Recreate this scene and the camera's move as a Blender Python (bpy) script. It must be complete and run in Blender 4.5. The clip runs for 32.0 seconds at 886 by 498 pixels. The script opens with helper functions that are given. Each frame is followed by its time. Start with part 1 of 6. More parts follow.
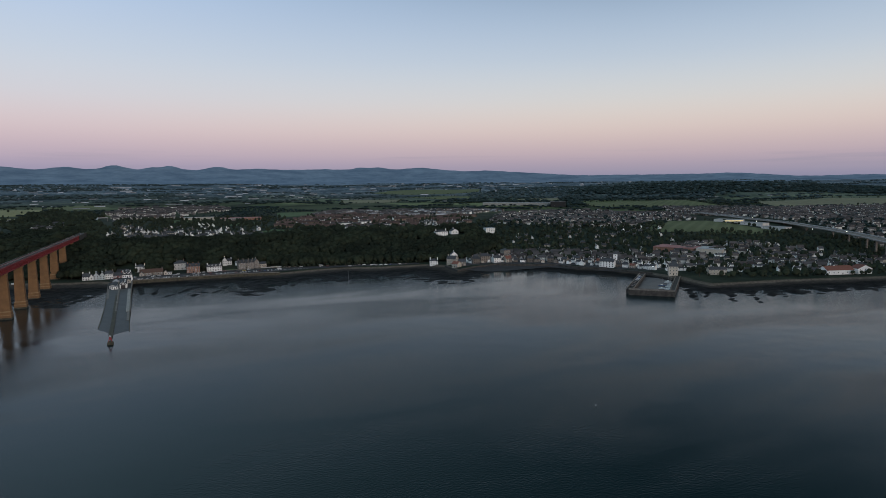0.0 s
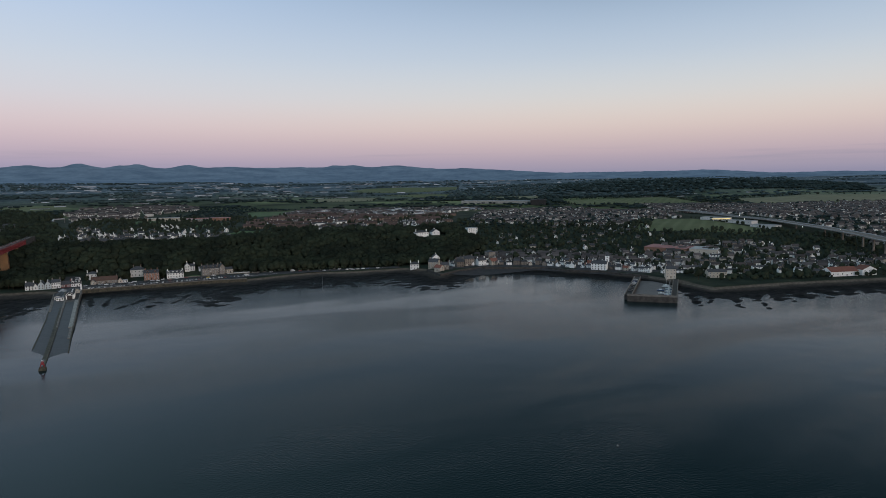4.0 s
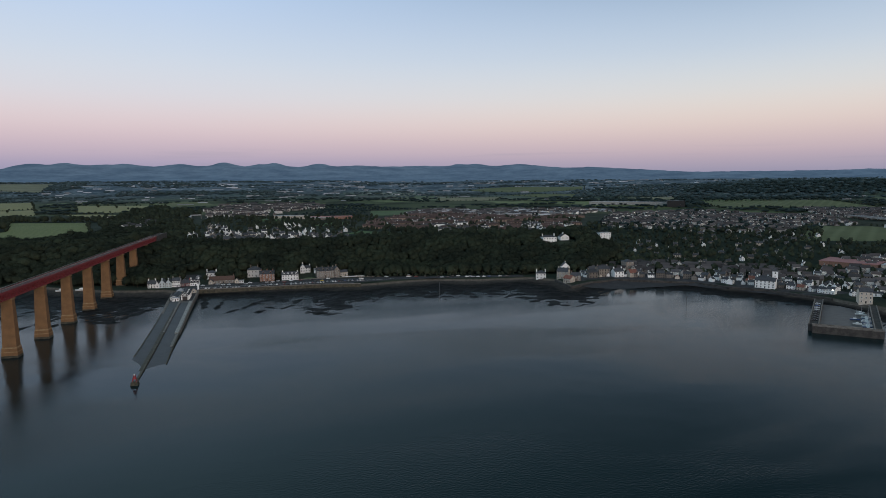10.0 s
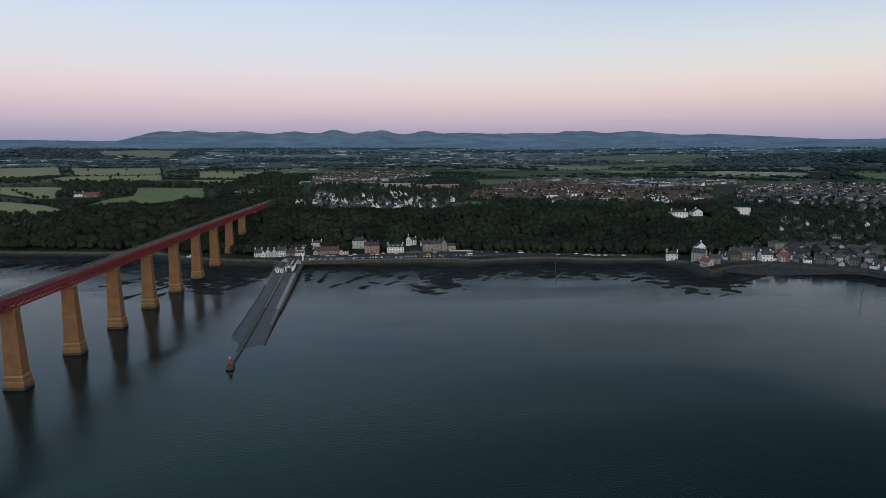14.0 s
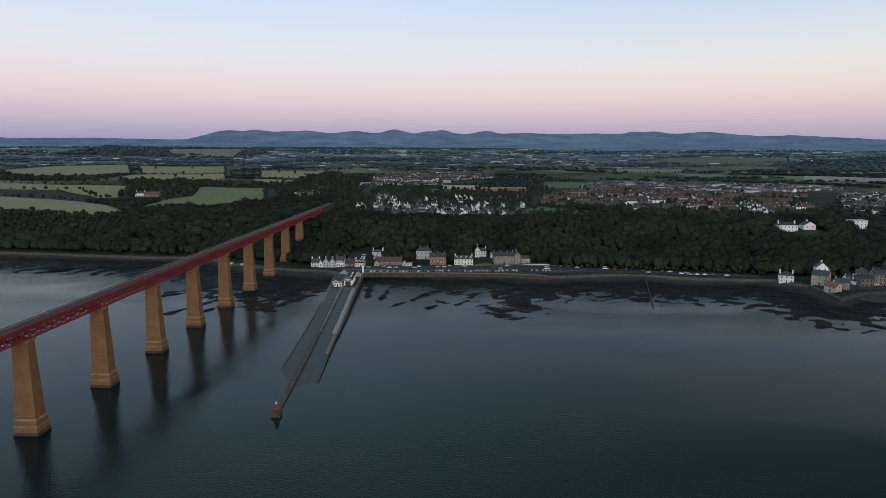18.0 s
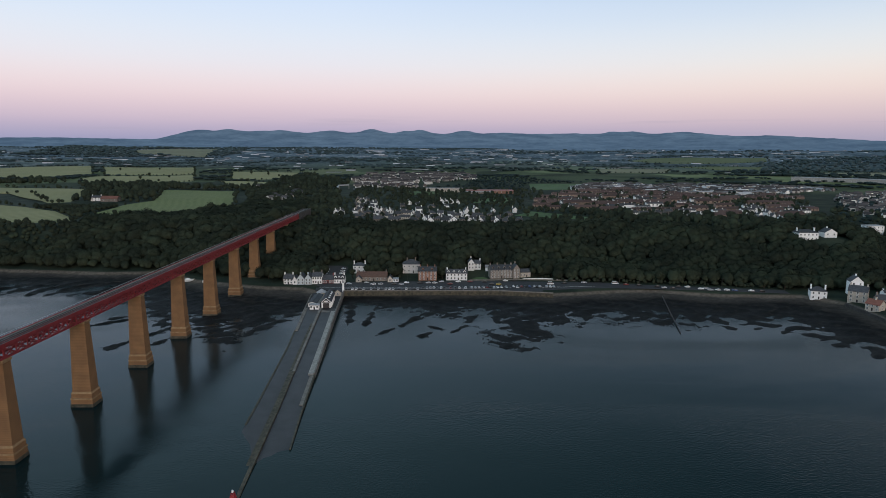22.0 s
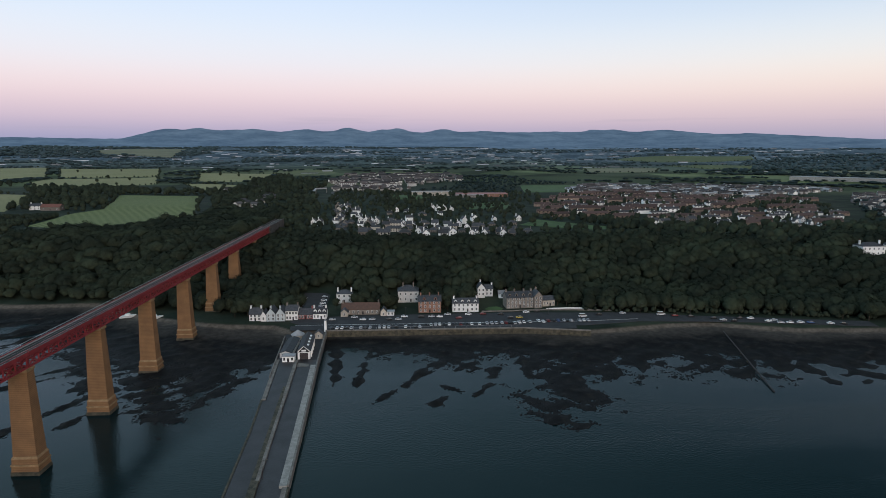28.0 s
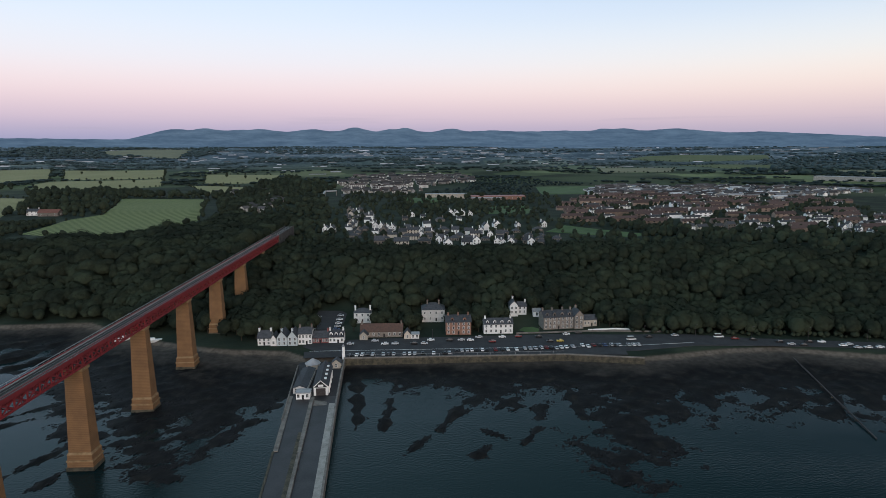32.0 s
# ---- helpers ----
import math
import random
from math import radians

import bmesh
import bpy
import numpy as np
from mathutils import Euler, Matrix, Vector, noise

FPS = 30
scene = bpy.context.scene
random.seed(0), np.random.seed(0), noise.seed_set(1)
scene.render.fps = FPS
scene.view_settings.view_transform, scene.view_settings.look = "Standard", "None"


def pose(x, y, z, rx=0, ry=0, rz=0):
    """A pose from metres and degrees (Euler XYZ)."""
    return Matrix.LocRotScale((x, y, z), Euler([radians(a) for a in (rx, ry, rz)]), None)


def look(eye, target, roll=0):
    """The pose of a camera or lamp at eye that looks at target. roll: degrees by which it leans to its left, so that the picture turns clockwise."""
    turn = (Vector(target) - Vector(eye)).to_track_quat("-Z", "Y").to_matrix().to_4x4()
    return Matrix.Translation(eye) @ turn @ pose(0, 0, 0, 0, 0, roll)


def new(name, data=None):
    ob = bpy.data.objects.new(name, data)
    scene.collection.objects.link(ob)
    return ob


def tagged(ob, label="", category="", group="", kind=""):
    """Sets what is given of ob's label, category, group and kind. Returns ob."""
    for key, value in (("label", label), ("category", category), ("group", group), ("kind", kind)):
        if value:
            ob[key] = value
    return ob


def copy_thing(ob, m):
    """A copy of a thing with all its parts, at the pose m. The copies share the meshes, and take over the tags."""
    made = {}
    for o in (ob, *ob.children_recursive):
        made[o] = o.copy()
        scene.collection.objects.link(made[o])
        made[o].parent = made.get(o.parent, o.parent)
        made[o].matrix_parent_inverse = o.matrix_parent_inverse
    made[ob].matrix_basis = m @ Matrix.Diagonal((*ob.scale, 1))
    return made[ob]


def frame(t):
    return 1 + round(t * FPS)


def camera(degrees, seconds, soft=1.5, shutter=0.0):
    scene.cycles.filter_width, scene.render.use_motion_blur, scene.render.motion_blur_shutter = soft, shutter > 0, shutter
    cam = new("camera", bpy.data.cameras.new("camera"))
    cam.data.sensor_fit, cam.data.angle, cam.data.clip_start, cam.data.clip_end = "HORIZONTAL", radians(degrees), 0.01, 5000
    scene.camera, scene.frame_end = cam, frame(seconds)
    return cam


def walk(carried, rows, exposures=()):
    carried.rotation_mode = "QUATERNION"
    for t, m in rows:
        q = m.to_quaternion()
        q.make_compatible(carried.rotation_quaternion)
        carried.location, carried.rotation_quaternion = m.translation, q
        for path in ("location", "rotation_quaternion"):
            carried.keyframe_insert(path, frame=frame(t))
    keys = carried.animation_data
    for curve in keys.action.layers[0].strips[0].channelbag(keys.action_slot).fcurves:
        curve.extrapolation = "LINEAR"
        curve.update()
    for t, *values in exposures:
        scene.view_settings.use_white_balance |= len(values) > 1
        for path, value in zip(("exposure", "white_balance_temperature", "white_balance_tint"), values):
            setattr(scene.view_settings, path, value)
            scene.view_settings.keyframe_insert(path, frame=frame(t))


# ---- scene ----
# ---- camera: a drone gliding in towards the shore ----
cam = camera(71.7, 32.0, soft=0.85)
PATH = [
    (0, (143.133, -477.767, 112.312), (143.901, -475.932, 112.102), -0.5),
    (0.5, (144.849, -471.181, 112.335), (145.625, -469.35, 112.123), -0.5),
    (1, (146.568, -464.625, 112.347), (147.353, -462.798, 112.136), -0.6),
    (1.5, (148.362, -458.074, 112.366), (149.154, -456.25, 112.153), -0.5),
    (2, (150.196, -451.539, 112.393), (150.998, -449.719, 112.18), -0.5),
    (2.5, (152.055, -445.084, 112.426), (152.867, -443.268, 112.211), -0.6),
    (3, (153.949, -438.66, 112.453), (154.769, -436.848, 112.238), -0.7),
    (3.5, (156.017, -432.247, 112.495), (156.846, -430.44, 112.279), -0.7),
    (5.5, (164.257, -406.925, 113.031), (165.121, -405.135, 112.809), -0.7),
    (6, (166.087, -400.767, 113.12), (166.96, -398.981, 112.898), -0.7),
    (6.5, (167.759, -394.547, 113.208), (168.641, -392.766, 112.985), -0.7),
    (7, (169.468, -388.277, 113.272), (170.359, -386.501, 113.049), -0.7),
    (7.5, (171.258, -381.944, 113.314), (172.158, -380.172, 113.09), -0.7),
    (8, (173.072, -375.716, 113.344), (173.98, -373.949, 113.118), -0.7),
    (8.5, (174.883, -369.897, 113.355), (175.787, -368.127, 113.13), -0.7),
    (9, (176.65, -364.788, 113.335), (177.557, -363.019, 113.109), -0.7),
    (9.5, (178.146, -360.397, 113.294), (178.993, -358.599, 113.071), -0.7),
    (10, (179.376, -356.265, 113.256), (179.845, -354.332, 113.038), -0.4),
    (10.5, (180.432, -351.328, 113.219), (180.782, -349.371, 113.002), -0.3),
    (11, (181.156, -345.439, 113.18), (181.44, -343.471, 112.965), -0.3),
    (11.5, (181.406, -338.852, 113.128), (181.591, -336.872, 112.914), -0.1),
    (12, (181.268, -331.736, 113.071), (181.416, -329.753, 112.858), -0.1),
    (12.5, (180.909, -324.343, 113.003), (181.045, -322.361, 112.775), -0.1),
    (13, (180.439, -316.839, 112.941), (180.576, -314.862, 112.671), -0.2),
    (13.5, (179.768, -309.266, 112.849), (179.91, -307.296, 112.534), -0.1),
    (14, (178.772, -301.652, 112.816), (178.909, -299.682, 112.497), -0.2),
    (14.5, (177.361, -294.024, 112.874), (177.337, -292.05, 112.556), 0.1),
    (16.5, (171.535, -262.356, 114.029), (171.453, -260.383, 113.71), 0.2),
    (17, (169.974, -254.143, 114.21), (169.907, -252.17, 113.89), 0.2),
    (17.5, (168.344, -245.811, 114.418), (168.287, -243.837, 114.098), 0.2),
    (18, (166.657, -237.58, 114.58), (166.611, -235.606, 114.261), 0.2),
    (18.5, (165.118, -229.349, 114.733), (165.083, -227.375, 114.413), 0.2),
    (19, (163.601, -221.103, 114.834), (163.576, -219.129, 114.514), 0.2),
    (19.5, (161.971, -212.885, 114.917), (161.956, -210.911, 114.597), 0.2),
    (20, (160.382, -204.592, 114.982), (160.376, -202.617, 114.663), 0.2),
    (20.5, (158.821, -196.406, 115.068), (158.823, -194.432, 114.748), 0.2),
    (21, (157.193, -188.205, 115.168), (157.204, -186.231, 114.848), 0.2),
    (21.5, (155.501, -179.89, 115.299), (155.52, -177.916, 114.978), 0.2),
    (22, (153.849, -171.647, 115.42), (153.878, -169.673, 115.101), 0.2),
    (22.5, (152.234, -163.555, 115.525), (152.271, -161.581, 115.205), 0.2),
    (23, (150.775, -155.336, 115.645), (150.819, -153.362, 115.325), 0.2),
    (23.5, (149.35, -147.106, 115.745), (149.402, -145.133, 115.425), 0.1),
    (24, (147.925, -139.016, 115.867), (147.983, -137.042, 115.547), 0.2),
    (24.5, (146.504, -130.92, 115.961), (146.569, -128.947, 115.641), 0.2),
    (25, (145.149, -122.554, 116.06), (145.222, -120.581, 115.74), 0.1),
    (25.5, (143.638, -113.976, 116.158), (143.716, -112.003, 115.838), 0.1),
    (27.5, (137.225, -78.481, 116.833), (137.325, -76.509, 116.511), 0.0),
    (28, (135.607, -69.534, 116.916), (135.712, -67.563, 116.593), -0.0),
    (28.5, (134.006, -60.786, 117.081), (134.117, -58.815, 116.757), -0.1),
    (29, (132.521, -52.32, 117.345), (132.637, -50.35, 117.021), -0.0),
    (29.5, (131.124, -44.394, 117.668), (131.241, -42.424, 117.345), -0.0),
    (30, (129.813, -37.424, 118.081), (129.925, -35.453, 117.758), 0.0),
    (30.5, (128.515, -31.902, 118.44), (128.626, -29.931, 118.118), -0.0),
    (31, (127.079, -27.997, 118.789), (127.189, -26.026, 118.466), -0.0),
    (31.5, (125.319, -25.532, 119.021), (125.421, -23.561, 118.698), -0.1),
    (32, (123.26, -23.909, 119.093), (123.345, -21.938, 118.768), -0.2),
]
walk(cam, [(t, look(eye, target, roll)) for t, eye, target, roll in PATH],
     exposures=[(0, -.15), (9, -.05), (13, .02), (18, .15), (25, .22), (32, .3)])


# ---- evening sky after sunset, and the glow behind the camera ----
world = bpy.data.worlds.new("evening_sky")
scene.world = world
world.use_nodes = True
wn, wl = world.node_tree.nodes, world.node_tree.links
wn.clear()
w_out = wn.new("ShaderNodeOutputWorld")
w_bg = wn.new("ShaderNodeBackground")
w_bg.inputs["Strength"].default_value = 1.0
w_co = wn.new("ShaderNodeTexCoord")
w_sep = wn.new("ShaderNodeSeparateXYZ")
wl.new(w_co.outputs["Generated"], w_sep.inputs[0])


def sky_ramp(stops):
    r = wn.new("ShaderNodeValToRGB")
    r.color_ramp.interpolation = "B_SPLINE"
    el = r.color_ramp.elements
    while len(el) < len(stops):
        el.new(.5)
    for e, (p, c) in zip(el, stops):
        e.position, e.color = p, (*c, 1)
    wl.new(w_sep.outputs["Z"], r.inputs[0])
    return r


# height as the sine of the elevation
sky_east = sky_ramp([(0.0, (.20, .24, .40)), (.018, (.32, .31, .46)), (.045, (.52, .42, .52)), (.085, (.77, .61, .62)), (.13, (.72, .72, .77)),
                     (.19, (.63, .72, .83)), (.27, (.48, .62, .86)), (.34, (.48, .69, .92)), (.45, (.54, .82, 1.0)), (1.0, (.17, .26, .34))])
sky_west = sky_ramp([(0.0, (.24, .25, .38)), (.018, (.36, .33, .44)), (.045, (.55, .43, .49)), (.085, (.79, .64, .58)), (.13, (.74, .74, .72)),
                     (.19, (.56, .66, .78)), (.27, (.37, .50, .68)), (.34, (.13, .20, .28)), (.46, (.04, .065, .09)), (1.0, (.04, .07, .09))])
w_side = wn.new("ShaderNodeMapRange")
w_side.inputs["From Min"].default_value, w_side.inputs["From Max"].default_value = -.15, .6
wl.new(w_sep.outputs["X"], w_side.inputs["Value"])
w_mix = wn.new("ShaderNodeMixRGB")
wl.new(w_side.outputs[0], w_mix.inputs["Fac"])
wl.new(sky_east.outputs["Color"], w_mix.inputs["Color1"])
wl.new(sky_west.outputs["Color"], w_mix.inputs["Color2"])
# thin streaks of cloud low over the horizon
w_map, w_cloud, w_band = wn.new("ShaderNodeMapping"), wn.new("ShaderNodeTexNoise"), wn.new("ShaderNodeValToRGB")
w_map.inputs["Scale"].default_value = (3.2, 3.2, 75)
w_cloud.inputs["Scale"].default_value, w_cloud.inputs["Detail"].default_value = 1.3, 4
wl.new(w_co.outputs["Generated"], w_map.inputs["Vector"])
wl.new(w_map.outputs[0], w_cloud.inputs["Vector"])
w_el = w_band.color_ramp.elements
while len(w_el) < 4:
    w_el.new(.5)
for i, (p, v) in enumerate(((.014, 0), (.026, 1), (.036, 1), (.058, 0))):
    w_el[i].position, w_el[i].color = p, (v, v, v, 1)
wl.new(w_sep.outputs["Z"], w_band.inputs[0])
w_thin = wn.new("ShaderNodeMapRange")
w_thin.inputs["From Min"].default_value, w_thin.inputs["From Max"].default_value, w_thin.inputs["To Max"].default_value = .56, .72, .45
wl.new(w_cloud.outputs["Fac"], w_thin.inputs["Value"])
w_amt = wn.new("ShaderNodeMath")
w_amt.operation = "MULTIPLY"
wl.new(w_thin.outputs[0], w_amt.inputs[0])
wl.new(w_band.outputs["Color"], w_amt.inputs[1])
w_sky = wn.new("ShaderNodeMixRGB")
wl.new(w_amt.outputs[0], w_sky.inputs["Fac"])
wl.new(w_mix.outputs[0], w_sky.inputs["Color1"])
w_sky.inputs["Color2"].default_value = (.36, .33, .42, 1)
wl.new(w_sky.outputs[0], w_bg.inputs["Color"])
wl.new(w_bg.outputs[0], w_out.inputs["Surface"])

glow = new("sun", bpy.data.lights.new("sun", "SUN"))
glow.data.energy, glow.data.angle, glow.data.color = 1.25, radians(45), (1.0, .84, .72)
glow.matrix_world = look((260, -600, 250), (0, 300, 0))


# ---- helpers ----
rng = random.Random(7)


class Solid:
    """Collects the corners and faces of one mesh."""

    def __init__(self):
        self.v, self.f = [], []

    def add(self, verts, faces):
        n = len(self.v)
        self.v += verts
        self.f += [tuple(i + n for i in f) for f in faces]
        return self

    def box(self, x0, y0, z0, x1, y1, z1, taper=0.0):
        a, t = taper, [(x0, y0), (x1, y0), (x1, y1), (x0, y1)]
        up = [(x0 + a, y0 + a), (x1 - a, y0 + a), (x1 - a, y1 - a), (x0 + a, y1 - a)]
        return self.add([(*p, z0) for p in t] + [(*p, z1) for p in up],
                        [(3, 2, 1, 0), (4, 5, 6, 7), (0, 1, 5, 4), (1, 2, 6, 5), (2, 3, 7, 6), (3, 0, 4, 7)])

    def frustum(self, rings):
        """A closed stack of rectangles: x0, x1, y0, y1, z."""
        v, f = [], []
        for x0, x1, y0, y1, z in rings:
            v += [(x0, y0, z), (x1, y0, z), (x1, y1, z), (x0, y1, z)]
        for k in range(len(rings) - 1):
            for i in range(4):
                j = (i + 1) % 4
                f.append((4 * k + i, 4 * k + j, 4 * k + 4 + j, 4 * k + 4 + i))
        n = 4 * len(rings) - 4
        return self.add(v, f + [(3, 2, 1, 0), (n, n + 1, n + 2, n + 3)])

    def beam(self, p, q, w, h=None):
        p, q = Vector(p), Vector(q)
        d = (q - p).normalized()
        s = d.cross(Vector((0, 0, 1)))
        s = s.normalized() if s.length > .01 else Vector((1, 0, 0))
        u = s.cross(d)
        s, u = s * w / 2, u * (h or w) / 2
        c = [p - s - u, p + s - u, p + s + u, p - s + u, q - s - u, q + s - u, q + s + u, q - s + u]
        return self.add([tuple(x) for x in c], [(3, 2, 1, 0), (4, 5, 6, 7), (0, 1, 5, 4), (1, 2, 6, 5), (2, 3, 7, 6), (3, 0, 4, 7)])

    def gable(self, x0, y0, x1, y1, z0, z1, over=.3, thick=.18, along="x"):
        """A pitched roof of two slabs."""
        if along == "x":
            m = (y0 + y1) / 2
            for e in (y0 - over, y1 + over):
                s = [(x0 - over, e), (x1 + over, e)]
                v = [(a, b, z0 - over * .4) for a, b in s] + [(x1 + over, m, z1), (x0 - over, m, z1)]
                w = [(a, b, c + thick) for a, b, c in v]
                self.add(v + w, [(0, 1, 2, 3), (7, 6, 5, 4), (0, 4, 5, 1), (1, 5, 6, 2), (2, 6, 7, 3), (3, 7, 4, 0)])
        else:
            m = (x0 + x1) / 2
            for e in (x0 - over, x1 + over):
                v = [(e, y0 - over, z0 - over * .4), (e, y1 + over, z0 - over * .4), (m, y1 + over, z1), (m, y0 - over, z1)]
                w = [(a, b, c + thick) for a, b, c in v]
                self.add(v + w, [(0, 1, 2, 3), (7, 6, 5, 4), (0, 4, 5, 1), (1, 5, 6, 2), (2, 6, 7, 3), (3, 7, 4, 0)])
        return self

    def hip(self, x0, y0, x1, y1, z0, z1, over=.4):
        x0, y0, x1, y1 = x0 - over, y0 - over, x1 + over, y1 + over
        if x1 - x0 >= y1 - y0:
            r, m = (y1 - y0) / 2 * .95, (y0 + y1) / 2
            top = [(x0 + r, m, z1), (x1 - r, m, z1)]
            f = [(0, 1, 5, 4), (1, 2, 5), (2, 3, 4, 5), (3, 0, 4)]
        else:
            r, m = (x1 - x0) / 2 * .95, (x0 + x1) / 2
            top = [(m, y0 + r, z1), (m, y1 - r, z1)]
            f = [(0, 1, 4), (1, 2, 5, 4), (2, 3, 5), (3, 0, 4, 5)]
        return self.add([(x0, y0, z0), (x1, y0, z0), (x1, y1, z0), (x0, y1, z0)] + top, f + [(3, 2, 1, 0)])

    def walls(self, x0, y0, x1, y1, z0, z1, ridge=None, along="x"):
        """A block with gable ends up to the ridge."""
        if ridge is None:
            return self.box(x0, y0, z0, x1, y1, z1)
        if along == "x":
            m = (y0 + y1) / 2
            v = [(x0, y0, z0), (x1, y0, z0), (x1, y1, z0), (x0, y1, z0), (x0, y0, z1), (x1, y0, z1), (x1, y1, z1), (x0, y1, z1), (x0, m, ridge), (x1, m, ridge)]
            f = [(3, 2, 1, 0), (0, 1, 5, 4), (2, 3, 7, 6), (1, 2, 6, 9, 5), (3, 0, 4, 8, 7), (4, 5, 9, 8), (6, 7, 8, 9)]
        else:
            m = (x0 + x1) / 2
            v = [(x0, y0, z0), (x1, y0, z0), (x1, y1, z0), (x0, y1, z0), (x0, y0, z1), (x1, y0, z1), (x1, y1, z1), (x0, y1, z1), (m, y0, ridge), (m, y1, ridge)]
            f = [(3, 2, 1, 0), (0, 1, 5, 8, 4), (2, 3, 7, 9, 6), (1, 2, 6, 5), (3, 0, 4, 7), (5, 6, 9, 8), (7, 4, 8, 9)]
        return self.add(v, f)

    def tube(self, x, y, z0, z1, r0, r1, n=8):
        v = [(x + r * math.cos(2 * math.pi * i / n), y + r * math.sin(2 * math.pi * i / n), z) for z, r in ((z0, r0), (z1, r1)) for i in range(n)]
        return self.add(v, [(i, (i + 1) % n, n + (i + 1) % n, n + i) for i in range(n)] + [tuple(range(n))[::-1], tuple(range(n, 2 * n))])

    def mesh(self, name, material):
        me = bpy.data.meshes.new(name)
        me.from_pydata(self.v, [], self.f)
        me.materials.append(material)
        return me


def thing(name, x, y, z, turn=0.0, label="", category="", group="", kind=""):
    ob = new(name)
    ob.empty_display_size = .5
    ob.matrix_basis = pose(x, y, z, 0, 0, turn)
    return tagged(ob, label, category, group, kind)


def part(name, solid, material, parent, label=""):
    ob = new(name, solid if isinstance(solid, bpy.types.Mesh) else solid.mesh(name, material))
    ob.parent = parent
    return tagged(ob, label)


def single(name, solid, material, label="", category="", group="", kind=""):
    return tagged(new(name, solid.mesh(name, material)), label, category, group, kind)


def big_mesh(name, verts, tris, material, smooth_shade=False):
    """A large triangle mesh from arrays."""
    me = bpy.data.meshes.new(name)
    me.vertices.add(len(verts))
    me.vertices.foreach_set("co", np.ascontiguousarray(verts, np.float32).ravel())
    n, k = tris.shape
    me.loops.add(n * k)
    me.loops.foreach_set("vertex_index", np.ascontiguousarray(tris, np.int32).ravel())
    me.polygons.add(n)
    me.polygons.foreach_set("loop_start", np.arange(0, n * k, k, dtype=np.int32))
    me.polygons.foreach_set("use_smooth", np.full(n, smooth_shade))
    me.update(calc_edges=True)
    me.materials.append(material)
    return me


# ---- materials ----
def material(name, color, color2=None, rough=.8, scale=1.0, bump=0.0, metal=0.0, spread=.12, fine=6.0, vary=0.0, coords="Object", specular=.3):
    """A surface of two colours mixed by coarse and fine noise, at real size, with a little relief."""
    m = bpy.data.materials.new(name)
    m.use_nodes = True
    nt = m.node_tree
    n, l = nt.nodes, nt.links
    bsdf = n["Principled BSDF"]
    bsdf.inputs["Roughness"].default_value, bsdf.inputs["Metallic"].default_value = rough, metal
    bsdf.inputs["Specular IOR Level"].default_value = specular
    co = n.new("ShaderNodeTexCoord")
    a, b = n.new("ShaderNodeTexNoise"), n.new("ShaderNodeTexNoise")
    for t, s in ((a, scale), (b, scale * fine)):
        t.inputs["Scale"].default_value, t.inputs["Detail"].default_value = s, 4
        l.new(co.outputs[coords], t.inputs["Vector"])
    mix = n.new("ShaderNodeMath")
    mix.operation = "MULTIPLY_ADD"
    l.new(b.outputs["Fac"], mix.inputs[0])
    mix.inputs[1].default_value = .5
    l.new(a.outputs["Fac"], mix.inputs[2])
    rng_node = n.new("ShaderNodeMapRange")
    rng_node.inputs["From Min"].default_value, rng_node.inputs["From Max"].default_value = .75 - spread * 1.6, .75 + spread * 1.6
    l.new(mix.outputs[0], rng_node.inputs["Value"])
    mx = n.new("ShaderNodeMixRGB")
    c2 = color2 or tuple(c * .65 for c in color)
    mx.inputs["Color1"].default_value, mx.inputs["Color2"].default_value = (*color, 1), (*c2, 1)
    l.new(rng_node.outputs[0], mx.inputs["Fac"])
    last = mx.outputs[0]
    if vary:
        info = n.new("ShaderNodeObjectInfo")
        hsv = n.new("ShaderNodeHueSaturation")
        v = n.new("ShaderNodeMapRange")
        v.inputs["To Min"].default_value, v.inputs["To Max"].default_value = 1 - vary, 1 + vary
        l.new(info.outputs["Random"], v.inputs["Value"])
        l.new(v.outputs[0], hsv.inputs["Value"])
        l.new(last, hsv.inputs["Color"])
        last = hsv.outputs[0]
    l.new(last, bsdf.inputs["Base Color"])
    if bump:
        bp = n.new("ShaderNodeBump")
        bp.inputs["Strength"].default_value, bp.inputs["Distance"].default_value = .6, bump
        l.new(b.outputs["Fac"], bp.inputs["Height"])
        l.new(bp.outputs[0], bsdf.inputs["Normal"])
    return m


def island_varied(m, dark=.7, light=1.3, hue=.03):
    """Lets each loose piece of a joined mesh differ in tone."""
    n, l = m.node_tree.nodes, m.node_tree.links
    bsdf = n["Principled BSDF"]
    src = bsdf.inputs["Base Color"].links[0].from_socket
    geo, hsv, v, h = n.new("ShaderNodeNewGeometry"), n.new("ShaderNodeHueSaturation"), n.new("ShaderNodeMapRange"), n.new("ShaderNodeMapRange")
    v.inputs["To Min"].default_value, v.inputs["To Max"].default_value = dark, light
    h.inputs["To Min"].default_value, h.inputs["To Max"].default_value = .5 - hue, .5 + hue
    l.new(geo.outputs["Random Per Island"], v.inputs["Value"])
    l.new(geo.outputs["Random Per Island"], h.inputs["Value"])
    l.new(v.outputs[0], hsv.inputs["Value"])
    l.new(h.outputs[0], hsv.inputs["Hue"])
    l.new(src, hsv.inputs["Color"])
    l.new(hsv.outputs[0], bsdf.inputs["Base Color"])
    return m


granite = material("warm_granite", (.250, .134, .062), (.185, .100, .049), .9, .22, .05, fine=11)


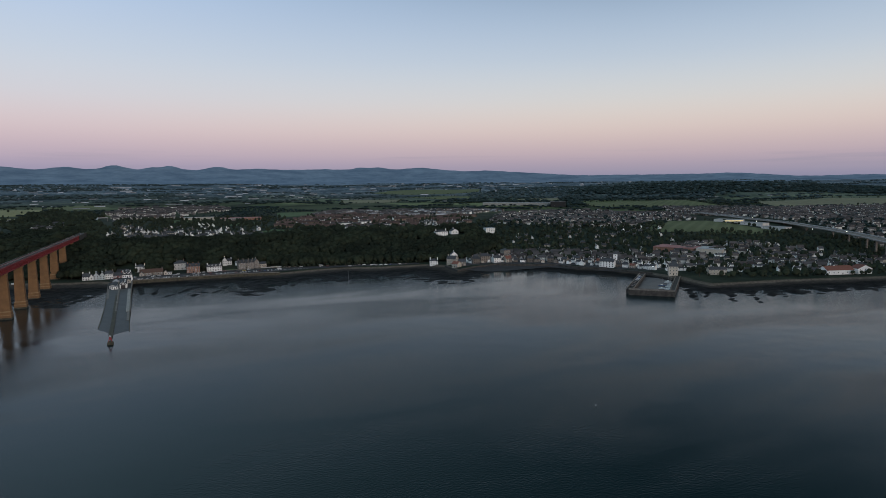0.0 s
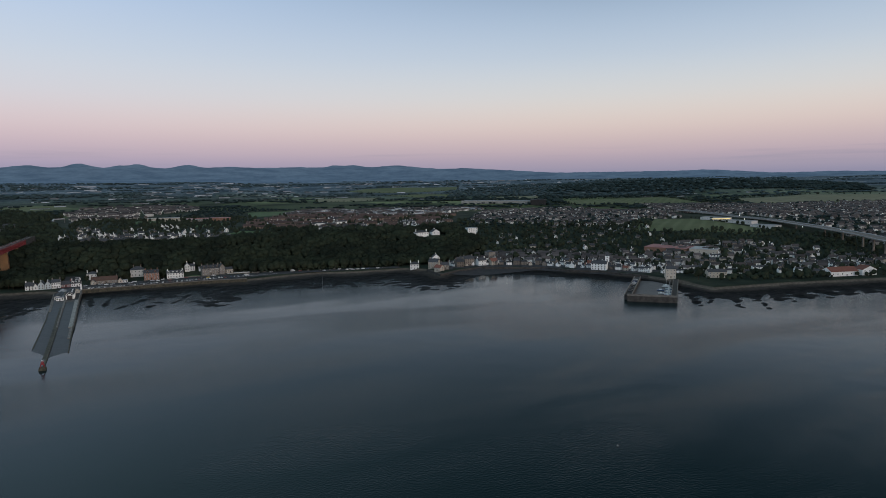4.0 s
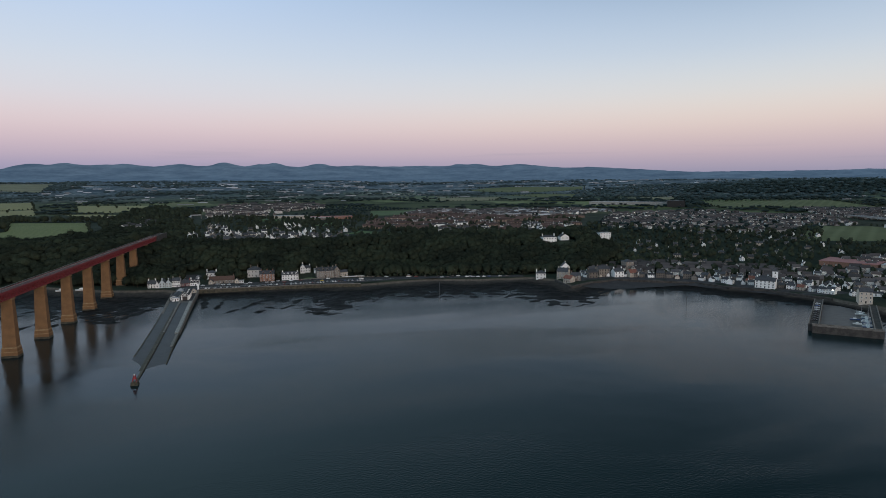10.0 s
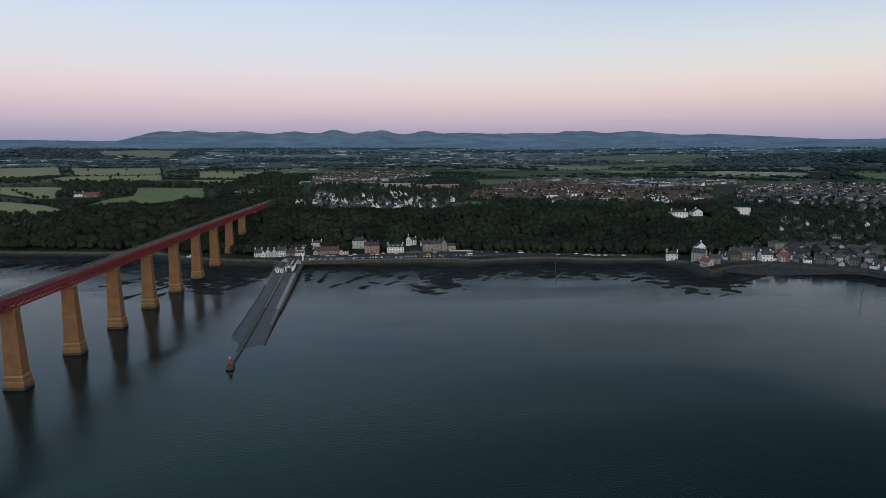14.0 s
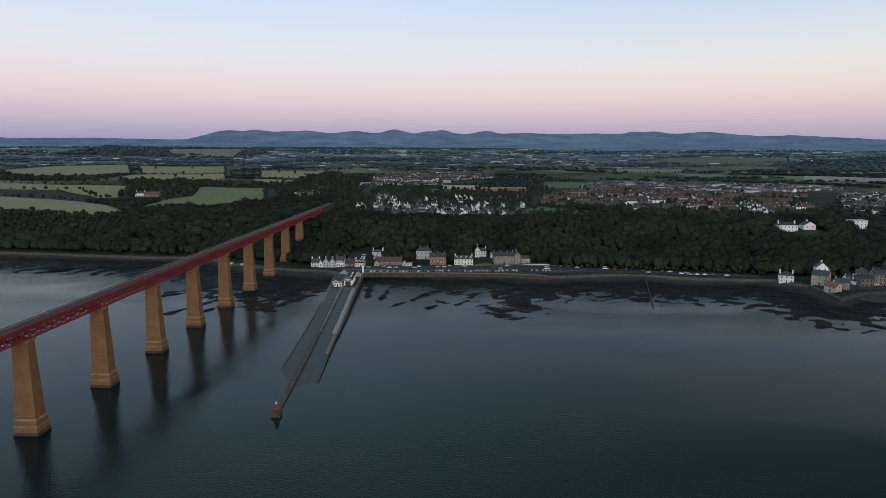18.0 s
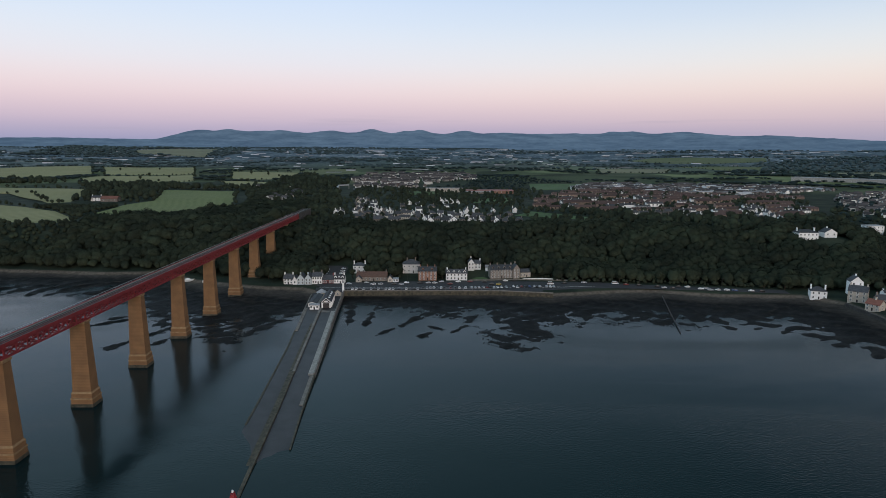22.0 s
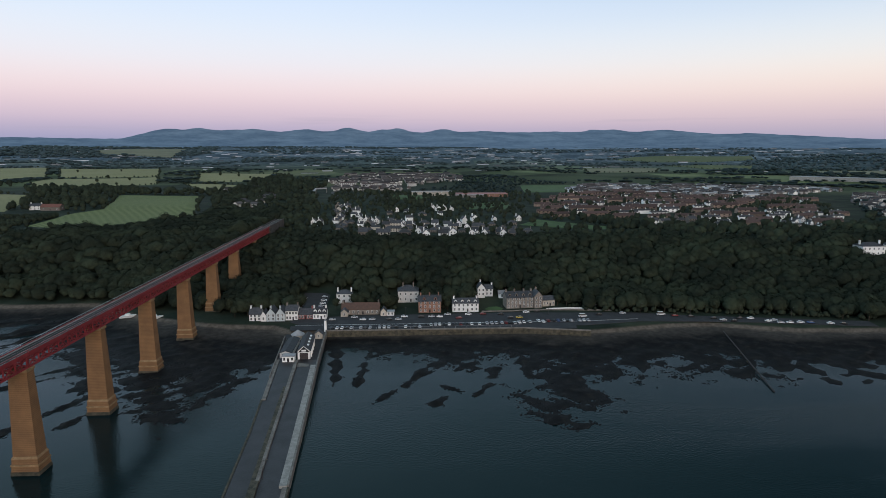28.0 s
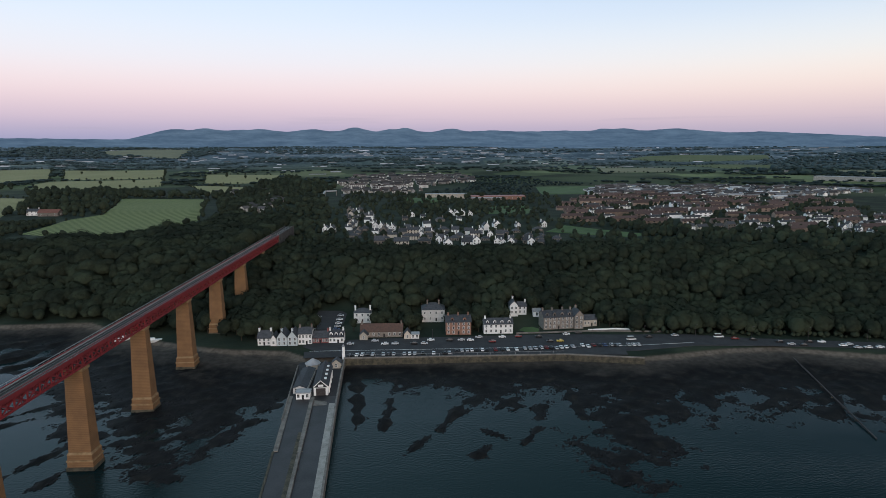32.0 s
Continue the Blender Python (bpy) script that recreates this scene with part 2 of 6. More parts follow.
def coursed(m, high=.7, depth=.80):
    """Adds faint level joints between the stone courses."""
    n, l = m.node_tree.nodes, m.node_tree.links
    bsdf = n["Principled BSDF"]
    src = bsdf.inputs["Base Color"].links[0].from_socket
    co, bands, mx = n.new("ShaderNodeTexCoord"), n.new("ShaderNodeTexWave"), n.new("ShaderNodeMixRGB")
    bands.bands_direction = "Z"
    bands.inputs["Scale"].default_value, bands.inputs["Distortion"].default_value, bands.inputs["Detail Scale"].default_value = .314 / high, .6, .8
    l.new(co.outputs["Object"], bands.inputs["Vector"])
    shade = n.new("ShaderNodeMapRange")
    shade.inputs["From Min"].default_value, shade.inputs["From Max"].default_value = 0.0, .35
    shade.inputs["To Min"].default_value, shade.inputs["To Max"].default_value = depth, 1.04
    l.new(bands.outputs["Fac"], shade.inputs["Value"])
    mx.blend_type = "MULTIPLY"
    mx.inputs["Fac"].default_value = 1.0
    l.new(src, mx.inputs["Color1"])
    l.new(shade.outputs[0], mx.inputs["Color2"])
    l.new(mx.outputs[0], bsdf.inputs["Base Color"])
    return m


coursed(granite)
granite_cap = material("granite_ledges", (.34, .22, .12), (.22, .14, .07), .9, .6, .04)
tide_stone = material("weedy_stone", (.10, .085, .06), (.03, .03, .022), .8, .5, .05)
red_steel = material("red_oxide_paint", (.29, .036, .042), (.20, .026, .030), .55, .4, .01)
dark_steel = material("dark_steel", (.06, .05, .05), (.03, .025, .025), .6, 1.0)
ballast = material("track_ballast", (.042, .038, .036), (.024, .022, .021), .95, 1.5, .05)
rail_metal = material("rail_steel", (.30, .28, .26), (.18, .16, .15), .35, 2.0, metal=.8)
pale_render = material("pale_render", (.60, .58, .56), (.48, .46, .44), .9, .5, .02)
rust_tile = material("rusty_roof_tiles", (.125, .070, .052), (.080, .050, .042), .8, .8, .02)
pale_concrete = material("pale_concrete", (.36, .345, .32), (.22, .21, .195), .9, .4, .03)
concrete = material("weathered_concrete", (.22, .20, .18), (.11, .10, .09), .9, .3, .03)
setts = material("wet_stone_setts", (.040, .038, .041), (.021, .020, .022), .55, .12, .05, fine=14, specular=.3)
harbour_stone = material("harbour_masonry", (.080, .072, .066), (.036, .033, .031), .9, .3, .05)
asphalt = material("asphalt", (.044, .043, .046), (.029, .029, .032), .9, .15, .01)
white_wall = material("white_harling", (.84, .83, .81), (.72, .70, .68), .9, .5, .02, vary=.16)
cream_wall = material("cream_render", (.50, .45, .38), (.38, .33, .28), .9, .5, .02, vary=.2)
grey_wall = material("grey_stone", (.24, .205, .175), (.14, .12, .105), .9, .7, .03, vary=.25)
red_wall = material("red_sandstone", (.30, .165, .12), (.20, .11, .08), .9, .7, .03, vary=.12)
slate = material("grey_slate", (.066, .068, .076), (.036, .037, .042), .7, .8, .02, vary=.25)
brown_tile = material("brown_roof_tiles", (.092, .058, .054), (.060, .045, .043), .8, .8, .02, vary=.25)
red_tile = material("red_roof_tiles", (.21, .085, .062), (.14, .06, .045), .8, .8, .02, vary=.15)
pale_roof = material("pale_metal_roof", (.36, .36, .37), (.26, .26, .27), .6, .3, vary=.2)
pink_roof = material("faded_red_roof", (.36, .17, .16), (.27, .13, .125), .7, .2)
dark_glass = material("window_glass", (.012, .014, .018), (.02, .022, .026), .12, 1.0, specular=.5)
black_paint = material("black_paint", (.02, .02, .022), (.012, .012, .013), .6, 1.0)
white_paint = material("white_paint", (.78, .78, .77), (.66, .66, .64), .5, 1.0)
bark = material("bark", (.06, .045, .032), (.03, .024, .018), .95, 2.0, .03)
leaf = island_varied(material("leaves", (.039, .047, .030), (.021, .026, .019), .95, .028, .5, fine=16, specular=.02, spread=.08), .78, 1.22, .014)
# far leaves: some haze blue is mixed into the green
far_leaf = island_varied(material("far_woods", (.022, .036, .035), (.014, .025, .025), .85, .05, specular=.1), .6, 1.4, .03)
grass = material("meadow_grass", (.070, .116, .042), (.045, .078, .030), .95, .05, fine=12)


# ---- lie of the land: shoreline, foreshore, wooded slope, plateau ----
SHORE = np.array([(-2400, 900), (-900, 560), (-420, 410), (-230, 385), (-150, 374), (-95, 376), (-50, 340), (-2, 320), (14, 315), (46, 311),
                  (60, 299), (82, 298), (139, 298), (205, 298), (246, 290), (302, 302), (328, 303), (379, 287), (438, 285), (456, 262), (453, 214),
                  (485, 236), (522, 246), (562, 222), (591, 204), (605, 170), (627, 147), (640, 116), (652, 92), (655, 52), (650, 2),
                  (740, -12), (851, -40), (1080, -95), (1500, -200), (2900, -530)], float)


def smooth(a, b, v):
    k = np.clip((v - a) / (b - a), 0, 1)
    return k * k * (3 - 2 * k)


def inside(poly, x, y):
    """Whether points lie inside a polygon."""
    x, y = np.asarray(x, float), np.asarray(y, float)
    hit = np.zeros(x.shape, bool)
    for (ax, ay), (bx, by) in zip(poly, list(poly[1:]) + [poly[0]]):
        if ay != by:
            hit ^= ((ay > y) != (by > y)) & (x < (bx - ax) * (y - ay) / (by - ay) + ax)
    return hit


LAND = [tuple(p) for p in SHORE] + [(9000, -1500), (9000, 9000), (-9000, 9000), (-9000, 2300)]


def shore_distance(x, y):
    """Metres inland of the shoreline (negative: seaward)."""
    x, y = np.asarray(x, float), np.asarray(y, float)
    best = np.full(x.shape, 1e9)
    for (ax, ay), (bx, by) in zip(SHORE[:-1], SHORE[1:]):
        ux, uy = bx - ax, by - ay
        k = np.clip(((x - ax) * ux + (y - ay) * uy) / (ux * ux + uy * uy), 0, 1)
        best = np.minimum(best, np.hypot(x - ax - k * ux, y - ay - k * uy))
    return np.where(inside(LAND, x, y), best, -best)


def wave(x, y, *rows):
    """A sum of slow waves: wavelength, direction in degrees, phase, height."""
    out = 0
    for length, turn, phase, high in rows:
        a = radians(turn)
        out = out + high * np.sin((x * math.cos(a) + y * math.sin(a)) * 2 * math.pi / length + phase)
    return out


def grain(x, y, cell):
    """Smooth uneven noise between -1 and 1 on a grid of the given size."""
    u, v = x / cell, y / cell
    i, j = np.floor(u), np.floor(v)
    a, b = (u - i) ** 2 * (3 - 2 * (u - i)), (v - j) ** 2 * (3 - 2 * (v - j))

    def at(p, q):
        k = np.sin(p * 127.1 + q * 311.7) * 4375.85
        return (k - np.floor(k)) * 2 - 1
    return (at(i, j) * (1 - a) + at(i + 1, j) * a) * (1 - b) + (at(i, j + 1) * (1 - a) + at(i + 1, j + 1) * a) * b


def ridges(x, y):
    """Rock ledges of the foreshore: long tilted strata that come up through the water."""
    a = radians(62)
    u, v = x * math.cos(a) + y * math.sin(a), -x * math.sin(a) + y * math.cos(a)
    v = v + wave(x, y, (90, 20, .4, 6), (37, 100, 1.1, 2.5))
    r = np.sin(v * 2 * math.pi / 21) * .55 + np.sin(v * 2 * math.pi / 8.7 + 1) * .40
    return r * (.65 + .5 * np.sin(u / 19 + v / 31)) + wave(x, y, (13, 40, 0, .18), (7.7, 130, 2, .15), (4.1, 75, 1, .12))


# ledges that run out from the foreshore as dark fingers and islets: ends and half-width
ROCKS = [(112, 280, 108, 224, 5), (146, 252, 132, 222, 4.5), (127, 216, 118, 201, 4), (153, 221, 159, 213, 4.5), (146, 200, 151, 207, 5), (184, 252, 178, 232, 7),
         (174, 222, 166, 207, 4), (198, 262, 196, 229, 6), (92, 284, 96, 224, 7), (-36, 178, -18, 216, 5), (-14, 183, -8, 200, 4), (-66, 240, -44, 262, 5),
         (-74, 222, -40, 250, 5), (226, 250, 203, 190, 36), (236, 262, 214, 214, 30), (447, 206, 443, 170, 9), (630, 14, 592, -34, 8), (645, 2, 598, -42, 6), (664, -8, 616, -58, 8), (676, -20, 634, -72, 6), (706, -26, 682, -60, 7)]


def land_height(x, y):
    x, y = np.asarray(x, float), np.asarray(y, float)
    d = shore_distance(x, y)
    west = smooth(520, 700, x)
    east = 1 - smooth(-60, 20, x)
    d0 = 52 - 44 * east - 8 * west
    w = 105 + 330 * west - 15 * east
    top = 35 - 5 * west
    far = np.hypot(x - 145, y + 250)
    z = 5.8 + (top - 5.8) * smooth(0, 1, np.clip((d - d0) / w, 0, 1))
    z = z + smooth(180, 420, d) * wave(x, y, (420, 30, 0, 1.4), (270, 110, 1, 1.1), (900, 75, 2, 2.0))
    z = z + smooth(1300, 4700, far) * 50 + smooth(2500, 4200, far) * 42
    # a long wooded rise on the western skyline
    z = z + 46 * np.exp(-(((x - 2400) * .62 - (y - 1650) * .78) / 560) ** 2 - (((x - 2400) * .78 + (y - 1650) * .62) / 260) ** 2)
    z = np.where(d < 6, 3.2 + (5.8 - 3.2) * smooth(1.5, 6, d), z)
    wide = np.interp(x, [-400, -120, -60, -20, 33, 47, 60, 82, 110, 135, 146, 169, 178, 198, 205, 240, 262, 290, 305, 348, 440, 470, 620, 660, 700, 820, 1400],
                    [45, 50, 62, 98, 110, 75, 42, 15, 18, 26, 46, 48, 34, 36, 60, 62, 50, 60, 73, 72, 60, 26, 22, 34, 44, 40, 60])
    k = 1 + d / wide
    ragged = wave(x, y, (31, 25, 0, .22), (17, 70, 2, .2), (11, 120, 1, .16), (6.3, 50, 0, .12)) + .34 * grain(x, y, 9.0) + .30 * grain(x + y * .4, y, 4.6)
    sea = np.where(k > 0, 3.2 * np.maximum(k, 0) ** 1.9, np.maximum((d + wide) * .045, -4.5))
    sea = sea + (ragged + ridges(x, y) * .45) * smooth(4, 24, -d) * (1 - smooth(0, 60, -d - wide))
    open_reach = np.maximum(smooth(640, 690, x), 1 - smooth(-110, -60, x)) * smooth(8, 30, -d) * (1 - smooth(60, 110, -d))
    sea = sea + np.maximum(ridges(x, y) + .1, -.6) * 1.3 * open_reach
    for ax, ay, bx, by, r in ROCKS:
        ux, uy = bx - ax, by - ay
        q = np.clip(((x - ax) * ux + (y - ay) * uy) / (ux * ux + uy * uy), 0, 1)
        sea = np.maximum(sea, .75 - .85 * np.hypot(x - ax - q * ux, y - ay - q * uy) / (r * .52) * (1 + .5 * q) + ragged * 1.35)
    return np.where(d < 0, np.maximum(sea, -6), z)


# ---- ground sheet, sea and far hills ----
def ramp_axis(fine0, fine1, step, lo, hi, grow=1.09):
    mid = list(np.arange(fine0, fine1 + .01, step))
    up, s = [mid[-1]], step
    while up[-1] < hi:
        s *= grow
        up.append(up[-1] + s)
    down, s = [mid[0]], step
    while down[-1] > lo:
        s *= grow
        down.append(down[-1] - s)
    return np.array(down[:0:-1] + mid + up[1:])


def ground_material():
    m = bpy.data.materials.new("ground")
    m.use_nodes = True
    n, l = m.node_tree.nodes, m.node_tree.links
    bsdf = n["Principled BSDF"]
    bsdf.inputs["Roughness"].default_value = .9
    bsdf.inputs["Specular IOR Level"].default_value = .08
    geo = n.new("ShaderNodeNewGeometry")

    def noise_at(scale, detail=5):
        t = n.new("ShaderNodeTexNoise")
        t.inputs["Scale"].default_value, t.inputs["Detail"].default_value = scale, detail
        l.new(geo.outputs["Position"], t.inputs["Vector"])
        return t.outputs["Fac"]

    def ramp(value, stops):
        r = n.new("ShaderNodeValToRGB")
        e = r.color_ramp.elements
        while len(e) < len(stops):
            e.new(.5)
        for k, (p, c) in zip(e, stops):
            k.position, k.color = p, (*c, 1)
        l.new(value, r.inputs[0])
        return r.outputs["Color"]

    def mix(fac, a, b):
        x = n.new("ShaderNodeMixRGB")
        l.new(fac, x.inputs["Fac"])
        l.new(a, x.inputs["Color1"])
        l.new(b, x.inputs["Color2"])
        return x.outputs[0]

    def between(value, lo, hi):
        r = n.new("ShaderNodeMapRange")
        r.inputs["From Min"].default_value, r.inputs["From Max"].default_value = lo, hi
        l.new(value, r.inputs["Value"])
        return r.outputs[0]

    sep = n.new("ShaderNodeSeparateXYZ")
    l.new(geo.outputs["Position"], sep.inputs[0])
    # foreshore: weed and mud below, shingle above
    weed = ramp(noise_at(.22), [(.35, (.006, .006, .007)), (.55, (.010, .010, .010)), (.72, (.024, .022, .020))])
    shingle = ramp(noise_at(.4), [(.35, (.080, .066, .055)), (.65, (.140, .116, .095))])
    jitter = n.new("ShaderNodeMath")
    jitter.operation = "MULTIPLY_ADD"
    l.new(noise_at(.06), jitter.inputs[0])
    jitter.inputs[1].default_value = 1.6
    l.new(sep.outputs["Z"], jitter.inputs[2])
    mud = ramp(noise_at(.3), [(.35, (.034, .030, .027)), (.65, (.060, .052, .045))])
    weed = mix(between(jitter.outputs[0], 2.6, 3.6), weed, mud)
    beach = mix(between(jitter.outputs[0], 3.8, 4.4), weed, shingle)
    turf = ramp(noise_at(.035), [(.3, (.014, .021, .015)), (.5, (.021, .030, .021)), (.7, (.040, .048, .032))])
    land = mix(between(sep.outputs["Z"], 4.6, 5.4), beach, turf)
    # far country: a patchwork of fields and woods
    cells = n.new("ShaderNodeTexVoronoi")
    cells.inputs["Scale"].default_value = .0042
    l.new(geo.outputs["Position"], cells.inputs["Vector"])
    grey = n.new("ShaderNodeRGBToBW")
    l.new(cells.outputs["Color"], grey.inputs[0])
    fields = ramp(grey.outputs[0], [(.2, (.05, .066, .036)), (.42, (.06, .08, .042)), (.5, (.12, .15, .07)), (.62, (.19, .20, .10)), (.72, (.05, .066, .04)), (.85, (.15, .18, .09))])
    wood = ramp(noise_at(.0035, 8), [(.44, (.20, .26, .22)), (.56, (1, 1, 1))])
    mult = n.new("ShaderNodeMixRGB")
    mult.blend_type = "MULTIPLY"
    mult.inputs["Fac"].default_value = .8
    l.new(fields, mult.inputs["Color1"])
    l.new(wood, mult.inputs["Color2"])
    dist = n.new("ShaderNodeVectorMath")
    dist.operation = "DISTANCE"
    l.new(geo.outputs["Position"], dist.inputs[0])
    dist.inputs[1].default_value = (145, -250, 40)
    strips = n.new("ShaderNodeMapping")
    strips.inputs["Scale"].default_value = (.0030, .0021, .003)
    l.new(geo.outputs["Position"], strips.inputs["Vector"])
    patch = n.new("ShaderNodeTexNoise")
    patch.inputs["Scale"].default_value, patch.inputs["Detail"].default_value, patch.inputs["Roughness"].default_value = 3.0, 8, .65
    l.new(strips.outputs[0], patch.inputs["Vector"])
    # far plain: the blue of distance haze is put into these colours
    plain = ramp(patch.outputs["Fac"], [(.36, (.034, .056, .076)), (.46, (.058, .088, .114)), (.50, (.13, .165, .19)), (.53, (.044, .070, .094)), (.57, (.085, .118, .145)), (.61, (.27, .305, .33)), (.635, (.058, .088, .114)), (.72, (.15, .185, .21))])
    near_far = mix(between(dist.outputs["Value"], 1500, 1800), land, mult.outputs[0])
    rough = n.new("ShaderNodeMapRange")
    rough.inputs["From Min"].default_value, rough.inputs["From Max"].default_value = .6, 2.6
    rough.inputs["To Min"].default_value, rough.inputs["To Max"].default_value = .6, .92
    l.new(jitter.outputs[0], rough.inputs["Value"])
    l.new(rough.outputs[0], bsdf.inputs["Roughness"])
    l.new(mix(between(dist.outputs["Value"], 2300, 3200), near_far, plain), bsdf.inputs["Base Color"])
    bp = n.new("ShaderNodeBump")
    bp.inputs["Strength"].default_value, bp.inputs["Distance"].default_value = .7, .4
    l.new(noise_at(.5), bp.inputs["Height"])
    l.new(bp.outputs[0], bsdf.inputs["Normal"])
    return m


gx = ramp_axis(-90, 360, 2.0, -5200, 5200, 1.02)
gy = ramp_axis(-60, 345, 2.4, -5200, 5000, 1.035)
gxx, gyy = np.meshgrid(gx, gy)
gz = land_height(gxx, gyy)
idx = np.arange(gxx.size).reshape(gxx.shape)
quads = np.stack([idx[:-1, :-1], idx[:-1, 1:], idx[1:, 1:], idx[1:, :-1]], -1).reshape(-1, 4)
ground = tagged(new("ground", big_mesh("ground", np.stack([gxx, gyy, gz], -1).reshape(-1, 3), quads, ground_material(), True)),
                "low coastal land with weedy foreshore, turf and haze-tinted far fields", "ground", kind="structure")


def water_material():
    m = bpy.data.materials.new("sea_water")
    m.use_nodes = True
    n, l = m.node_tree.nodes, m.node_tree.links
    bsdf = n["Principled BSDF"]
    bsdf.inputs["Base Color"].default_value = (.004, .016, .018, 1)
    bsdf.inputs["Roughness"].default_value = .16
    bsdf.inputs["IOR"].default_value = 1.165
    bsdf.inputs["Specular Tint"].default_value = (.84, .99, .97, 1)
    geo = n.new("ShaderNodeNewGeometry")
    small, swell, calm = n.new("ShaderNodeTexNoise"), n.new("ShaderNodeTexNoise"), n.new("ShaderNodeTexNoise")
    for t, s, d in ((small, 1.0, 3), (swell, .06, 3), (calm, .006, 4)):
        t.inputs["Scale"].default_value, t.inputs["Detail"].default_value = s, d
        l.new(geo.outputs["Position"], t.inputs["Vector"])
    b1, b2 = n.new("ShaderNodeBump"), n.new("ShaderNodeBump")
    b1.inputs["Distance"].default_value = .26
    b2.inputs["Strength"].default_value, b2.inputs["Distance"].default_value = .12, .8
    # cat's-paws: long patches of ruffled water between smooth lanes
    lane, gust, ruffle = n.new("ShaderNodeMapping"), n.new("ShaderNodeTexNoise"), n.new("ShaderNodeMapRange")
    lane.inputs["Rotation"].default_value, lane.inputs["Scale"].default_value = (0, 0, radians(-24)), (.0045, .013, .01)
    gust.inputs["Scale"].default_value, gust.inputs["Detail"].default_value, gust.inputs["Distortion"].default_value = 1.0, 4, .8
    ruffle.inputs["From Min"].default_value, ruffle.inputs["From Max"].default_value = .36, .62
    ruffle.inputs["To Min"].default_value, ruffle.inputs["To Max"].default_value = .08, .70
    l.new(geo.outputs["Position"], lane.inputs["Vector"])
    l.new(lane.outputs[0], gust.inputs["Vector"])
    l.new(gust.outputs["Fac"], ruffle.inputs["Value"])
    l.new(ruffle.outputs[0], b1.inputs["Strength"])
    l.new(small.outputs["Fac"], b1.inputs["Height"])
    l.new(swell.outputs["Fac"], b2.inputs["Height"])
    l.new(b2.outputs[0], b1.inputs["Normal"])
    l.new(b1.outputs[0], bsdf.inputs["Normal"])
    r = n.new("ShaderNodeMapRange")
    r.inputs["From Min"].default_value, r.inputs["From Max"].default_value = .35, .65
    r.inputs["To Min"].default_value, r.inputs["To Max"].default_value = .07, .15
    l.new(calm.outputs["Fac"], r.inputs["Value"])
    l.new(r.outputs[0], bsdf.inputs["Roughness"])
    return m


sea = Solid().add([(-5200, -5200, 0), (5200, -5200, 0), (5200, 1400, 0), (-5200, 1400, 0)], [(0, 1, 2, 3)])
single("water", sea, water_material(), "calm dark blue-grey firth water at low tide", "water", kind="structure")

# far hills: a long ridge on the horizon, by bearing (degrees), height above eye level (degrees) and half-width
HILLS = [(-30, .06, 2.5), (-20, .18, .9), (-17.7, .27, 1.1), (-15.4, .12, .9), (-13.4, .22, 1.3), (-9.2, .23, 1.3), (-5.5, .40, 1.1), (-2.6, .20, .8), (-1.1, .34, .9), (2.8, .29, 1.0),
         (6.4, .12, 1.4), (12.4, .06, 1.2), (15.8, .17, .7), (17.0, .14, .8), (17.9, .15, .6), (21.5, .13, 1.3), (28, .06, 1.2), (49.6, .07, 1.4), (59.5, .05, 1.6)]
# evening haze is put into the hills' colour, with a faint blue glow added
haze_blue = material("painted_haze_hills", (.105, .145, .185), (.040, .066, .098), 1.0, .011, specular=0, fine=5)
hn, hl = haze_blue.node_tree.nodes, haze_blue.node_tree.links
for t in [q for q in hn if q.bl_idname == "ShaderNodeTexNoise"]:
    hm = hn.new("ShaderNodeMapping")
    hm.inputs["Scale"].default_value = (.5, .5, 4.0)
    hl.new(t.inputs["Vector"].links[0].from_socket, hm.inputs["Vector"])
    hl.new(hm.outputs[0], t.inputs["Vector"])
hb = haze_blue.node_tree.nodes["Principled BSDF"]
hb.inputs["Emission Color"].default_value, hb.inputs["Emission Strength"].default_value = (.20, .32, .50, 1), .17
h_az = np.radians(np.linspace(-75, 90, 420))
h_r = np.array([4050, 4150, 4250, 4350, 4450, 4550, 4600, 4650, 4700, 4740])
deg = np.degrees(h_az)
crest = .80 + .64 * smooth(-24, -20.6, deg) - .26 * smooth(22, 27, deg) - .48 * smooth(28, 38, deg) - .28 * smooth(50, 56, deg) + .012 * np.sin(deg * 4.1) + .010 * np.sin(deg * 9.3 + 1) + .008 * np.sin(deg * 17 + .4)
for a, e, wd in HILLS:
    crest = crest + e * np.exp(-((deg - a) / wd) ** 2)
hv = []
for k, r in enumerate(h_r):
    f = (k / (len(h_r) - 1)) ** 1.9
    px_, py_ = 145 + r * np.sin(h_az), -250 + r * np.cos(h_az)
    lift = 115 + r * np.tan(np.radians(.05 + (crest - .05) * f + (.05 * np.sin(deg * 3.7 + r / 60) + .04 * np.sin(deg * 8.1 + r / 33)) * f * (1 - f) * 3))
    hv.append(np.stack([px_, py_, np.where(k == 0, 40, lift)], -1))
n_az = len(h_az)
hi = np.arange(len(h_r) * n_az).reshape(len(h_r), n_az)
hq = np.stack([hi[:-1, :-1], hi[:-1, 1:], hi[1:, 1:], hi[1:, :-1]], -1).reshape(-1, 4)
tagged(new("backdrop", big_mesh("backdrop", np.concatenate(hv), hq, haze_blue, True)), "blue-grey range of far hills with painted-in, faintly glowing haze", "hills", kind="structure")


# ---- railway viaduct: granite piers and red lattice girders ----
def axis_x(y):
    return -6.6 + .0148 * y


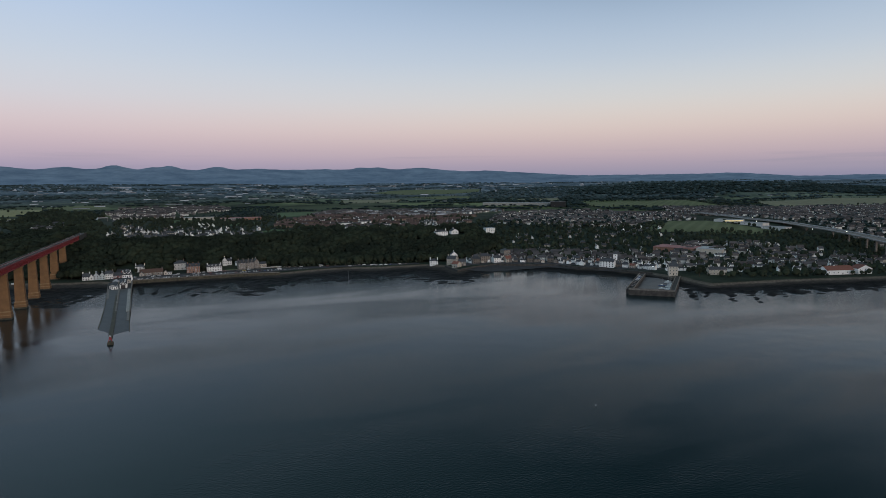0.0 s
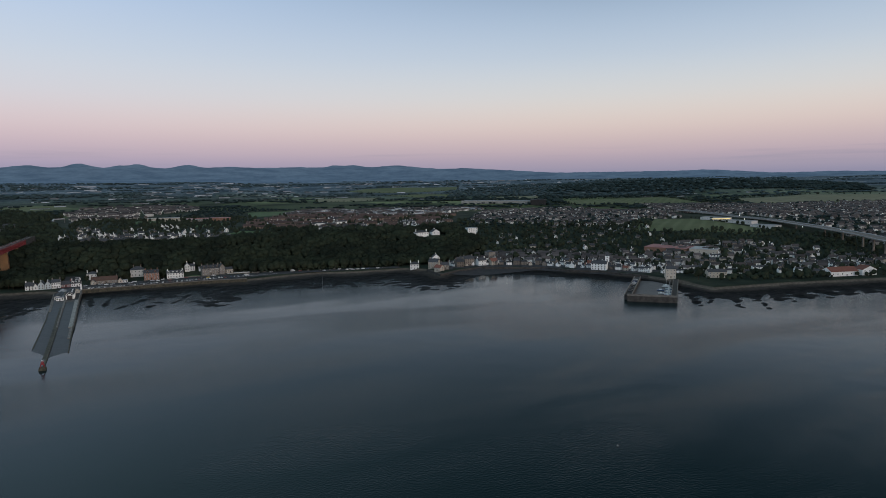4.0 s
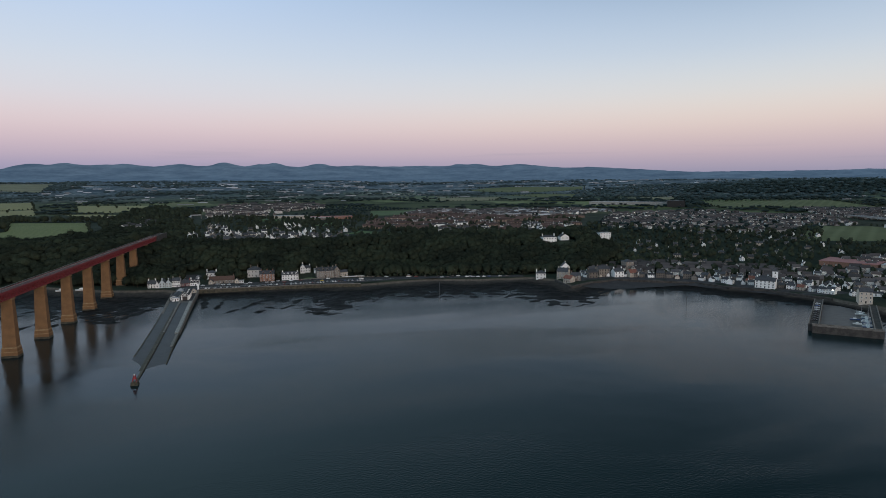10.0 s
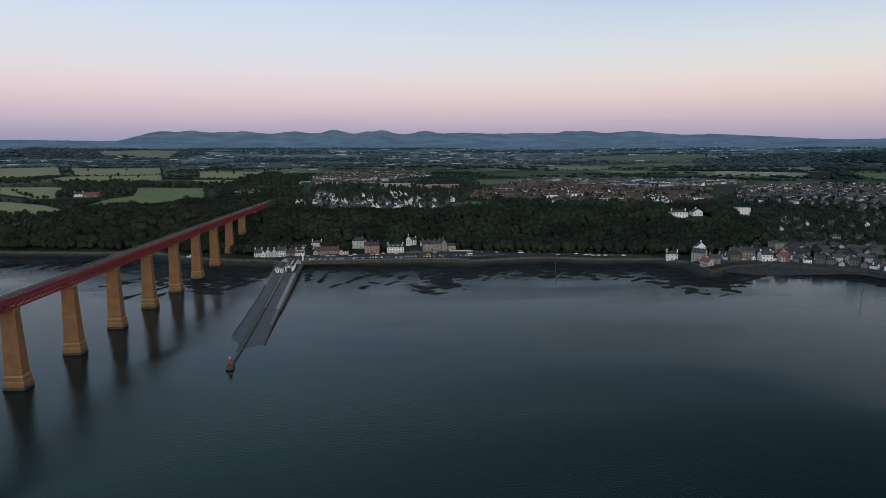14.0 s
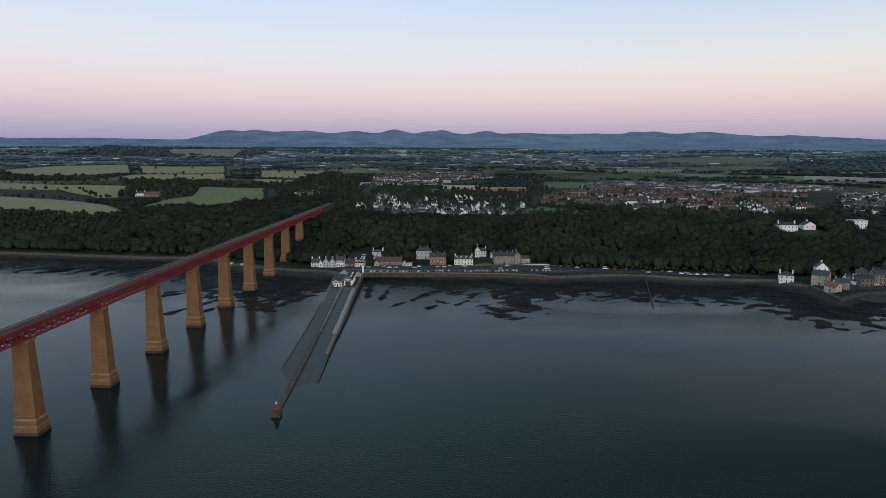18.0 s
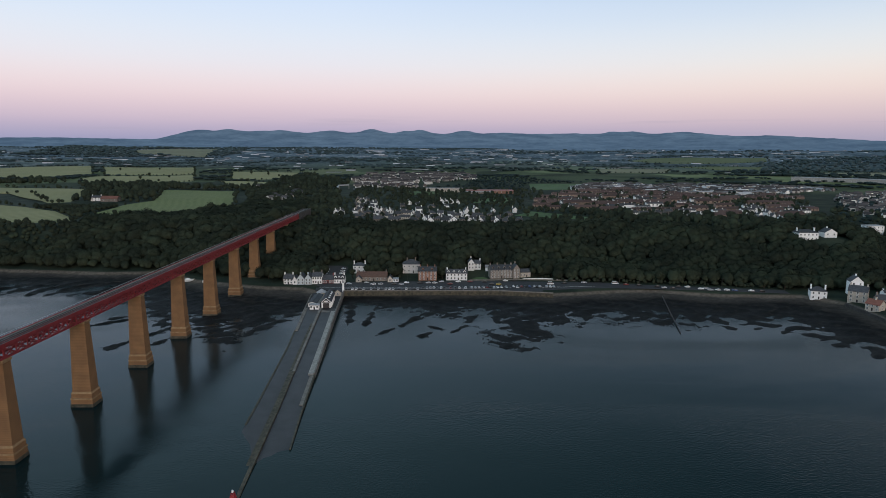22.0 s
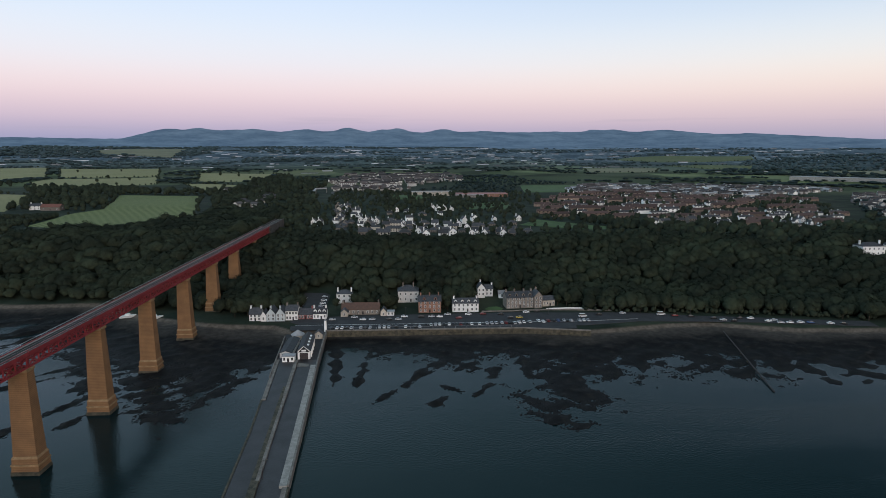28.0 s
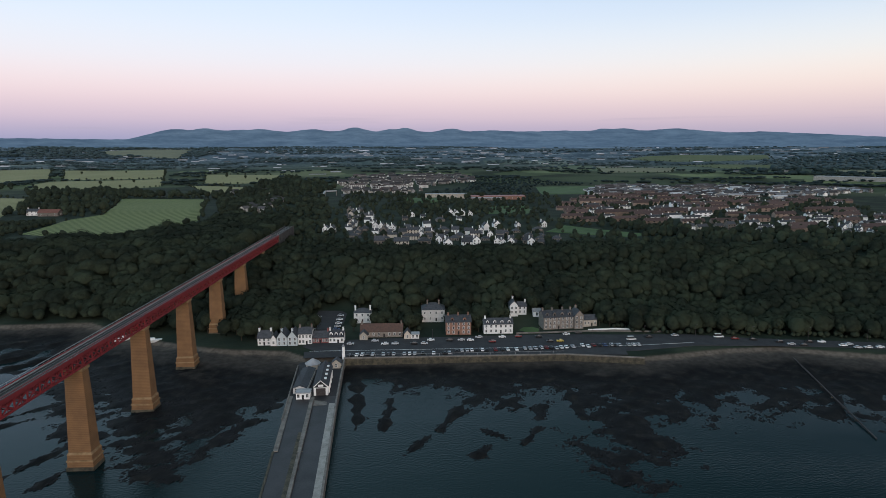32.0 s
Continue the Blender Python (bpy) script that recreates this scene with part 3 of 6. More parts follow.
PIER_Y = [-5.6 + 51.2 * i for i in range(-2, 10)]
BEARING, DECK = 39.4, 44.6
viaduct = thing("railway_viaduct", 0, 0, 0, 0, "long red steel railway viaduct on tall tapering sandy granite piers", "viaduct")
for y in PIER_Y:
    x = axis_x(y)
    z0 = min(float(land_height(x, y)), 0) - 1.0
    up = max(0.0, float(land_height(x + 3, y - 4)) - .6)
    shaft = Solid().frustum([(x - 4.2, x + 4.2, y - 3.2, y + 3.2, 6.2 + up), (x - 3.3, x + 3.3, y - 2.1, y + 2.1, BEARING - 1.2)])
    pier = part("pier", shaft, granite, viaduct)
    part("plinth", Solid().frustum([(x - 4.9, x + 4.9, y - 3.9, y + 3.9, 1.4 + up), (x - 4.65, x + 4.65, y - 3.65, y + 3.65, 4.2 + up), (x - 4.55, x + 4.55, y - 3.55, y + 3.55, 6.2 + up)]), granite, pier)
    part("ledge", Solid().frustum([(x - 5.0, x + 5.0, y - 4.0, y + 4.0, 3.5 + up), (x - 5.0, x + 5.0, y - 4.0, y + 4.0, 4.1 + up)]), granite_cap, pier)
    part("upper_ledge", Solid().frustum([(x - 4.7, x + 4.7, y - 3.7, y + 3.7, 6.2 + up), (x - 4.3, x + 4.3, y - 3.3, y + 3.3, 7.0 + up)]), granite_cap, pier)
    part("foot", Solid().frustum([(x - 5.3, x + 5.3, y - 4.3, y + 4.3, z0), (x - 5.05, x + 5.05, y - 4.05, y + 4.05, 1.4 + up)]), tide_stone, pier, "weed-darkened stone foot")
    part("bearing_cap", Solid().frustum([(x - 3.3, x + 3.3, y - 2.1, y + 2.1, BEARING - 1.2), (x - 3.7, x + 3.7, y - 2.5, y + 2.5, BEARING - .8), (x - 3.7, x + 3.7, y - 2.5, y + 2.5, BEARING)]), granite_cap, pier)

BAYS = 8
for ya, yb in zip(PIER_Y, PIER_Y[1:] + [PIER_Y[-1] + 51.2]):
    ya, yb = ya + .25, yb - .25
    for side in (-2.7, 2.7):
        s = Solid()
        pt = lambda k, z: (axis_x(ya + (yb - ya) * k) + side, ya + (yb - ya) * k, z)
        for z, h in ((BEARING + .35, .7), (DECK - .8, .7)):
            s.beam(pt(0, z), pt(1, z), .6, h)
        for b in range(BAYS):
            k0, k1 = b / BAYS, (b + 1) / BAYS
            s.beam(pt(k0, BEARING + .6), pt(k1, DECK - 1.2), .28, .5)
            s.beam(pt(k0, DECK - 1.2), pt(k1, BEARING + .6), .28, .5)
            s.beam(pt((k0 + k1) / 2, BEARING + .6), pt((k0 + k1) / 2, DECK - 1.2), .2, .2)
            s.beam(pt(k0, BEARING + .6), pt(k0, DECK - 1.2), .45, .45)
        s.beam(pt(1, BEARING + .6), pt(1, DECK - 1.2), .45, .45)
        part("lattice_girder", s, red_steel, viaduct)
    for b in range(BAYS + 1):
        y = ya + (yb - ya) * b / BAYS
        s = Solid().beam((axis_x(y) - 2.4, y, BEARING + .4), (axis_x(y) + 2.4, y, BEARING + .4), .35)
        s.beam((axis_x(y) - 3.3, y, DECK - .35), (axis_x(y) + 3.3, y, DECK - .35), .4, .6).beam((axis_x(y) - 2.4, y, BEARING + .6), (axis_x(y) + 2.4, y, DECK - 1.2), .22)
        part("cross_frame", s, red_steel, viaduct)
    part("deck", Solid().beam((axis_x(ya - .25), ya - .25, DECK), (axis_x(yb + .25), yb + .25, DECK), 6.6, .5), ballast, viaduct, "dark ballasted deck")
    for side in (-3.35, 3.35):
        rail = part("parapet", Solid().beam((axis_x(ya) + side, ya, DECK + .2), (axis_x(yb) + side, yb, DECK + .2), .18, 1.1), red_steel, viaduct)
        s = Solid().beam((axis_x(ya) + side, ya, DECK + 1.5), (axis_x(yb) + side, yb, DECK + 1.5), .2, .12)
        for b in range(17):
            y = ya + (yb - ya) * b / 16
            s.beam((axis_x(y) + side, y, DECK + .7), (axis_x(y) + side, y, DECK + 1.5), .07)
        part("handrail", s, pale_roof if side < 0 else red_steel, rail, "pale metal handrail" if side < 0 else "")
    for side in (-2.2, -.8, .8, 2.2):
        part("rail", Solid().beam((axis_x(ya) + side, ya, DECK + .36), (axis_x(yb) + side, yb, DECK + .36), .1, .16), rail_metal, viaduct)
    part("far_walkway", Solid().beam((axis_x(ya) - 2.95, ya, DECK + .32), (axis_x(yb) - 2.95, yb, DECK + .32), .8, .14), pale_concrete, viaduct, "pale concrete walkway")
    part("walkway", Solid().beam((axis_x(ya) + 2.95, ya, DECK + .32), (axis_x(yb) + 2.95, yb, DECK + .32), .5, .12), concrete, viaduct)


# ---- ferry pier, sea wall, harbour ----
def strip(points, material_, name, label, category, up=.0, kind="structure", thick=.3):
    """A draped or sloping ribbon: x, y, z and half-width along each point."""
    s = Solid()
    v = []
    for i, (x, y, z, hw) in enumerate(points):
        a, b = points[max(i - 1, 0)], points[min(i + 1, len(points) - 1)]
        d = Vector((b[0] - a[0], b[1] - a[1], 0)).normalized()
        nx, ny = -d.y * hw, d.x * hw
        v += [(x + nx, y + ny, z + up), (x - nx, y - ny, z + up), (x - nx, y - ny, z + up - thick), (x + nx, y + ny, z + up - thick)]
    f = []
    for i in range(len(points) - 1):
        k = 4 * i
        f += [(k, k + 4, k + 5, k + 1), (k + 1, k + 5, k + 6, k + 2), (k + 2, k + 6, k + 7, k + 3), (k + 3, k + 7, k + 4, k)]
    n = len(v)
    f += [(0, 1, 2, 3), (n - 1, n - 2, n - 3, n - 4)]
    s.add(v, f)
    return single(name, s, material_, label, category, kind=kind)


def along_y(pts, y):
    ys = [p[1] for p in pts]
    o = np.argsort(ys)
    return [float(np.interp(y, np.array(ys)[o], np.array([p[k] for p in pts])[o])) for k in (0, 2)]


# ferry pier: two sloping stone slipways either side of a spine wall
LEFT_EDGE = [(59.5, 290, 5.0), (63.5, 240, 4.6), (69, 170, 2.3), (72.8, 100, .75), (74.2, 68, .02), (76, 40, -.8)]
SPINE = [(73, 290, 5.0), (74.8, 240, 4.6), (79.5, 160, 2.1), (84, 93, .8), (87, 40, .0), (88.4, 16, -.5)]
RIGHT_EDGE = [(83.6, 290, 5.0), (86, 243, 4.7), (91, 160, 2.1), (95.5, 85, .7), (98, 53, .03), (99.5, 30, -.7)]
ferry_pier = thing("ferry_pier", 0, 0, 0, 0, "long sloping stone ferry pier running down into the water", "pier")


def slip(edge_a, edge_b, y0, y1, name, mat, lift=0.0, drop=5.0, label=""):
    s, v, f = Solid(), [], []
    ys = np.linspace(y0, y1, 26)
    for y in ys:
        (xa, za), (xb, zb) = along_y(edge_a, y), along_y(edge_b, y)
        v += [(xa, y, za + lift), (xb, y, zb + lift), (xb, y, zb + lift - drop), (xa, y, za + lift - drop)]
    for i in range(len(ys) - 1):
        k = 4 * i
        f += [(k, k + 4, k + 5, k + 1), (k + 1, k + 5, k + 6, k + 2), (k + 2, k + 6, k + 7, k + 3), (k + 3, k + 7, k + 4, k)]
    n = len(v)
    s.add(v, f + [(0, 1, 2, 3), (n - 1, n - 2, n - 3, n - 4)])
    return part(name, s, mat, ferry_pier, label)


def shifted(edge, dx, dz=0.0):
    return [(x + dx, y, z + dz) for x, y, z in edge]


slip(LEFT_EDGE, SPINE, 250, 30, "east_slipway", setts, label="dark wet sett slipway")
slip(SPINE, RIGHT_EDGE, 250, 30, "west_slipway", setts, label="dark wet sett slipway")
slip(LEFT_EDGE, RIGHT_EDGE, 296, 250, "quay_head", asphalt, label="dark asphalt pier head")
slip(shifted(SPINE, -.9), shifted(SPINE, .7), 247, 203, "spine_wall", concrete, 1.1, 3.0, "pale concrete spine wall")
slip(shifted(SPINE, -.7), shifted(SPINE, .6), 203, 132, "middle_spine_wall", concrete, .9, 2.5, "stained stone spine wall")
slip(shifted(SPINE, -.8), shifted(SPINE, .5), 132, 17, "outer_spine_wall", tide_stone, .9, 2.5, "dark weedy spine wall")
# wet strip laid dark to stand in for the step's shade too
slip(shifted(SPINE, -2.6), shifted(SPINE, -.8), 215, 40, "step_shade_strip", tide_stone, .06, 1.5, "dark wet strip beside the spine, step shade in its colour")
slip(shifted(RIGHT_EDGE, -3.3), shifted(RIGHT_EDGE, -.3), 240, 128, "raised_walkway", pale_concrete, .9, 2.5, "pale raised concrete walkway")
slip(shifted(RIGHT_EDGE, -2.2), shifted(RIGHT_EDGE, -.3), 128, 92, "lower_walkway", concrete, .5, 2.5, "worn concrete walkway end")
slip(shifted(RIGHT_EDGE, -.6), shifted(RIGHT_EDGE, .2), 296, 128, "edge_wall", concrete, 1.4, 4.0)
slip(shifted(RIGHT_EDGE, -.5), shifted(RIGHT_EDGE, .2), 128, 52, "outer_edge_wall", tide_stone, .6, 3.0, "low weedy edge wall")
slip(shifted(LEFT_EDGE, .2), shifted(LEFT_EDGE, 2.1), 250, 200, "east_kerb", concrete, .5, 2.5, "pale concrete kerb")
slip(shifted(LEFT_EDGE, -.2), shifted(LEFT_EDGE, .6), 200, 74, "outer_kerb", tide_stone, .3, 2.5, "low weedy kerb")
slip(shifted(LEFT_EDGE, -.1), shifted(LEFT_EDGE, .5), 290, 226, "east_wall", concrete, .9, 3.0)

beacon = thing("beacon", 88.6, 13, 0, 0, "small red and white navigation beacon on a stone dolphin", "beacon")
part("base", Solid().frustum([(-2.5, 2.5, -2.5, 2.5, -3), (-1.8, 1.8, -1.8, 1.8, 1.5)]), tide_stone, beacon, "weedy stone base")
part("platform", Solid().box(-1.7, -1.7, 1.5, 1.7, 1.7, 1.9), tide_stone, beacon)
for sx in (-1.1, 1.1):
    for sy in (-1.1, 1.1):
        part("leg", Solid().beam((sx, sy, 1.9), (sx * .35, sy * .35, 5.6), .22), red_steel, beacon)
part("cage", Solid().box(-.8, -.8, 3.4, .8, .8, 5.0, .2), red_steel, beacon, "red painted lantern cage")
part("lantern", Solid().tube(0, 0, 5.6, 6.3, .4, .3), white_paint, beacon)


def lamp_post(x, y, z, high=7.0, arm=1.4, turn=0.0):
    lp = thing("street_lamp", x, y, z, turn, "tall thin grey street lamp with a single arm", "street lamp", "street lamps")
    part("pole", Solid().tube(0, 0, 0, high, .11, .07), dark_steel, lp)
    part("arm", Solid().beam((0, 0, high - .05), (arm, 0, high + .25), .09), dark_steel, lp)
    part("head", Solid().box(arm - .1, -.14, high + .15, arm + .6, .14, high + .32), concrete, lp)
    return lp


first_lamp = lamp_post(79.2, 186, 3.2)
for x, y, z, turn in [(83, 133, 2.2, 20), (66, 262, 5.0, 90), (80, 262, 5.0, 200)]:
    copy_thing(first_lamp, pose(x, y, z, 0, 0, turn))

# sea wall and promenade
wall_line = [(83, 297.4), (139, 297.4), (205, 297.4), (246, 289.4)]
sea_wall = thing("sea_wall", 0, 0, 0, 0, "weathered pale stone sea wall above the foreshore", "sea wall")
for (ax, ay), (bx, by) in zip(wall_line[:-1], wall_line[1:]):
    part("wall_face", Solid().beam((ax, ay, 5.0), (bx, by, 5.0), 1.0, 2.4), tide_stone, sea_wall)
    part("wall_foot", Solid().beam((ax, ay - .2, 2.0), (bx, by - .2, 2.0), 1.3, 3.6), tide_stone, sea_wall, "weed-dark wall foot")
    part("coping", Solid().beam((ax, ay + .1, 6.55), (bx, by + .1, 6.55), .8, .7), concrete, sea_wall, "pale concrete coping")

# sloping rubble revetment and road along the shore
ROAD = [(58, 324), (68, 320), (100, 318), (150, 318), (205, 319), (246, 318), (285, 321), (325, 314), (362, 309), (398, 302), (432, 296)]


def road_line(pts, hw, name, mat, label, up):
    rows = [(x, y, float(land_height(x, y + 2)), w) for (x, y), w in zip(pts, hw)]
    return strip(rows, mat, name, label, "road", up)


road_line(ROAD, [4, 10, 15, 16, 17, 15, 11, 7, 6, 6, 6], "road", asphalt, "dark asphalt seafront road and parking", .25)
road_line([(60, 305), (83, 308), (139, 306), (205, 306), (240, 302)], [5, 7, 7, 7, 6], "pavement", asphalt, "grey parking strip beside the sea wall", .34)
strip([(x, y, 6.22, .12) for x, y in [(62, 311), (100, 311), (150, 311), (205, 312), (246, 311), (285, 315)]], white_paint, "trim", "white painted road line", "road marking", .03, thick=.04)

# harbour: three thick masonry arms round a drying basin
harbour = thing("harbour", 0, 0, 0, 0, "small stone harbour with thick masonry arms round a drying basin", "harbour")


def arm(a, b, w, top, name, mat=granite_cap):
    (ax, ay), (bx, by) = a, b
    m = part(name, Solid().beam((ax, ay, top / 2 - 2), (bx, by, top / 2 - 2), w, top + 4), mat, harbour)
    d = Vector((bx - ax, by - ay, 0)).normalized()
    n = Vector((-d.y, d.x, 0))
    for s in (-1, 1):
        o = n * (w / 2 - .35) * s
        part("parapet", Solid().beam((ax + o.x, ay + o.y, top + .45), (bx + o.x, by + o.y, top + .45), .7, .9), concrete, m)
    return m


arm((555, 16), (638, 94), 7, 5.0, "east_arm", harbour_stone)
arm((552, 14), (585, -15), 6, 5.2, "north_arm", harbour_stone)
arm((583, -13), (660, 60), 5.5, 5.0, "west_arm", harbour_stone)
part("basin_floor", Solid().add([(557, 16, 1.1), (584, -9, 1.0), (657, 62, 1.6), (637, 88, 1.7)], [(0, 1, 2, 3)]), material("harbour_mud", (.085, .08, .075), (.05, .047, .043), .45, .2, .05), harbour, "wet grey mud floor")


# ---- houses ----
TAKEN = []  # ground that buildings and roads cover: x, y, radius


def pane_mesh(w, h):
    return Solid().box(-w / 2, -.10, 0, w / 2, .05, h).mesh("window", dark_glass)


PANES = {}


def window(parent, x, y, z, w=1.0, h=1.5, turn=0.0, framed=False):
    key = (w, h)
    if key not in PANES:
        PANES[key] = (pane_mesh(w, h), Solid().box(-w / 2 - .14, -.06, -.14, w / 2 + .14, .05, 0).box(-w / 2 - .14, -.06, h, w / 2 + .14, .05, h + .14)
                      .box(-w / 2 - .14, -.06, 0, -w / 2, .05, h).box(w / 2, -.06, 0, w / 2 + .14, .05, h).box(-.03, -.13, 0, .03, -.10, h).box(-w / 2, -.13, h / 2 - .03, w / 2, -.10, h / 2 + .03).mesh("frame", white_paint))
    ob = part("window", PANES[key][0], None, parent)
    ob.matrix_basis = pose(x, y, z, 0, 0, turn)
    if framed:
        part("frame", PANES[key][1], None, ob)
    return ob


def house(name, w, d, h, rise, wall, roof, label, category="house", group="", style="gable", along="x", storeys=2, bays=3, chimneys=((.5, .5),), dormers=0,
          framed=False, door=True, win=(1.0, 1.5), side=True, chimney_mat=None, bay_window=False, sink=2.5, at=(0, 0, 0, 0)):
    """A house of width w and depth d, front towards -y, eaves at h, ridge rise above them."""
    ob = thing(name, at[0], at[1], at[2], at[3], label, category, group)
    x0, x1, y0, y1 = -w / 2, w / 2, 0, d
    if style == "gable":
        part("wall", Solid().walls(x0, y0, x1, y1, -sink, h, h + rise, along), wall, ob)
        rf = part("roof", Solid().gable(x0, y0, x1, y1, h, h + rise, .35, .2, along), roof, ob)
    elif style == "hip":
        part("wall", Solid().box(x0, y0, -sink, x1, y1, h), wall, ob)
        rf = part("roof", Solid().hip(x0, y0, x1, y1, h, h + rise), roof, ob)
    else:
        part("wall", Solid().box(x0, y0, -sink, x1, y1, h), wall, ob)
        rf = part("roof", Solid().box(x0 - .3, y0 - .3, h, x1 + .3, y1 + .3, h + .4), roof, ob)
    for cx, cy in chimneys:
        x, y = x0 + cx * w, y0 + cy * d
        top = h + rise + 1.3
        c = part("chimney", Solid().box(x - .45, y - .7, h + rise * .35, x + .45, y + .7, top).box(x - .55, y - .8, top, x + .55, y + .8, top + .2), chimney_mat or wall, ob)
        if framed:
            for k in (-.4, 0, .4):
                part("pot", Solid().tube(x, y + k, top + .2, top + .75, .15, .12, 6), red_tile, c)
    step = h / storeys
    ww, wh = win
    for s in range(storeys):
        for b in range(bays):
            x = x0 + w * (b + .5) / bays
            if door and s == 0 and b == bays // 2:
                part("door", Solid().box(x - .5, -.09, 0, x + .5, .05, 2.1), black_paint, ob)
                continue
            window(ob, x, -.02, s * step + step * .32, ww, min(wh, step * .6), 0, framed)
    if side and style != "flat":
        for s in range(storeys):
            window(ob, x1 + .02, d * .5, s * step + step * .32, ww, min(wh, step * .6), 90, framed)
    for k in range(dormers):
        x = x0 + w * (k + .5) / dormers
        dm = part("dormer", Solid().walls(x - .9, d * .10, x + .9, d * .42, h + .1, h + rise * .62, h + rise * .9, "y"), wall, ob)
        part("dormer_roof", Solid().gable(x - .9, d * .10, x + .9, d * .42, h + rise * .62, h + rise * .9, .15, .12, "y"), roof, dm)
        part("dormer_window", Solid().box(x - .5, d * .10 - .06, h + rise * .2, x + .5, d * .10 + .02, h + rise * .6), dark_glass, dm)
    return ob


def settle(x, y, r=6.0):
    TAKEN.append((x, y, r))
    return float(land_height(x, y))


r_size = random.Random(17)


def put(ob, x, y, turn=0.0, r=7.0, up=0.0):
    """A further copy of a house on the ground."""
    s = r_size.uniform(.62, .92) * (.8 if x > 440 and y < 560 else 1)
    return copy_thing(ob, pose(x, y, settle(x, y, r) + up, 0, 0, turn) @ Matrix.Diagonal((s * r_size.uniform(.9, 1.15), s, s, 1)))


def front(name, x0, x1, y, d, h, rise, wall, roof, label, base=None, turn=0.0, **more):
    """A seafront house by its ends."""
    x = (x0 + x1) / 2
    TAKEN.append((x, y + d / 2, max(x1 - x0, d) / 2 + 2))
    z = float(land_height(x, y)) + .2 if base is None else base
    return house(name, x1 - x0, d, h, rise, wall, roof, label, framed=True, at=(x, y, z, turn), **more)


ENDS, MID = ((.06, .5), (.94, .5)), ((.5, .5),)
pale_blue_wall = material("pale_blue_render", (.52, .57, .58), (.42, .46, .48), .9, .5, .02)
pink_wall = material("dull_red_render", (.24, .09, .085), (.17, .06, .06), .9, .5, .02)
# the row by the pier
front("cottage", 30, 37.6, 324, 8, 4.2, 3.6, white_wall, slate, "white harled cottage with a dark slate roof", chimneys=ENDS, bays=3, category="house", base=5.9)
front("gabled_cottage", 37.8, 41.2, 322.5, 8, 3.8, 3.0, white_wall, slate, "narrow white gable-fronted cottage beside the pier road", along="y", bays=1, door=False, storeys=1, chimneys=(), base=5.9)
front("gabled_house", 41.4, 47.2, 322.5, 10, 4.8, 3.8, pale_blue_wall, slate, "pale grey-blue gable-fronted inn house", along="y", bays=2, door=False, chimneys=((.5, .1),), base=5.9)
front("gabled_house", 47.6, 53.2, 322.5, 10, 4.8, 3.8, pale_blue_wall, slate, "pale grey-blue gable-fronted inn house", along="y", bays=2, door=False, chimneys=((.5, .1),), base=5.9)
front("town_house", 53.4, 61.2, 324.5, 9, 6.2, 3.0, white_wall, slate, "two-storey white inn house with a slate roof and stone chimneys", chimneys=ENDS, bays=4, chimney_mat=grey_wall, base=5.9)
front("low_house", 61.4, 70.6, 326, 8, 3.2, 3.2, pink_wall, slate, "low dull-red house with white window frames", bays=5, storeys=1, chimneys=((.94, .5),), base=5.9)
front("dormer_house", 70.8, 79.6, 326, 8, 3.6, 3.4, white_wall, slate, "white cottage with three white dormers", bays=4, storeys=1, dormers=3, chimneys=ENDS, base=5.9)
front("white_house", 82, 93, 363, 9, 6.2, 2.4, white_wall, slate, "square two-storey white house with grey slate roof", base=7.6, style="hip", chimneys=ENDS, chimney_mat=white_wall)
front("long_house", 88.5, 114, 336, 8.5, 3.4, 3.8, grey_wall, rust_tile, "long low stone building with a rusty red tile roof", bays=8, storeys=1, chimneys=((.03, .5), (.97, .5)))
front("small_lodge", 88.5, 93.2, 330.5, 5, 2.8, 2.4, cream_wall, slate, "tiny cream gable-fronted lodge", along="y", bays=1, storeys=1, door=False, chimneys=())
front("small_cottage", 115, 119, 331, 6, 2.8, 2.6, cream_wall, slate, "small cream gabled cottage", along="y", bays=1, storeys=1, door=False, chimneys=())
front("low_shed", 119.2, 124, 331.5, 5, 2.5, .3, white_wall, pale_roof, "low white flat-roofed annexe", style="flat", bays=2, storeys=1, chimneys=(), door=False)
front("villa", 126, 141, 363, 12, 7.6, 3.6, pale_render, slate, "pale grey three-bay villa with a hipped slate roof", base=7.6, style="hip", bays=4, chimneys=((.25, .5), (.75, .5)), chimney_mat=grey_wall)
front("sandstone_house", 140.6, 156, 338.5, 11, 7.8, 3.2, red_wall, slate, "large red sandstone house with grey slate roof", storeys=3, bays=5, dormers=2, chimneys=((.1, .5), (.5, .5), (.9, .5)))
front("white_pub", 164, 182, 339.5, 9, 5.8, 2.8, white_wall, slate, "long white roadside pub with black trim and dormers", bays=6, dormers=4, chimneys=ENDS)
front("white_villa", 184.5, 190, 369, 9, 6.0, 3.4, white_wall, slate, "bright white gabled villa among trees", base=9.5, along="y", bays=2, door=False, chimneys=((.5, .8),))
front("white_wing", 190.2, 196, 371, 7, 5.0, 2.6, white_wall, slate, "bright white villa wing", base=9.5, bays=2, door=False, chimneys=((.9, .5),))
front("garden_shed", 200, 205, 368, 5, 2.6, 1.8, white_wall, pale_roof, "small white-roofed garden building", base=9.0, bays=1, storeys=1, chimneys=())
front("stone_hotel", 202.5, 222, 347, 11, 7.6, 3.4, grey_wall, slate, "long grey-brown stone hotel with tall chimneys", storeys=3, bays=7, dormers=4, chimneys=((.03, .5), (.35, .5), (.7, .5), (.97, .5)), turn=6)
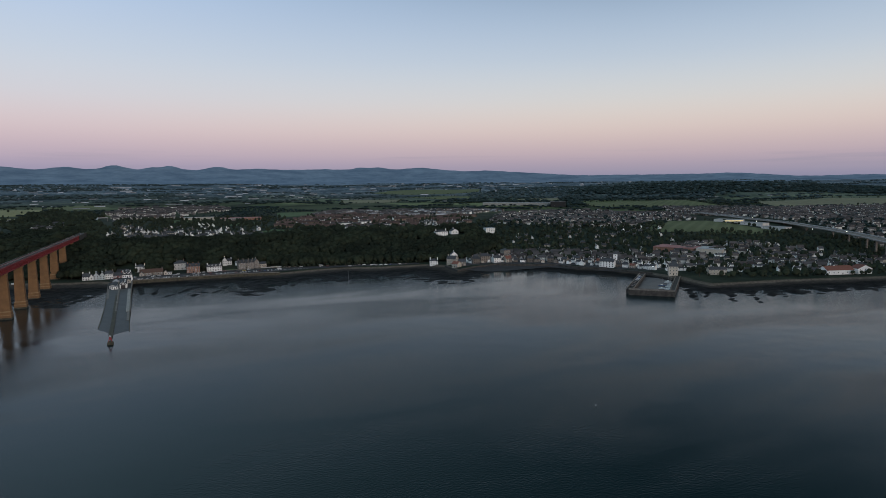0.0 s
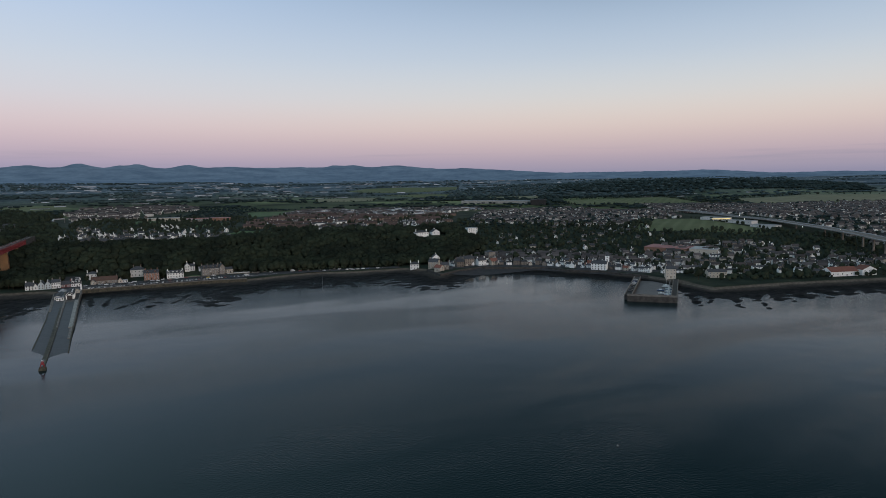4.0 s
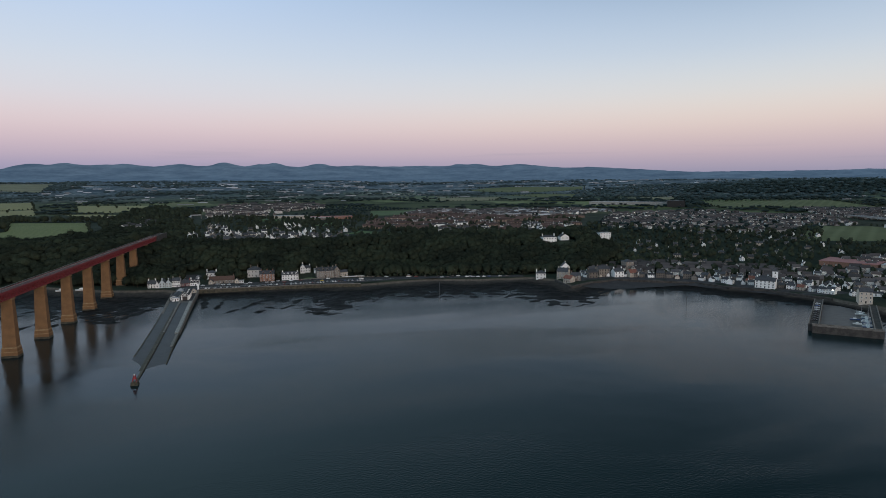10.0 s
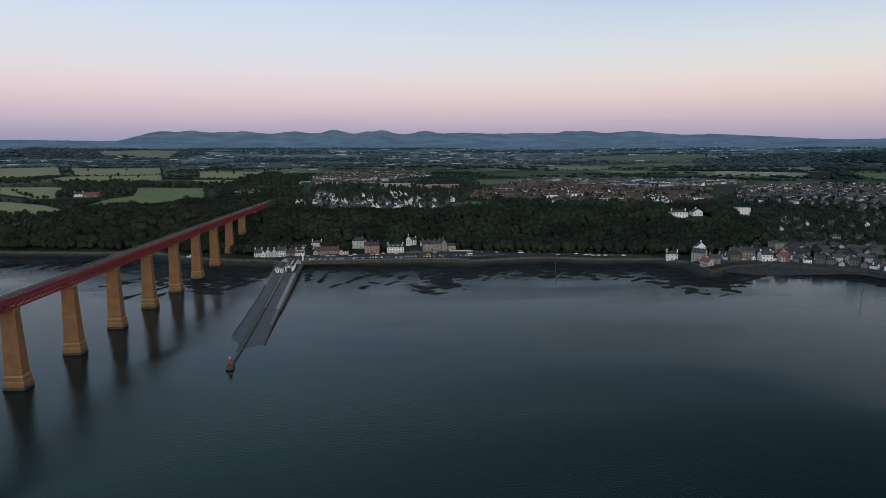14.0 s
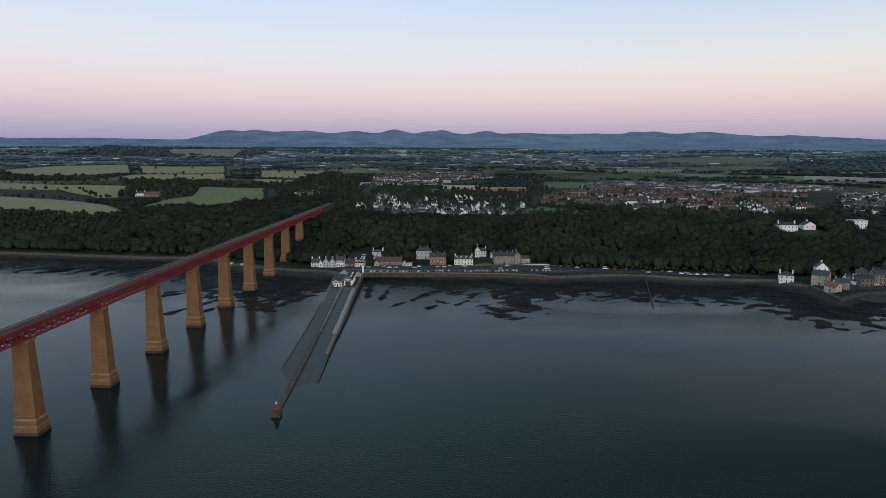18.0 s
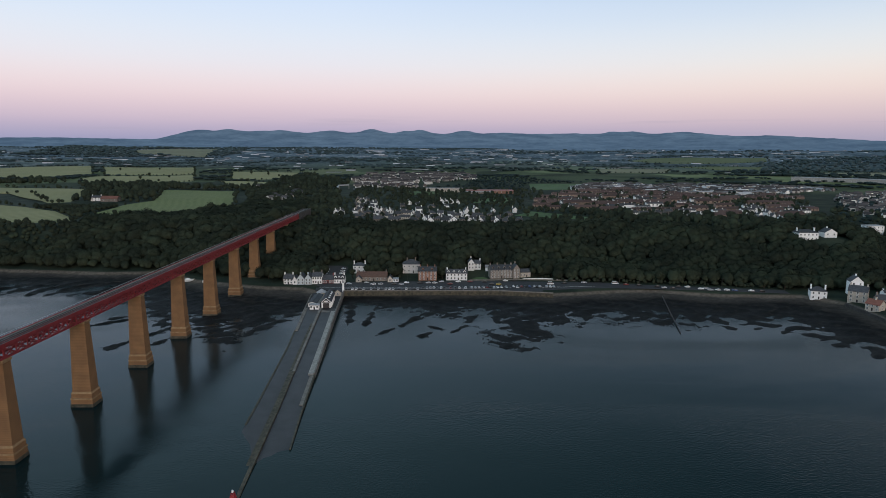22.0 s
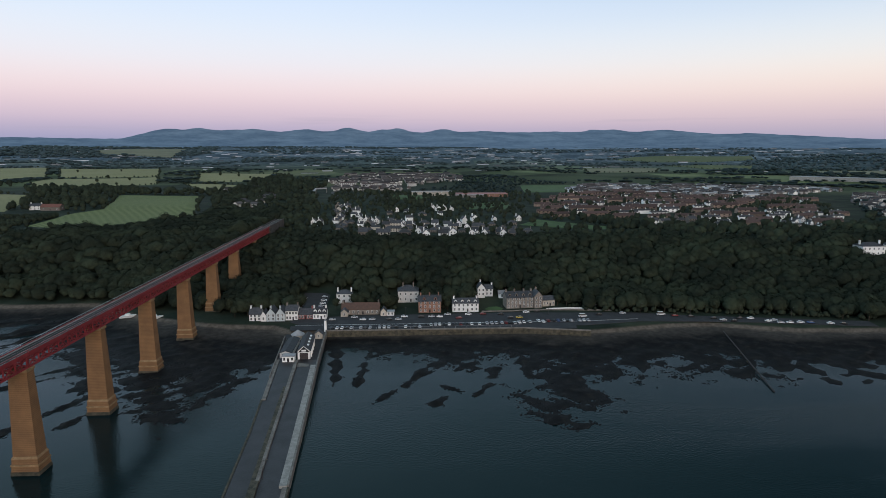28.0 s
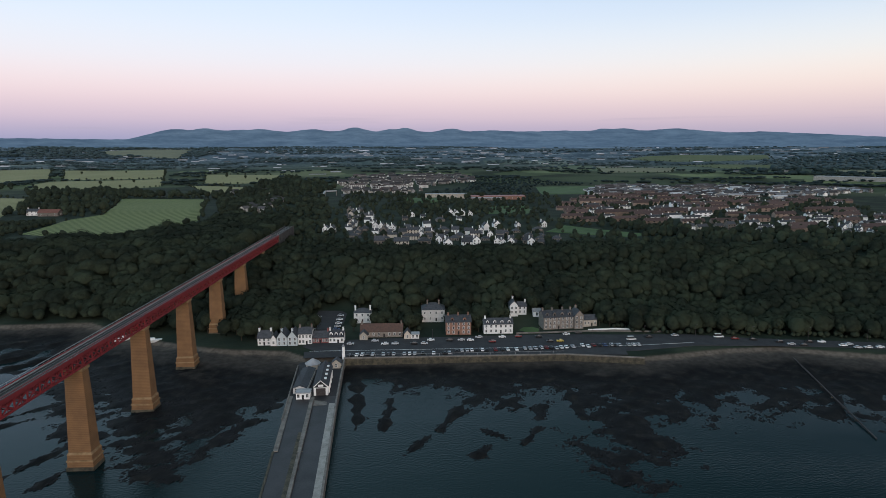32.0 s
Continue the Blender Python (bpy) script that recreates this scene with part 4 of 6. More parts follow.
front("stone_bay", 222.2, 228, 346.5, 9, 8.4, 3.6, grey_wall, slate, "stone hotel end bay with a steep gable", storeys=3, along="y", bays=2, door=False, chimneys=((.5, .8),), turn=6)
front("stone_wing", 229, 238, 351, 8, 4.2, 2.4, cream_wall, slate, "low pale stone hotel wing", bays=4, storeys=1, chimneys=(), turn=8)

# lifeboat station and pier-head buildings
lifeboat = thing("lifeboat_station", 77.6, 251, 4.7, 3.5, "white lifeboat station with a black gable and large dark door", "boathouse")
part("wall", Solid().walls(-3.3, 0, 3.3, 27, -1, 4.4, 7.4, "y"), white_wall, lifeboat)
part("roof", Solid().gable(-3.3, 0.5, 3.3, 27, 4.4, 7.4, .4, .2, "y"), slate, lifeboat)
part("gable_panel", Solid().add([(-3.1, -.1, 4.0), (3.1, -.1, 4.0), (0, -.1, 7.1), (-3.1, .05, 4.0), (3.1, .05, 4.0), (0, .05, 7.1)], [(0, 1, 2), (5, 4, 3), (0, 3, 4, 1), (1, 4, 5, 2), (2, 5, 3, 0)]), black_paint, lifeboat, "black boarded gable")
part("gable_window", Solid().box(-1.2, -.16, 4.4, 1.2, -.05, 5.4), white_paint, lifeboat)
part("boat_door", Solid().box(-2.2, -.12, 0, 2.2, .05, 3.6), dark_steel, lifeboat, "wide dark boat door")
for k in range(4):
    part("buttress", Solid().box(3.3, 3 + k * 6, -1, 3.9, 4 + k * 6, 4.2), white_wall, lifeboat)
    part("roof_light", Solid().box(1.2, 4.5 + k * 5.5, 6.2, 2.4, 6.5 + k * 5.5, 6.6), white_paint, lifeboat)
part("ramp", Solid().box(-3.4, -11, -2, 3.4, -.2, -.05), concrete, lifeboat, "pale concrete launching apron")
front("hut", 66.8, 73, 247, 4.5, 2.9, .4, white_wall, pale_roof, "small white flat-roofed hut on the pier", base=4.7, style="flat", bays=3, storeys=1, chimneys=())
front("long_store", 64.2, 70.4, 253.5, 26, 2.7, 1.1, pale_render, slate, "long low store with a dark slate roof on the pier head", base=4.9, along="y", bays=2, storeys=1, chimneys=(), door=False)
front("ticket_house", 78, 82.6, 286, 4.5, 2.8, 2.0, cream_wall, slate, "small pale stone ticket house on the pier head", base=5.0, along="y", bays=1, storeys=1, chimneys=(), door=False)
kiosk = thing("pier_pavilion", 68, 287, 5.0, 0, "round-roofed grey pavilion on the pier head", "pavilion")
part("wall", Solid().tube(0, 0, 0, 2.8, 3.6, 3.6, 8), cream_wall, kiosk)
part("roof", Solid().tube(0, 0, 2.8, 5.4, 4.3, .4, 8), pale_roof, kiosk, "pale conical roof")
gate_tower = thing("pier_light_tower", 82.6, 299.5, 5.4, 0, "slim white stone light tower at the pier entrance", "tower")
part("shaft", Solid().tube(0, 0, 0, 7.0, .9, .7, 10), white_wall, gate_tower)
part("cap", Solid().tube(0, 0, 7.0, 8.2, .95, .2, 10), pale_roof, gate_tower)

terrace_wall = material("sandy_brown_harling", (.26, .19, .15), (.15, .11, .09), .9, .25, .02, vary=.35)
# kinds of house for the streets above and the old town
KINDS = {
    "white": house("detached_house", 9, 8, 4.8, 3.4, white_wall, slate, "white-rendered detached house with a slate roof", chimneys=((.08, .5),), bays=2, at=(166, 492, 0, 0), side=False, group="houses on the hill"),
    "gabled": house("gabled_house", 7, 10, 4.8, 3.6, white_wall, slate, "white gable-fronted house with a slate roof", along="y", bays=2, door=False, chimneys=((.2, .6),), at=(150, 490, 0, 0), side=False, group="houses on the hill"),
    "cream": house("semi_detached_house", 13, 8, 4.8, 3.2, cream_wall, slate, "cream semi-detached house with a grey roof", bays=4, chimneys=MID, at=(110, 500, 0, 0), side=False, group="houses on the hill"),
    "bungalow": house("bungalow", 11, 9, 2.8, 3.2, grey_wall, slate, "grey bungalow with a wide slate roof", storeys=1, bays=4, chimneys=((.8, .5),), style="hip", at=(130, 515, 0, 0), side=False, group="houses on the hill"),
    "stone_small": house("stone_cottage", 9, 8, 3.6, 3.6, grey_wall, slate, "dark stone cottage with a slate roof", storeys=1, bays=3, chimneys=ENDS, side=False, at=(90, 515, 0, 0), group="houses on the hill"),
    "terrace": house("terrace", 34, 8, 5.0, 3.6, terrace_wall, brown_tile, "long terrace with a brown tile roof and stubby chimneys", bays=4, chimneys=((.1, .5), (.5, .5), (.9, .5)), door=False, win=(2.6, 1.3), at=(400, 690, 0, 0), side=False, group="terraces", chimney_mat=grey_wall),
    "red_terrace": house("terrace", 40, 8, 5.0, 3.6, terrace_wall, brown_tile, "long sandy terrace with a brown tile roof", bays=5, chimneys=((.2, .5), (.8, .5)), door=False, win=(2.6, 1.3), at=(440, 720, 0, 0), side=False, group="terraces", chimney_mat=grey_wall),
    "pale_terrace": house("terrace", 28, 8, 5.2, 2.6, white_wall, slate, "pale rendered terrace with a grey roof", bays=4, chimneys=((.25, .5), (.75, .5)), door=False, win=(2.6, 1.3), at=(480, 760, 0, 0), side=False, group="terraces"),
    "stone": house("stone_house", 10, 9, 6.4, 3.4, grey_wall, slate, "old grey stone town house with a steep slate roof", bays=3, chimneys=ENDS, at=(500, 258, 0, 0), side=False, group="old town houses"),
    "tall": house("tenement", 13, 10, 9.0, 3.4, grey_wall, slate, "tall grey stone tenement with a slate roof", storeys=3, bays=4, chimneys=ENDS, at=(515, 262, 0, 0), side=False, group="old town houses"),
    "white_old": house("old_house", 11, 9, 6.6, 3.2, white_wall, slate, "old white harled town house with a slate roof", bays=3, chimneys=ENDS, at=(530, 255, 0, 0), side=False, group="old town houses"),
    "red_old": house("pantiled_house", 9, 9, 5.4, 3.6, cream_wall, red_tile, "sandy house with a red pantile roof", bays=2, chimneys=MID, at=(545, 250, 0, 0), side=False, group="old town houses"),
    "flats": house("apartment_block", 34, 12, 10.5, 2.4, pale_render, brown_tile, "cream four-storey apartment block with a brown hipped roof", category="apartments", style="hip", storeys=4, bays=8, chimneys=(), door=False, win=(1.8, 1.4), at=(0, 1270, 0, 0), side=False, group="apartment blocks"),
}
for ob in KINDS.values():
    x, y, _ = ob.location
    ob.location.z = settle(x, y, 8)


def scatter(poly, kinds, step, turn=0.0, jitter=2.0, keep=1.0, gap=7.0, seed=1, clear=None):
    """Houses in rows over a piece of ground."""
    r = random.Random(seed)
    a = radians(turn)
    xs, ys = [p[0] for p in poly], [p[1] for p in poly]
    cx, cy = sum(xs) / len(xs), sum(ys) / len(ys)
    far = max(max(xs) - min(xs), max(ys) - min(ys))
    n = 0
    v = -far
    while v < far:
        u = -far + r.random() * step[0]
        while u < far:
            x, y = cx + u * math.cos(a) - v * math.sin(a), cy + u * math.sin(a) + v * math.cos(a)
            x, y = x + r.uniform(-jitter, jitter), y + r.uniform(-jitter, jitter)
            if inside(poly, x, y) and r.random() < keep and all((x - p) ** 2 + (y - q) ** 2 > (gap + k * .6) ** 2 for p, q, k in TAKEN):
                put(KINDS[r.choice(kinds)], x, y, turn + r.choice((0, 0, 0, 180)) + r.uniform(-3, 3), step[0] * .4)
                n += 1
            u += step[0]
        v += step[1]
    return n


# open ground beside the bypass, kept free of houses
BYPASS_FIELD = [(1085, 561), (1153, 499), (1105, 268), (1008, 275), (872, 373)]
TAKEN += [(1060, 420, 75), (1000, 370, 60), (950, 350, 45), (1090, 500, 45), (1070, 330, 50), (1100, 530, 30)]
# hill-top houses above the wood
for x, y in [(30, 601), (37, 594), (80, 618), (86, 618), (93, 617), (143, 518), (149, 510), (176, 508), (194, 506), (199, 505), (205, 499), (223, 500), (165, 715), (172, 711), (179, 712), (188, 708), (118, 712)]:
    put(KINDS["gabled"], x, y, rng.uniform(-8, 8), 5)
scatter([(84, 525), (150, 508), (240, 498), (262, 510), (240, 560), (150, 600), (90, 610)], ["white", "gabled", "bungalow", "cream", "bungalow", "stone_small"], (13, 21), -6, 2, .8, 5, 3)
scatter([(60, 560), (100, 556), (62, 800), (18, 800)], ["bungalow", "gabled", "stone_small", "cream", "bungalow"], (16, 17), 81, 2, .6, 7, 4)
scatter([(70, 600), (270, 560), (270, 640), (120, 700)], ["white", "bungalow", "gabled", "stone_small"], (22, 30), 10, 4, .6, 9, 5)
# brown-roofed terraces
scatter([(285, 660), (446, 612), (500, 575), (560, 545), (660, 625), (740, 760), (640, 830), (330, 820)], ["terrace", "red_terrace", "pale_terrace", "red_terrace", "pale_terrace"], (42, 27), 8, 3, .9, 15, 6)
scatter([(330, 830), (640, 840), (800, 900), (860, 1000), (780, 1080), (420, 1040)], ["terrace", "red_terrace", "pale_terrace", "red_terrace"], (42, 31), 8, 4, .85, 15, 7)
scatter([(380, 590), (560, 540), (650, 620), (540, 600), (446, 610)], ["white", "cream", "gabled", "stone"], (17, 22), 12, 3, .8, 8, 8)
# apartment blocks and estate at the end of the avenue
for x, y, t in [(-5, 1300, 5), (45, 1262, -5), (90, 1300, 0), (140, 1330, 8), (60, 1345, 0)]:
    put(KINDS["flats"], x, y, t, 20)
scatter([(-30, 1130), (100, 1150), (150, 1240), (-40, 1240)], ["cream", "pale_terrace", "terrace"], (36, 30), 0, 4, .9, 12, 9)
# old town round the bay
bay = [(462, 266), (470, 252), (492, 262), (524, 262), (566, 240), (598, 220), (616, 186), (640, 160), (656, 130), (668, 104)]
r_old = random.Random(11)
old_kinds = ["stone", "tall", "white_old", "white_old", "red_old", "white_old", "gabled", "gabled", "cream", "white_old"]
for off in (0, 12, 26, 42):
    for (ax, ay), (bx, by) in zip(bay[2:-1], bay[3:]):
        d = Vector((bx - ax, by - ay, 0))
        n = max(1, int(d.length / (8 if off == 0 else 10.5)))
        for k in range(n):
            if off and (r_old.random() < .12 or off > 20 and ax + d.x * (k + .5) / n < 590):
                continue
            f = (k + .5) / n
            nx, ny = -d.y / d.length, d.x / d.length
            x, y = ax + d.x * f + nx * off, ay + d.y * f + ny * off
            put(KINDS[r_old.choice(old_kinds)], x, y + r_old.uniform(-1.5, 1.5), math.degrees(math.atan2(d.y, d.x)) + r_old.uniform(-9, 9) + (90 if r_old.random() < .15 else 0), 7)
front("white_shore_house", 441, 452, 279, 9, 6.2, 3.0, white_wall, slate, "white two-storey house at the end of the shore road", style="hip", chimneys=ENDS, turn=-20)
front("tower_house", 474, 483, 284, 8, 10.5, 4.2, white_wall, slate, "tall bright white house with a crow-stepped gable", along="y", storeys=3, bays=2, door=False, chimneys=((.5, .5),), turn=-15)
front("stone_mill", 458, 470, 262, 12, 8.0, 3.6, cream_wall, slate, "large sandy stone house on the point", storeys=3, bays=3, chimneys=ENDS, turn=-40)
front("point_house", 455, 464, 240, 9, 4.5, 3.0, cream_wall, red_tile, "low sandy house with a red roof on the point", turn=-60, chimneys=MID)
front("point_cottage", 468, 478, 246, 8, 5.5, 3.2, grey_wall, slate, "grey stone house on the point", turn=-20, chimneys=ENDS)
front("white_hotel", 500, 519, 400, 12, 7.5, 2.8, white_wall, slate, "bright white clifftop hotel with chimneys", base=31.5, style="hip", bays=5, chimneys=ENDS)
front("white_hotel_wing", 526, 538, 402, 10, 7.5, 3.5, white_wall, slate, "bright white gabled clifftop hotel wing", base=31.5, along="y", bays=2, door=False, chimneys=((.5, .7),))
front("white_block", 632, 650, 492, 12, 10, .4, white_wall, pale_roof, "tall white flat-roofed house above the town", style="flat", storeys=3, bays=4, chimneys=())
front("church_tower", 560, 570, 292, 12, 11, 2.5, grey_wall, slate, "dark square stone church tower house", storeys=3, bays=2, door=False, chimneys=(), style="hip")
front("white_seafront_hotel", 622, 640, 152, 10, 7.5, 3.0, white_wall, slate, "long white seafront hotel", storeys=3, bays=5, chimneys=ENDS, turn=-50)
front("clock_tower", 652, 657, 165, 5, 14, 3.5, white_wall, slate, "white burgh clock tower with a dark cap", storeys=4, bays=1, door=False, chimneys=(), style="hip", turn=-40)
front("harbour_house", 654, 664, 66, 10, 10, 3.2, cream_wall, slate, "tall pale tenement at the root of the harbour", storeys=3, bays=3, chimneys=ENDS, turn=-35)
front("harbour_villa", 694, 714, 44, 9, 6, 2.8, cream_wall, slate, "long cream villa beside the harbour", bays=5, chimneys=ENDS, turn=-25)
front("red_roof_hall", 812, 846, -14, 14, 5, 4.2, white_wall, red_tile, "long hall with a bright red roof by the shore", bays=6, storeys=1, chimneys=(), turn=-15)
front("red_roof_wing", 850, 868, -22, 12, 6, 4.0, white_wall, red_tile, "white gabled wing with a red roof by the shore", along="y", bays=3, chimneys=(), turn=-15)
front("supermarket", 766, 824, 212, 45, 6, 1.2, red_wall, pink_roof, "wide supermarket with a faded red roof and fascia", style="flat", storeys=1, bays=5, chimneys=(), turn=-60)
front("supermarket_annexe", 801, 836, 168, 36, 6.5, 1.2, cream_wall, pale_roof, "pale flat-roofed store annexe", style="flat", storeys=1, bays=4, chimneys=(), turn=-60)
front("school_block", 138, 208, 1003, 16, 7, .5, cream_wall, pale_roof, "long pale flat-roofed school block", category="school", style="flat", storeys=2, bays=10, chimneys=(), door=False)
front("school_hall", 214, 302, 975, 26, 5, .5, red_wall, pink_roof, "long low school building with faded red roof", category="school", style="flat", storeys=1, bays=10, chimneys=(), door=False)
front("school_wing", 212, 262, 952, 10, 4, .5, grey_wall, pale_roof, "low grey school wing", category="school", style="flat", storeys=1, bays=12, chimneys=(), door=False)
front("farm_house", -365, -350, 762, 9, 5, 3, white_wall, slate, "white farmhouse among trees", chimneys=ENDS)
front("barn", -345, -320, 752, 12, 4.5, 3.5, grey_wall, red_tile, "stone barn with a red roof", bays=3, chimneys=(), storeys=1)
# slopes west of the harbour
scatter([(668, 94), (712, 62), (760, 38), (810, 14), (900, -10), (990, 20), (960, 180), (860, 240), (760, 260), (700, 230)], ["white_old", "stone_small", "cream", "stone", "stone", "pale_terrace", "gabled", "bungalow"], (19, 22), -28, 4, .85, 8, 12)
scatter([(640, 300), (860, 260), (960, 330), (900, 480), (720, 520), (620, 400)], ["stone_small", "cream", "bungalow", "gabled", "bungalow", "stone_small"], (22, 27), -25, 5, .62, 9, 13)
TAKEN += [(190, 358, 9), (196, 360, 8), (204, 361, 6), (133, 352, 8), (87, 352, 8), (64, 360, 12), (66, 376, 12), (215, 342, 8), (510, 390, 13), (533, 392, 12), (520, 376, 7), (641, 480, 14), (478, 276, 8)]


# ---- fields, playing fields, avenue, far estates, road viaduct ----
def field(poly, mat, label, category="field", up=.5, step=26.0, name="field"):
    """A piece of ground draped over the land."""
    xs, ys = [p[0] for p in poly], [p[1] for p in poly]
    cx, cy = np.mean(xs), np.mean(ys)
    rings, n = 6, []
    for (ax, ay), (bx, by) in zip(poly, list(poly[1:]) + [poly[0]]):
        k = max(2, int(math.hypot(bx - ax, by - ay) / step))
        n += [(ax + (bx - ax) * i / k, ay + (by - ay) * i / k) for i in range(k)]
    n = np.array(n)
    m = len(n)
    v = [np.array([[cx, cy]])] + [np.array([[cx, cy]]) + (n - [cx, cy]) * (j / rings) for j in range(1, rings + 1)]
    v = np.concatenate(v)
    z = land_height(v[:, 0], v[:, 1]) + up
    z[-m:] -= up + .3
    f = [(0, 1 + i, 1 + (i + 1) % m) for i in range(m)]
    for j in range(rings - 1):
        a, b = 1 + j * m, 1 + (j + 1) * m
        f += [(a + i, b + i, b + (i + 1) % m, a + (i + 1) % m) for i in range(m)]
    me = bpy.data.meshes.new(name)
    me.from_pydata([(x, y, q) for (x, y), q in zip(v.tolist(), z.tolist())], [], f)
    me.materials.append(mat)
    return tagged(new(name, me), label, category, kind="structure")


def crop(name, a, b, turn, width=6.0, lines=.3):
    """Standing crop with faint drilled lines and patches."""
    m = material(name, a, b, .95, .012, specular=.1, fine=8, spread=.16)
    n, l = m.node_tree.nodes, m.node_tree.links
    bsdf = n["Principled BSDF"]
    src = bsdf.inputs["Base Color"].links[0].from_socket
    co, mp, wv = n.new("ShaderNodeTexCoord"), n.new("ShaderNodeMapping"), n.new("ShaderNodeTexWave")
    mp.inputs["Rotation"].default_value = (0, 0, radians(turn))
    wv.inputs["Scale"].default_value, wv.inputs["Distortion"].default_value, wv.inputs["Detail"].default_value = .314 / width, 1.2, 2
    wv.inputs["Detail Scale"].default_value = .12
    l.new(co.outputs["Object"], mp.inputs["Vector"])
    l.new(mp.outputs[0], wv.inputs["Vector"])
    mx, r = n.new("ShaderNodeMixRGB"), n.new("ShaderNodeMapRange")
    r.inputs["From Min"].default_value, r.inputs["From Max"].default_value, r.inputs["To Max"].default_value = .4, .95, lines
    l.new(wv.outputs["Fac"], r.inputs["Value"])
    l.new(r.outputs[0], mx.inputs["Fac"])
    l.new(src, mx.inputs["Color1"])
    mx.inputs["Color2"].default_value = (a[0] * 1.55, a[1] * 1.5, a[2] * 1.7, 1)
    l.new(mx.outputs[0], bsdf.inputs["Base Color"])
    return m


far_green = crop("pale_pasture", (.115, .132, .066), (.080, .096, .052), 50, 22)
barley = crop("green_barley", (.125, .145, .058), (.090, .108, .044), 20, 9, 1.0)
stubble = crop("pale_stubble", (.19, .185, .12), (.135, .137, .094), 35, 30, .12)
ripe = crop("ripening_crop", (.235, .222, .112), (.185, .18, .088), 20, 14)
FIELDS = [
    ([(-276, 600), (-292, 704), (-270, 760), (-367, 1022), (-228, 1030), (-135, 715), (-140, 590), (-190, 560)], barley, "green barley field with pale drilled lines"),
    ([(-900, 1130), (-661, 1090), (-500, 1006), (-381, 745), (-410, 735), (-555, 925), (-900, 940)], ripe, "yellow-green crop field edged by trees"),
    ([(-620, 800), (-420, 696), (-337, 634), (-248, 528), (-251, 494), (-307, 500), (-620, 600)], ripe, "pale crop field near the shore wood"),
    ([(-756, 1426), (-776, 1524), (-566, 1694), (-465, 1432), (-511, 1217), (-607, 1194)], ripe, "pale crop field edged by hedges"),
    ([(-1272, 2010), (-1075, 2070), (-818, 1600), (-850, 1428), (-1000, 1400), (-1300, 1700)], ripe, "pale yellow crop field"),
    ([(-985, 1972), (-700, 2049), (-570, 1705), (-790, 1610)], ripe, "pale yellow far crop field"),
    ([(-490, 1796), (-252, 1799), (-241, 1478), (-382, 1464)], ripe, "pale crop field with a hedge line"),
    ([(-401, 1424), (-212, 1310), (-205, 1160), (-269, 1156)], ripe, "small pale field"),
    ([(-1464, 3100), (-1100, 3500), (-900, 2690), (-1258, 2850)], stubble, "far pale field on a rise"),
    ([(352, 1090), (452, 1070), (530, 1330), (378, 1290)], grass, "bright green playing field"),
    ([(208, 725), (275, 722), (286, 880), (230, 860)], grass, "bright green school playing field"),
    ([(105, 885), (160, 890), (170, 1010), (95, 990)], grass, "bright green school field"),
    ([(250, 585), (330, 540), (352, 560), (280, 630)], grass, "rough green meadow on the hilltop"),
    ([(486, 401), (498, 403), (498, 409), (488, 408)], grass, "lawn beside the clifftop hotel"),
    (BYPASS_FIELD, far_green, "green field beside the bypass"),
    ([(1029, 2640), (1205, 2880), (1740, 2760), (1584, 2450), (1162, 2430)], far_green, "far green field with a tree line"),
    ([(1107, 2280), (1430, 2180), (1320, 2020), (1190, 2110)], far_green, "far green field below the tree line"),
    ([(779, 2190), (1060, 2170), (944, 1930), (730, 1965)], stubble, "far pale field"),
    ([(1460, 1900), (1700, 1890), (1560, 1640), (1380, 1730)], stubble, "far pale field"),
    ([(1830, 900), (2160, 690), (2600, 780), (2350, 1080), (1980, 1100)], stubble, "far pale crop field"),
    ([(2300, 620), (3400, 500), (3500, 900), (2800, 780)], stubble, "far pale crop field"),
    ([(1350, 1150), (1560, 1090), (1760, 960), (1900, 1350), (1500, 1450)], far_green, "far green field"),
]
for poly, mat, label in FIELDS:
    field(poly, mat, label, up=.6 if max(p[1] for p in poly) < 1000 else 1.6)

avenue = [(66, 556), (52, 640), (42, 763), (15, 930), (-8, 1094), (-18, 1240)]
strip([(x, y, float(land_height(x, y)), 5) for x, y in avenue], asphalt, "avenue_road", "straight asphalt avenue between houses", "road", .35)
for x, y in avenue:
    TAKEN.append((x, y, 7))
for y in range(350, 570, 9):
    TAKEN.append((axis_x(y), y, 3.0 if y < 385 else -.5))
abutment = thing("viaduct_abutment", axis_x(508), 508, 0, 0, "dark stone abutment where the viaduct meets the trees", "abutment")
part("masonry", Solid().box(-4.2, -2, 20, 4.2, 60, DECK + .2), harbour_stone, abutment)
for sx in (-4.2, 3.6):
    part("parapet", Solid().box(sx, -2, DECK + .2, sx + .6, 60, DECK + 1.2), harbour_stone, abutment)
part("track_bed", Solid().box(-3.4, -2, DECK + .2, 3.4, 60, DECK + .3), ballast, abutment)
for sx in (-2.2, -.8, .8, 2.2):
    part("rail", Solid().box(sx - .05, -2, DECK + .3, sx + .05, 60, DECK + .46), rail_metal, abutment)
footbridge = thing("station_footbridge", -36, 1060, 38, 25, "pale enclosed footbridge at the railway station", "footbridge")
part("ramp", Solid().beam((-14, -30, 2), (0, 0, 7), 2.4, 2.2), pale_roof, footbridge)
part("span", Solid().beam((0, 0, 7), (22, 6, 7), 2.4, 2.2), pale_roof, footbridge)
for x in (-14, 0, 22):
    part("support", Solid().box(x - .5, -1 + (x < 0) * -28 + (x > 5) * 6, -4, x + .5, 1 + (x < 0) * -28 + (x > 5) * 6, 6), concrete, footbridge)

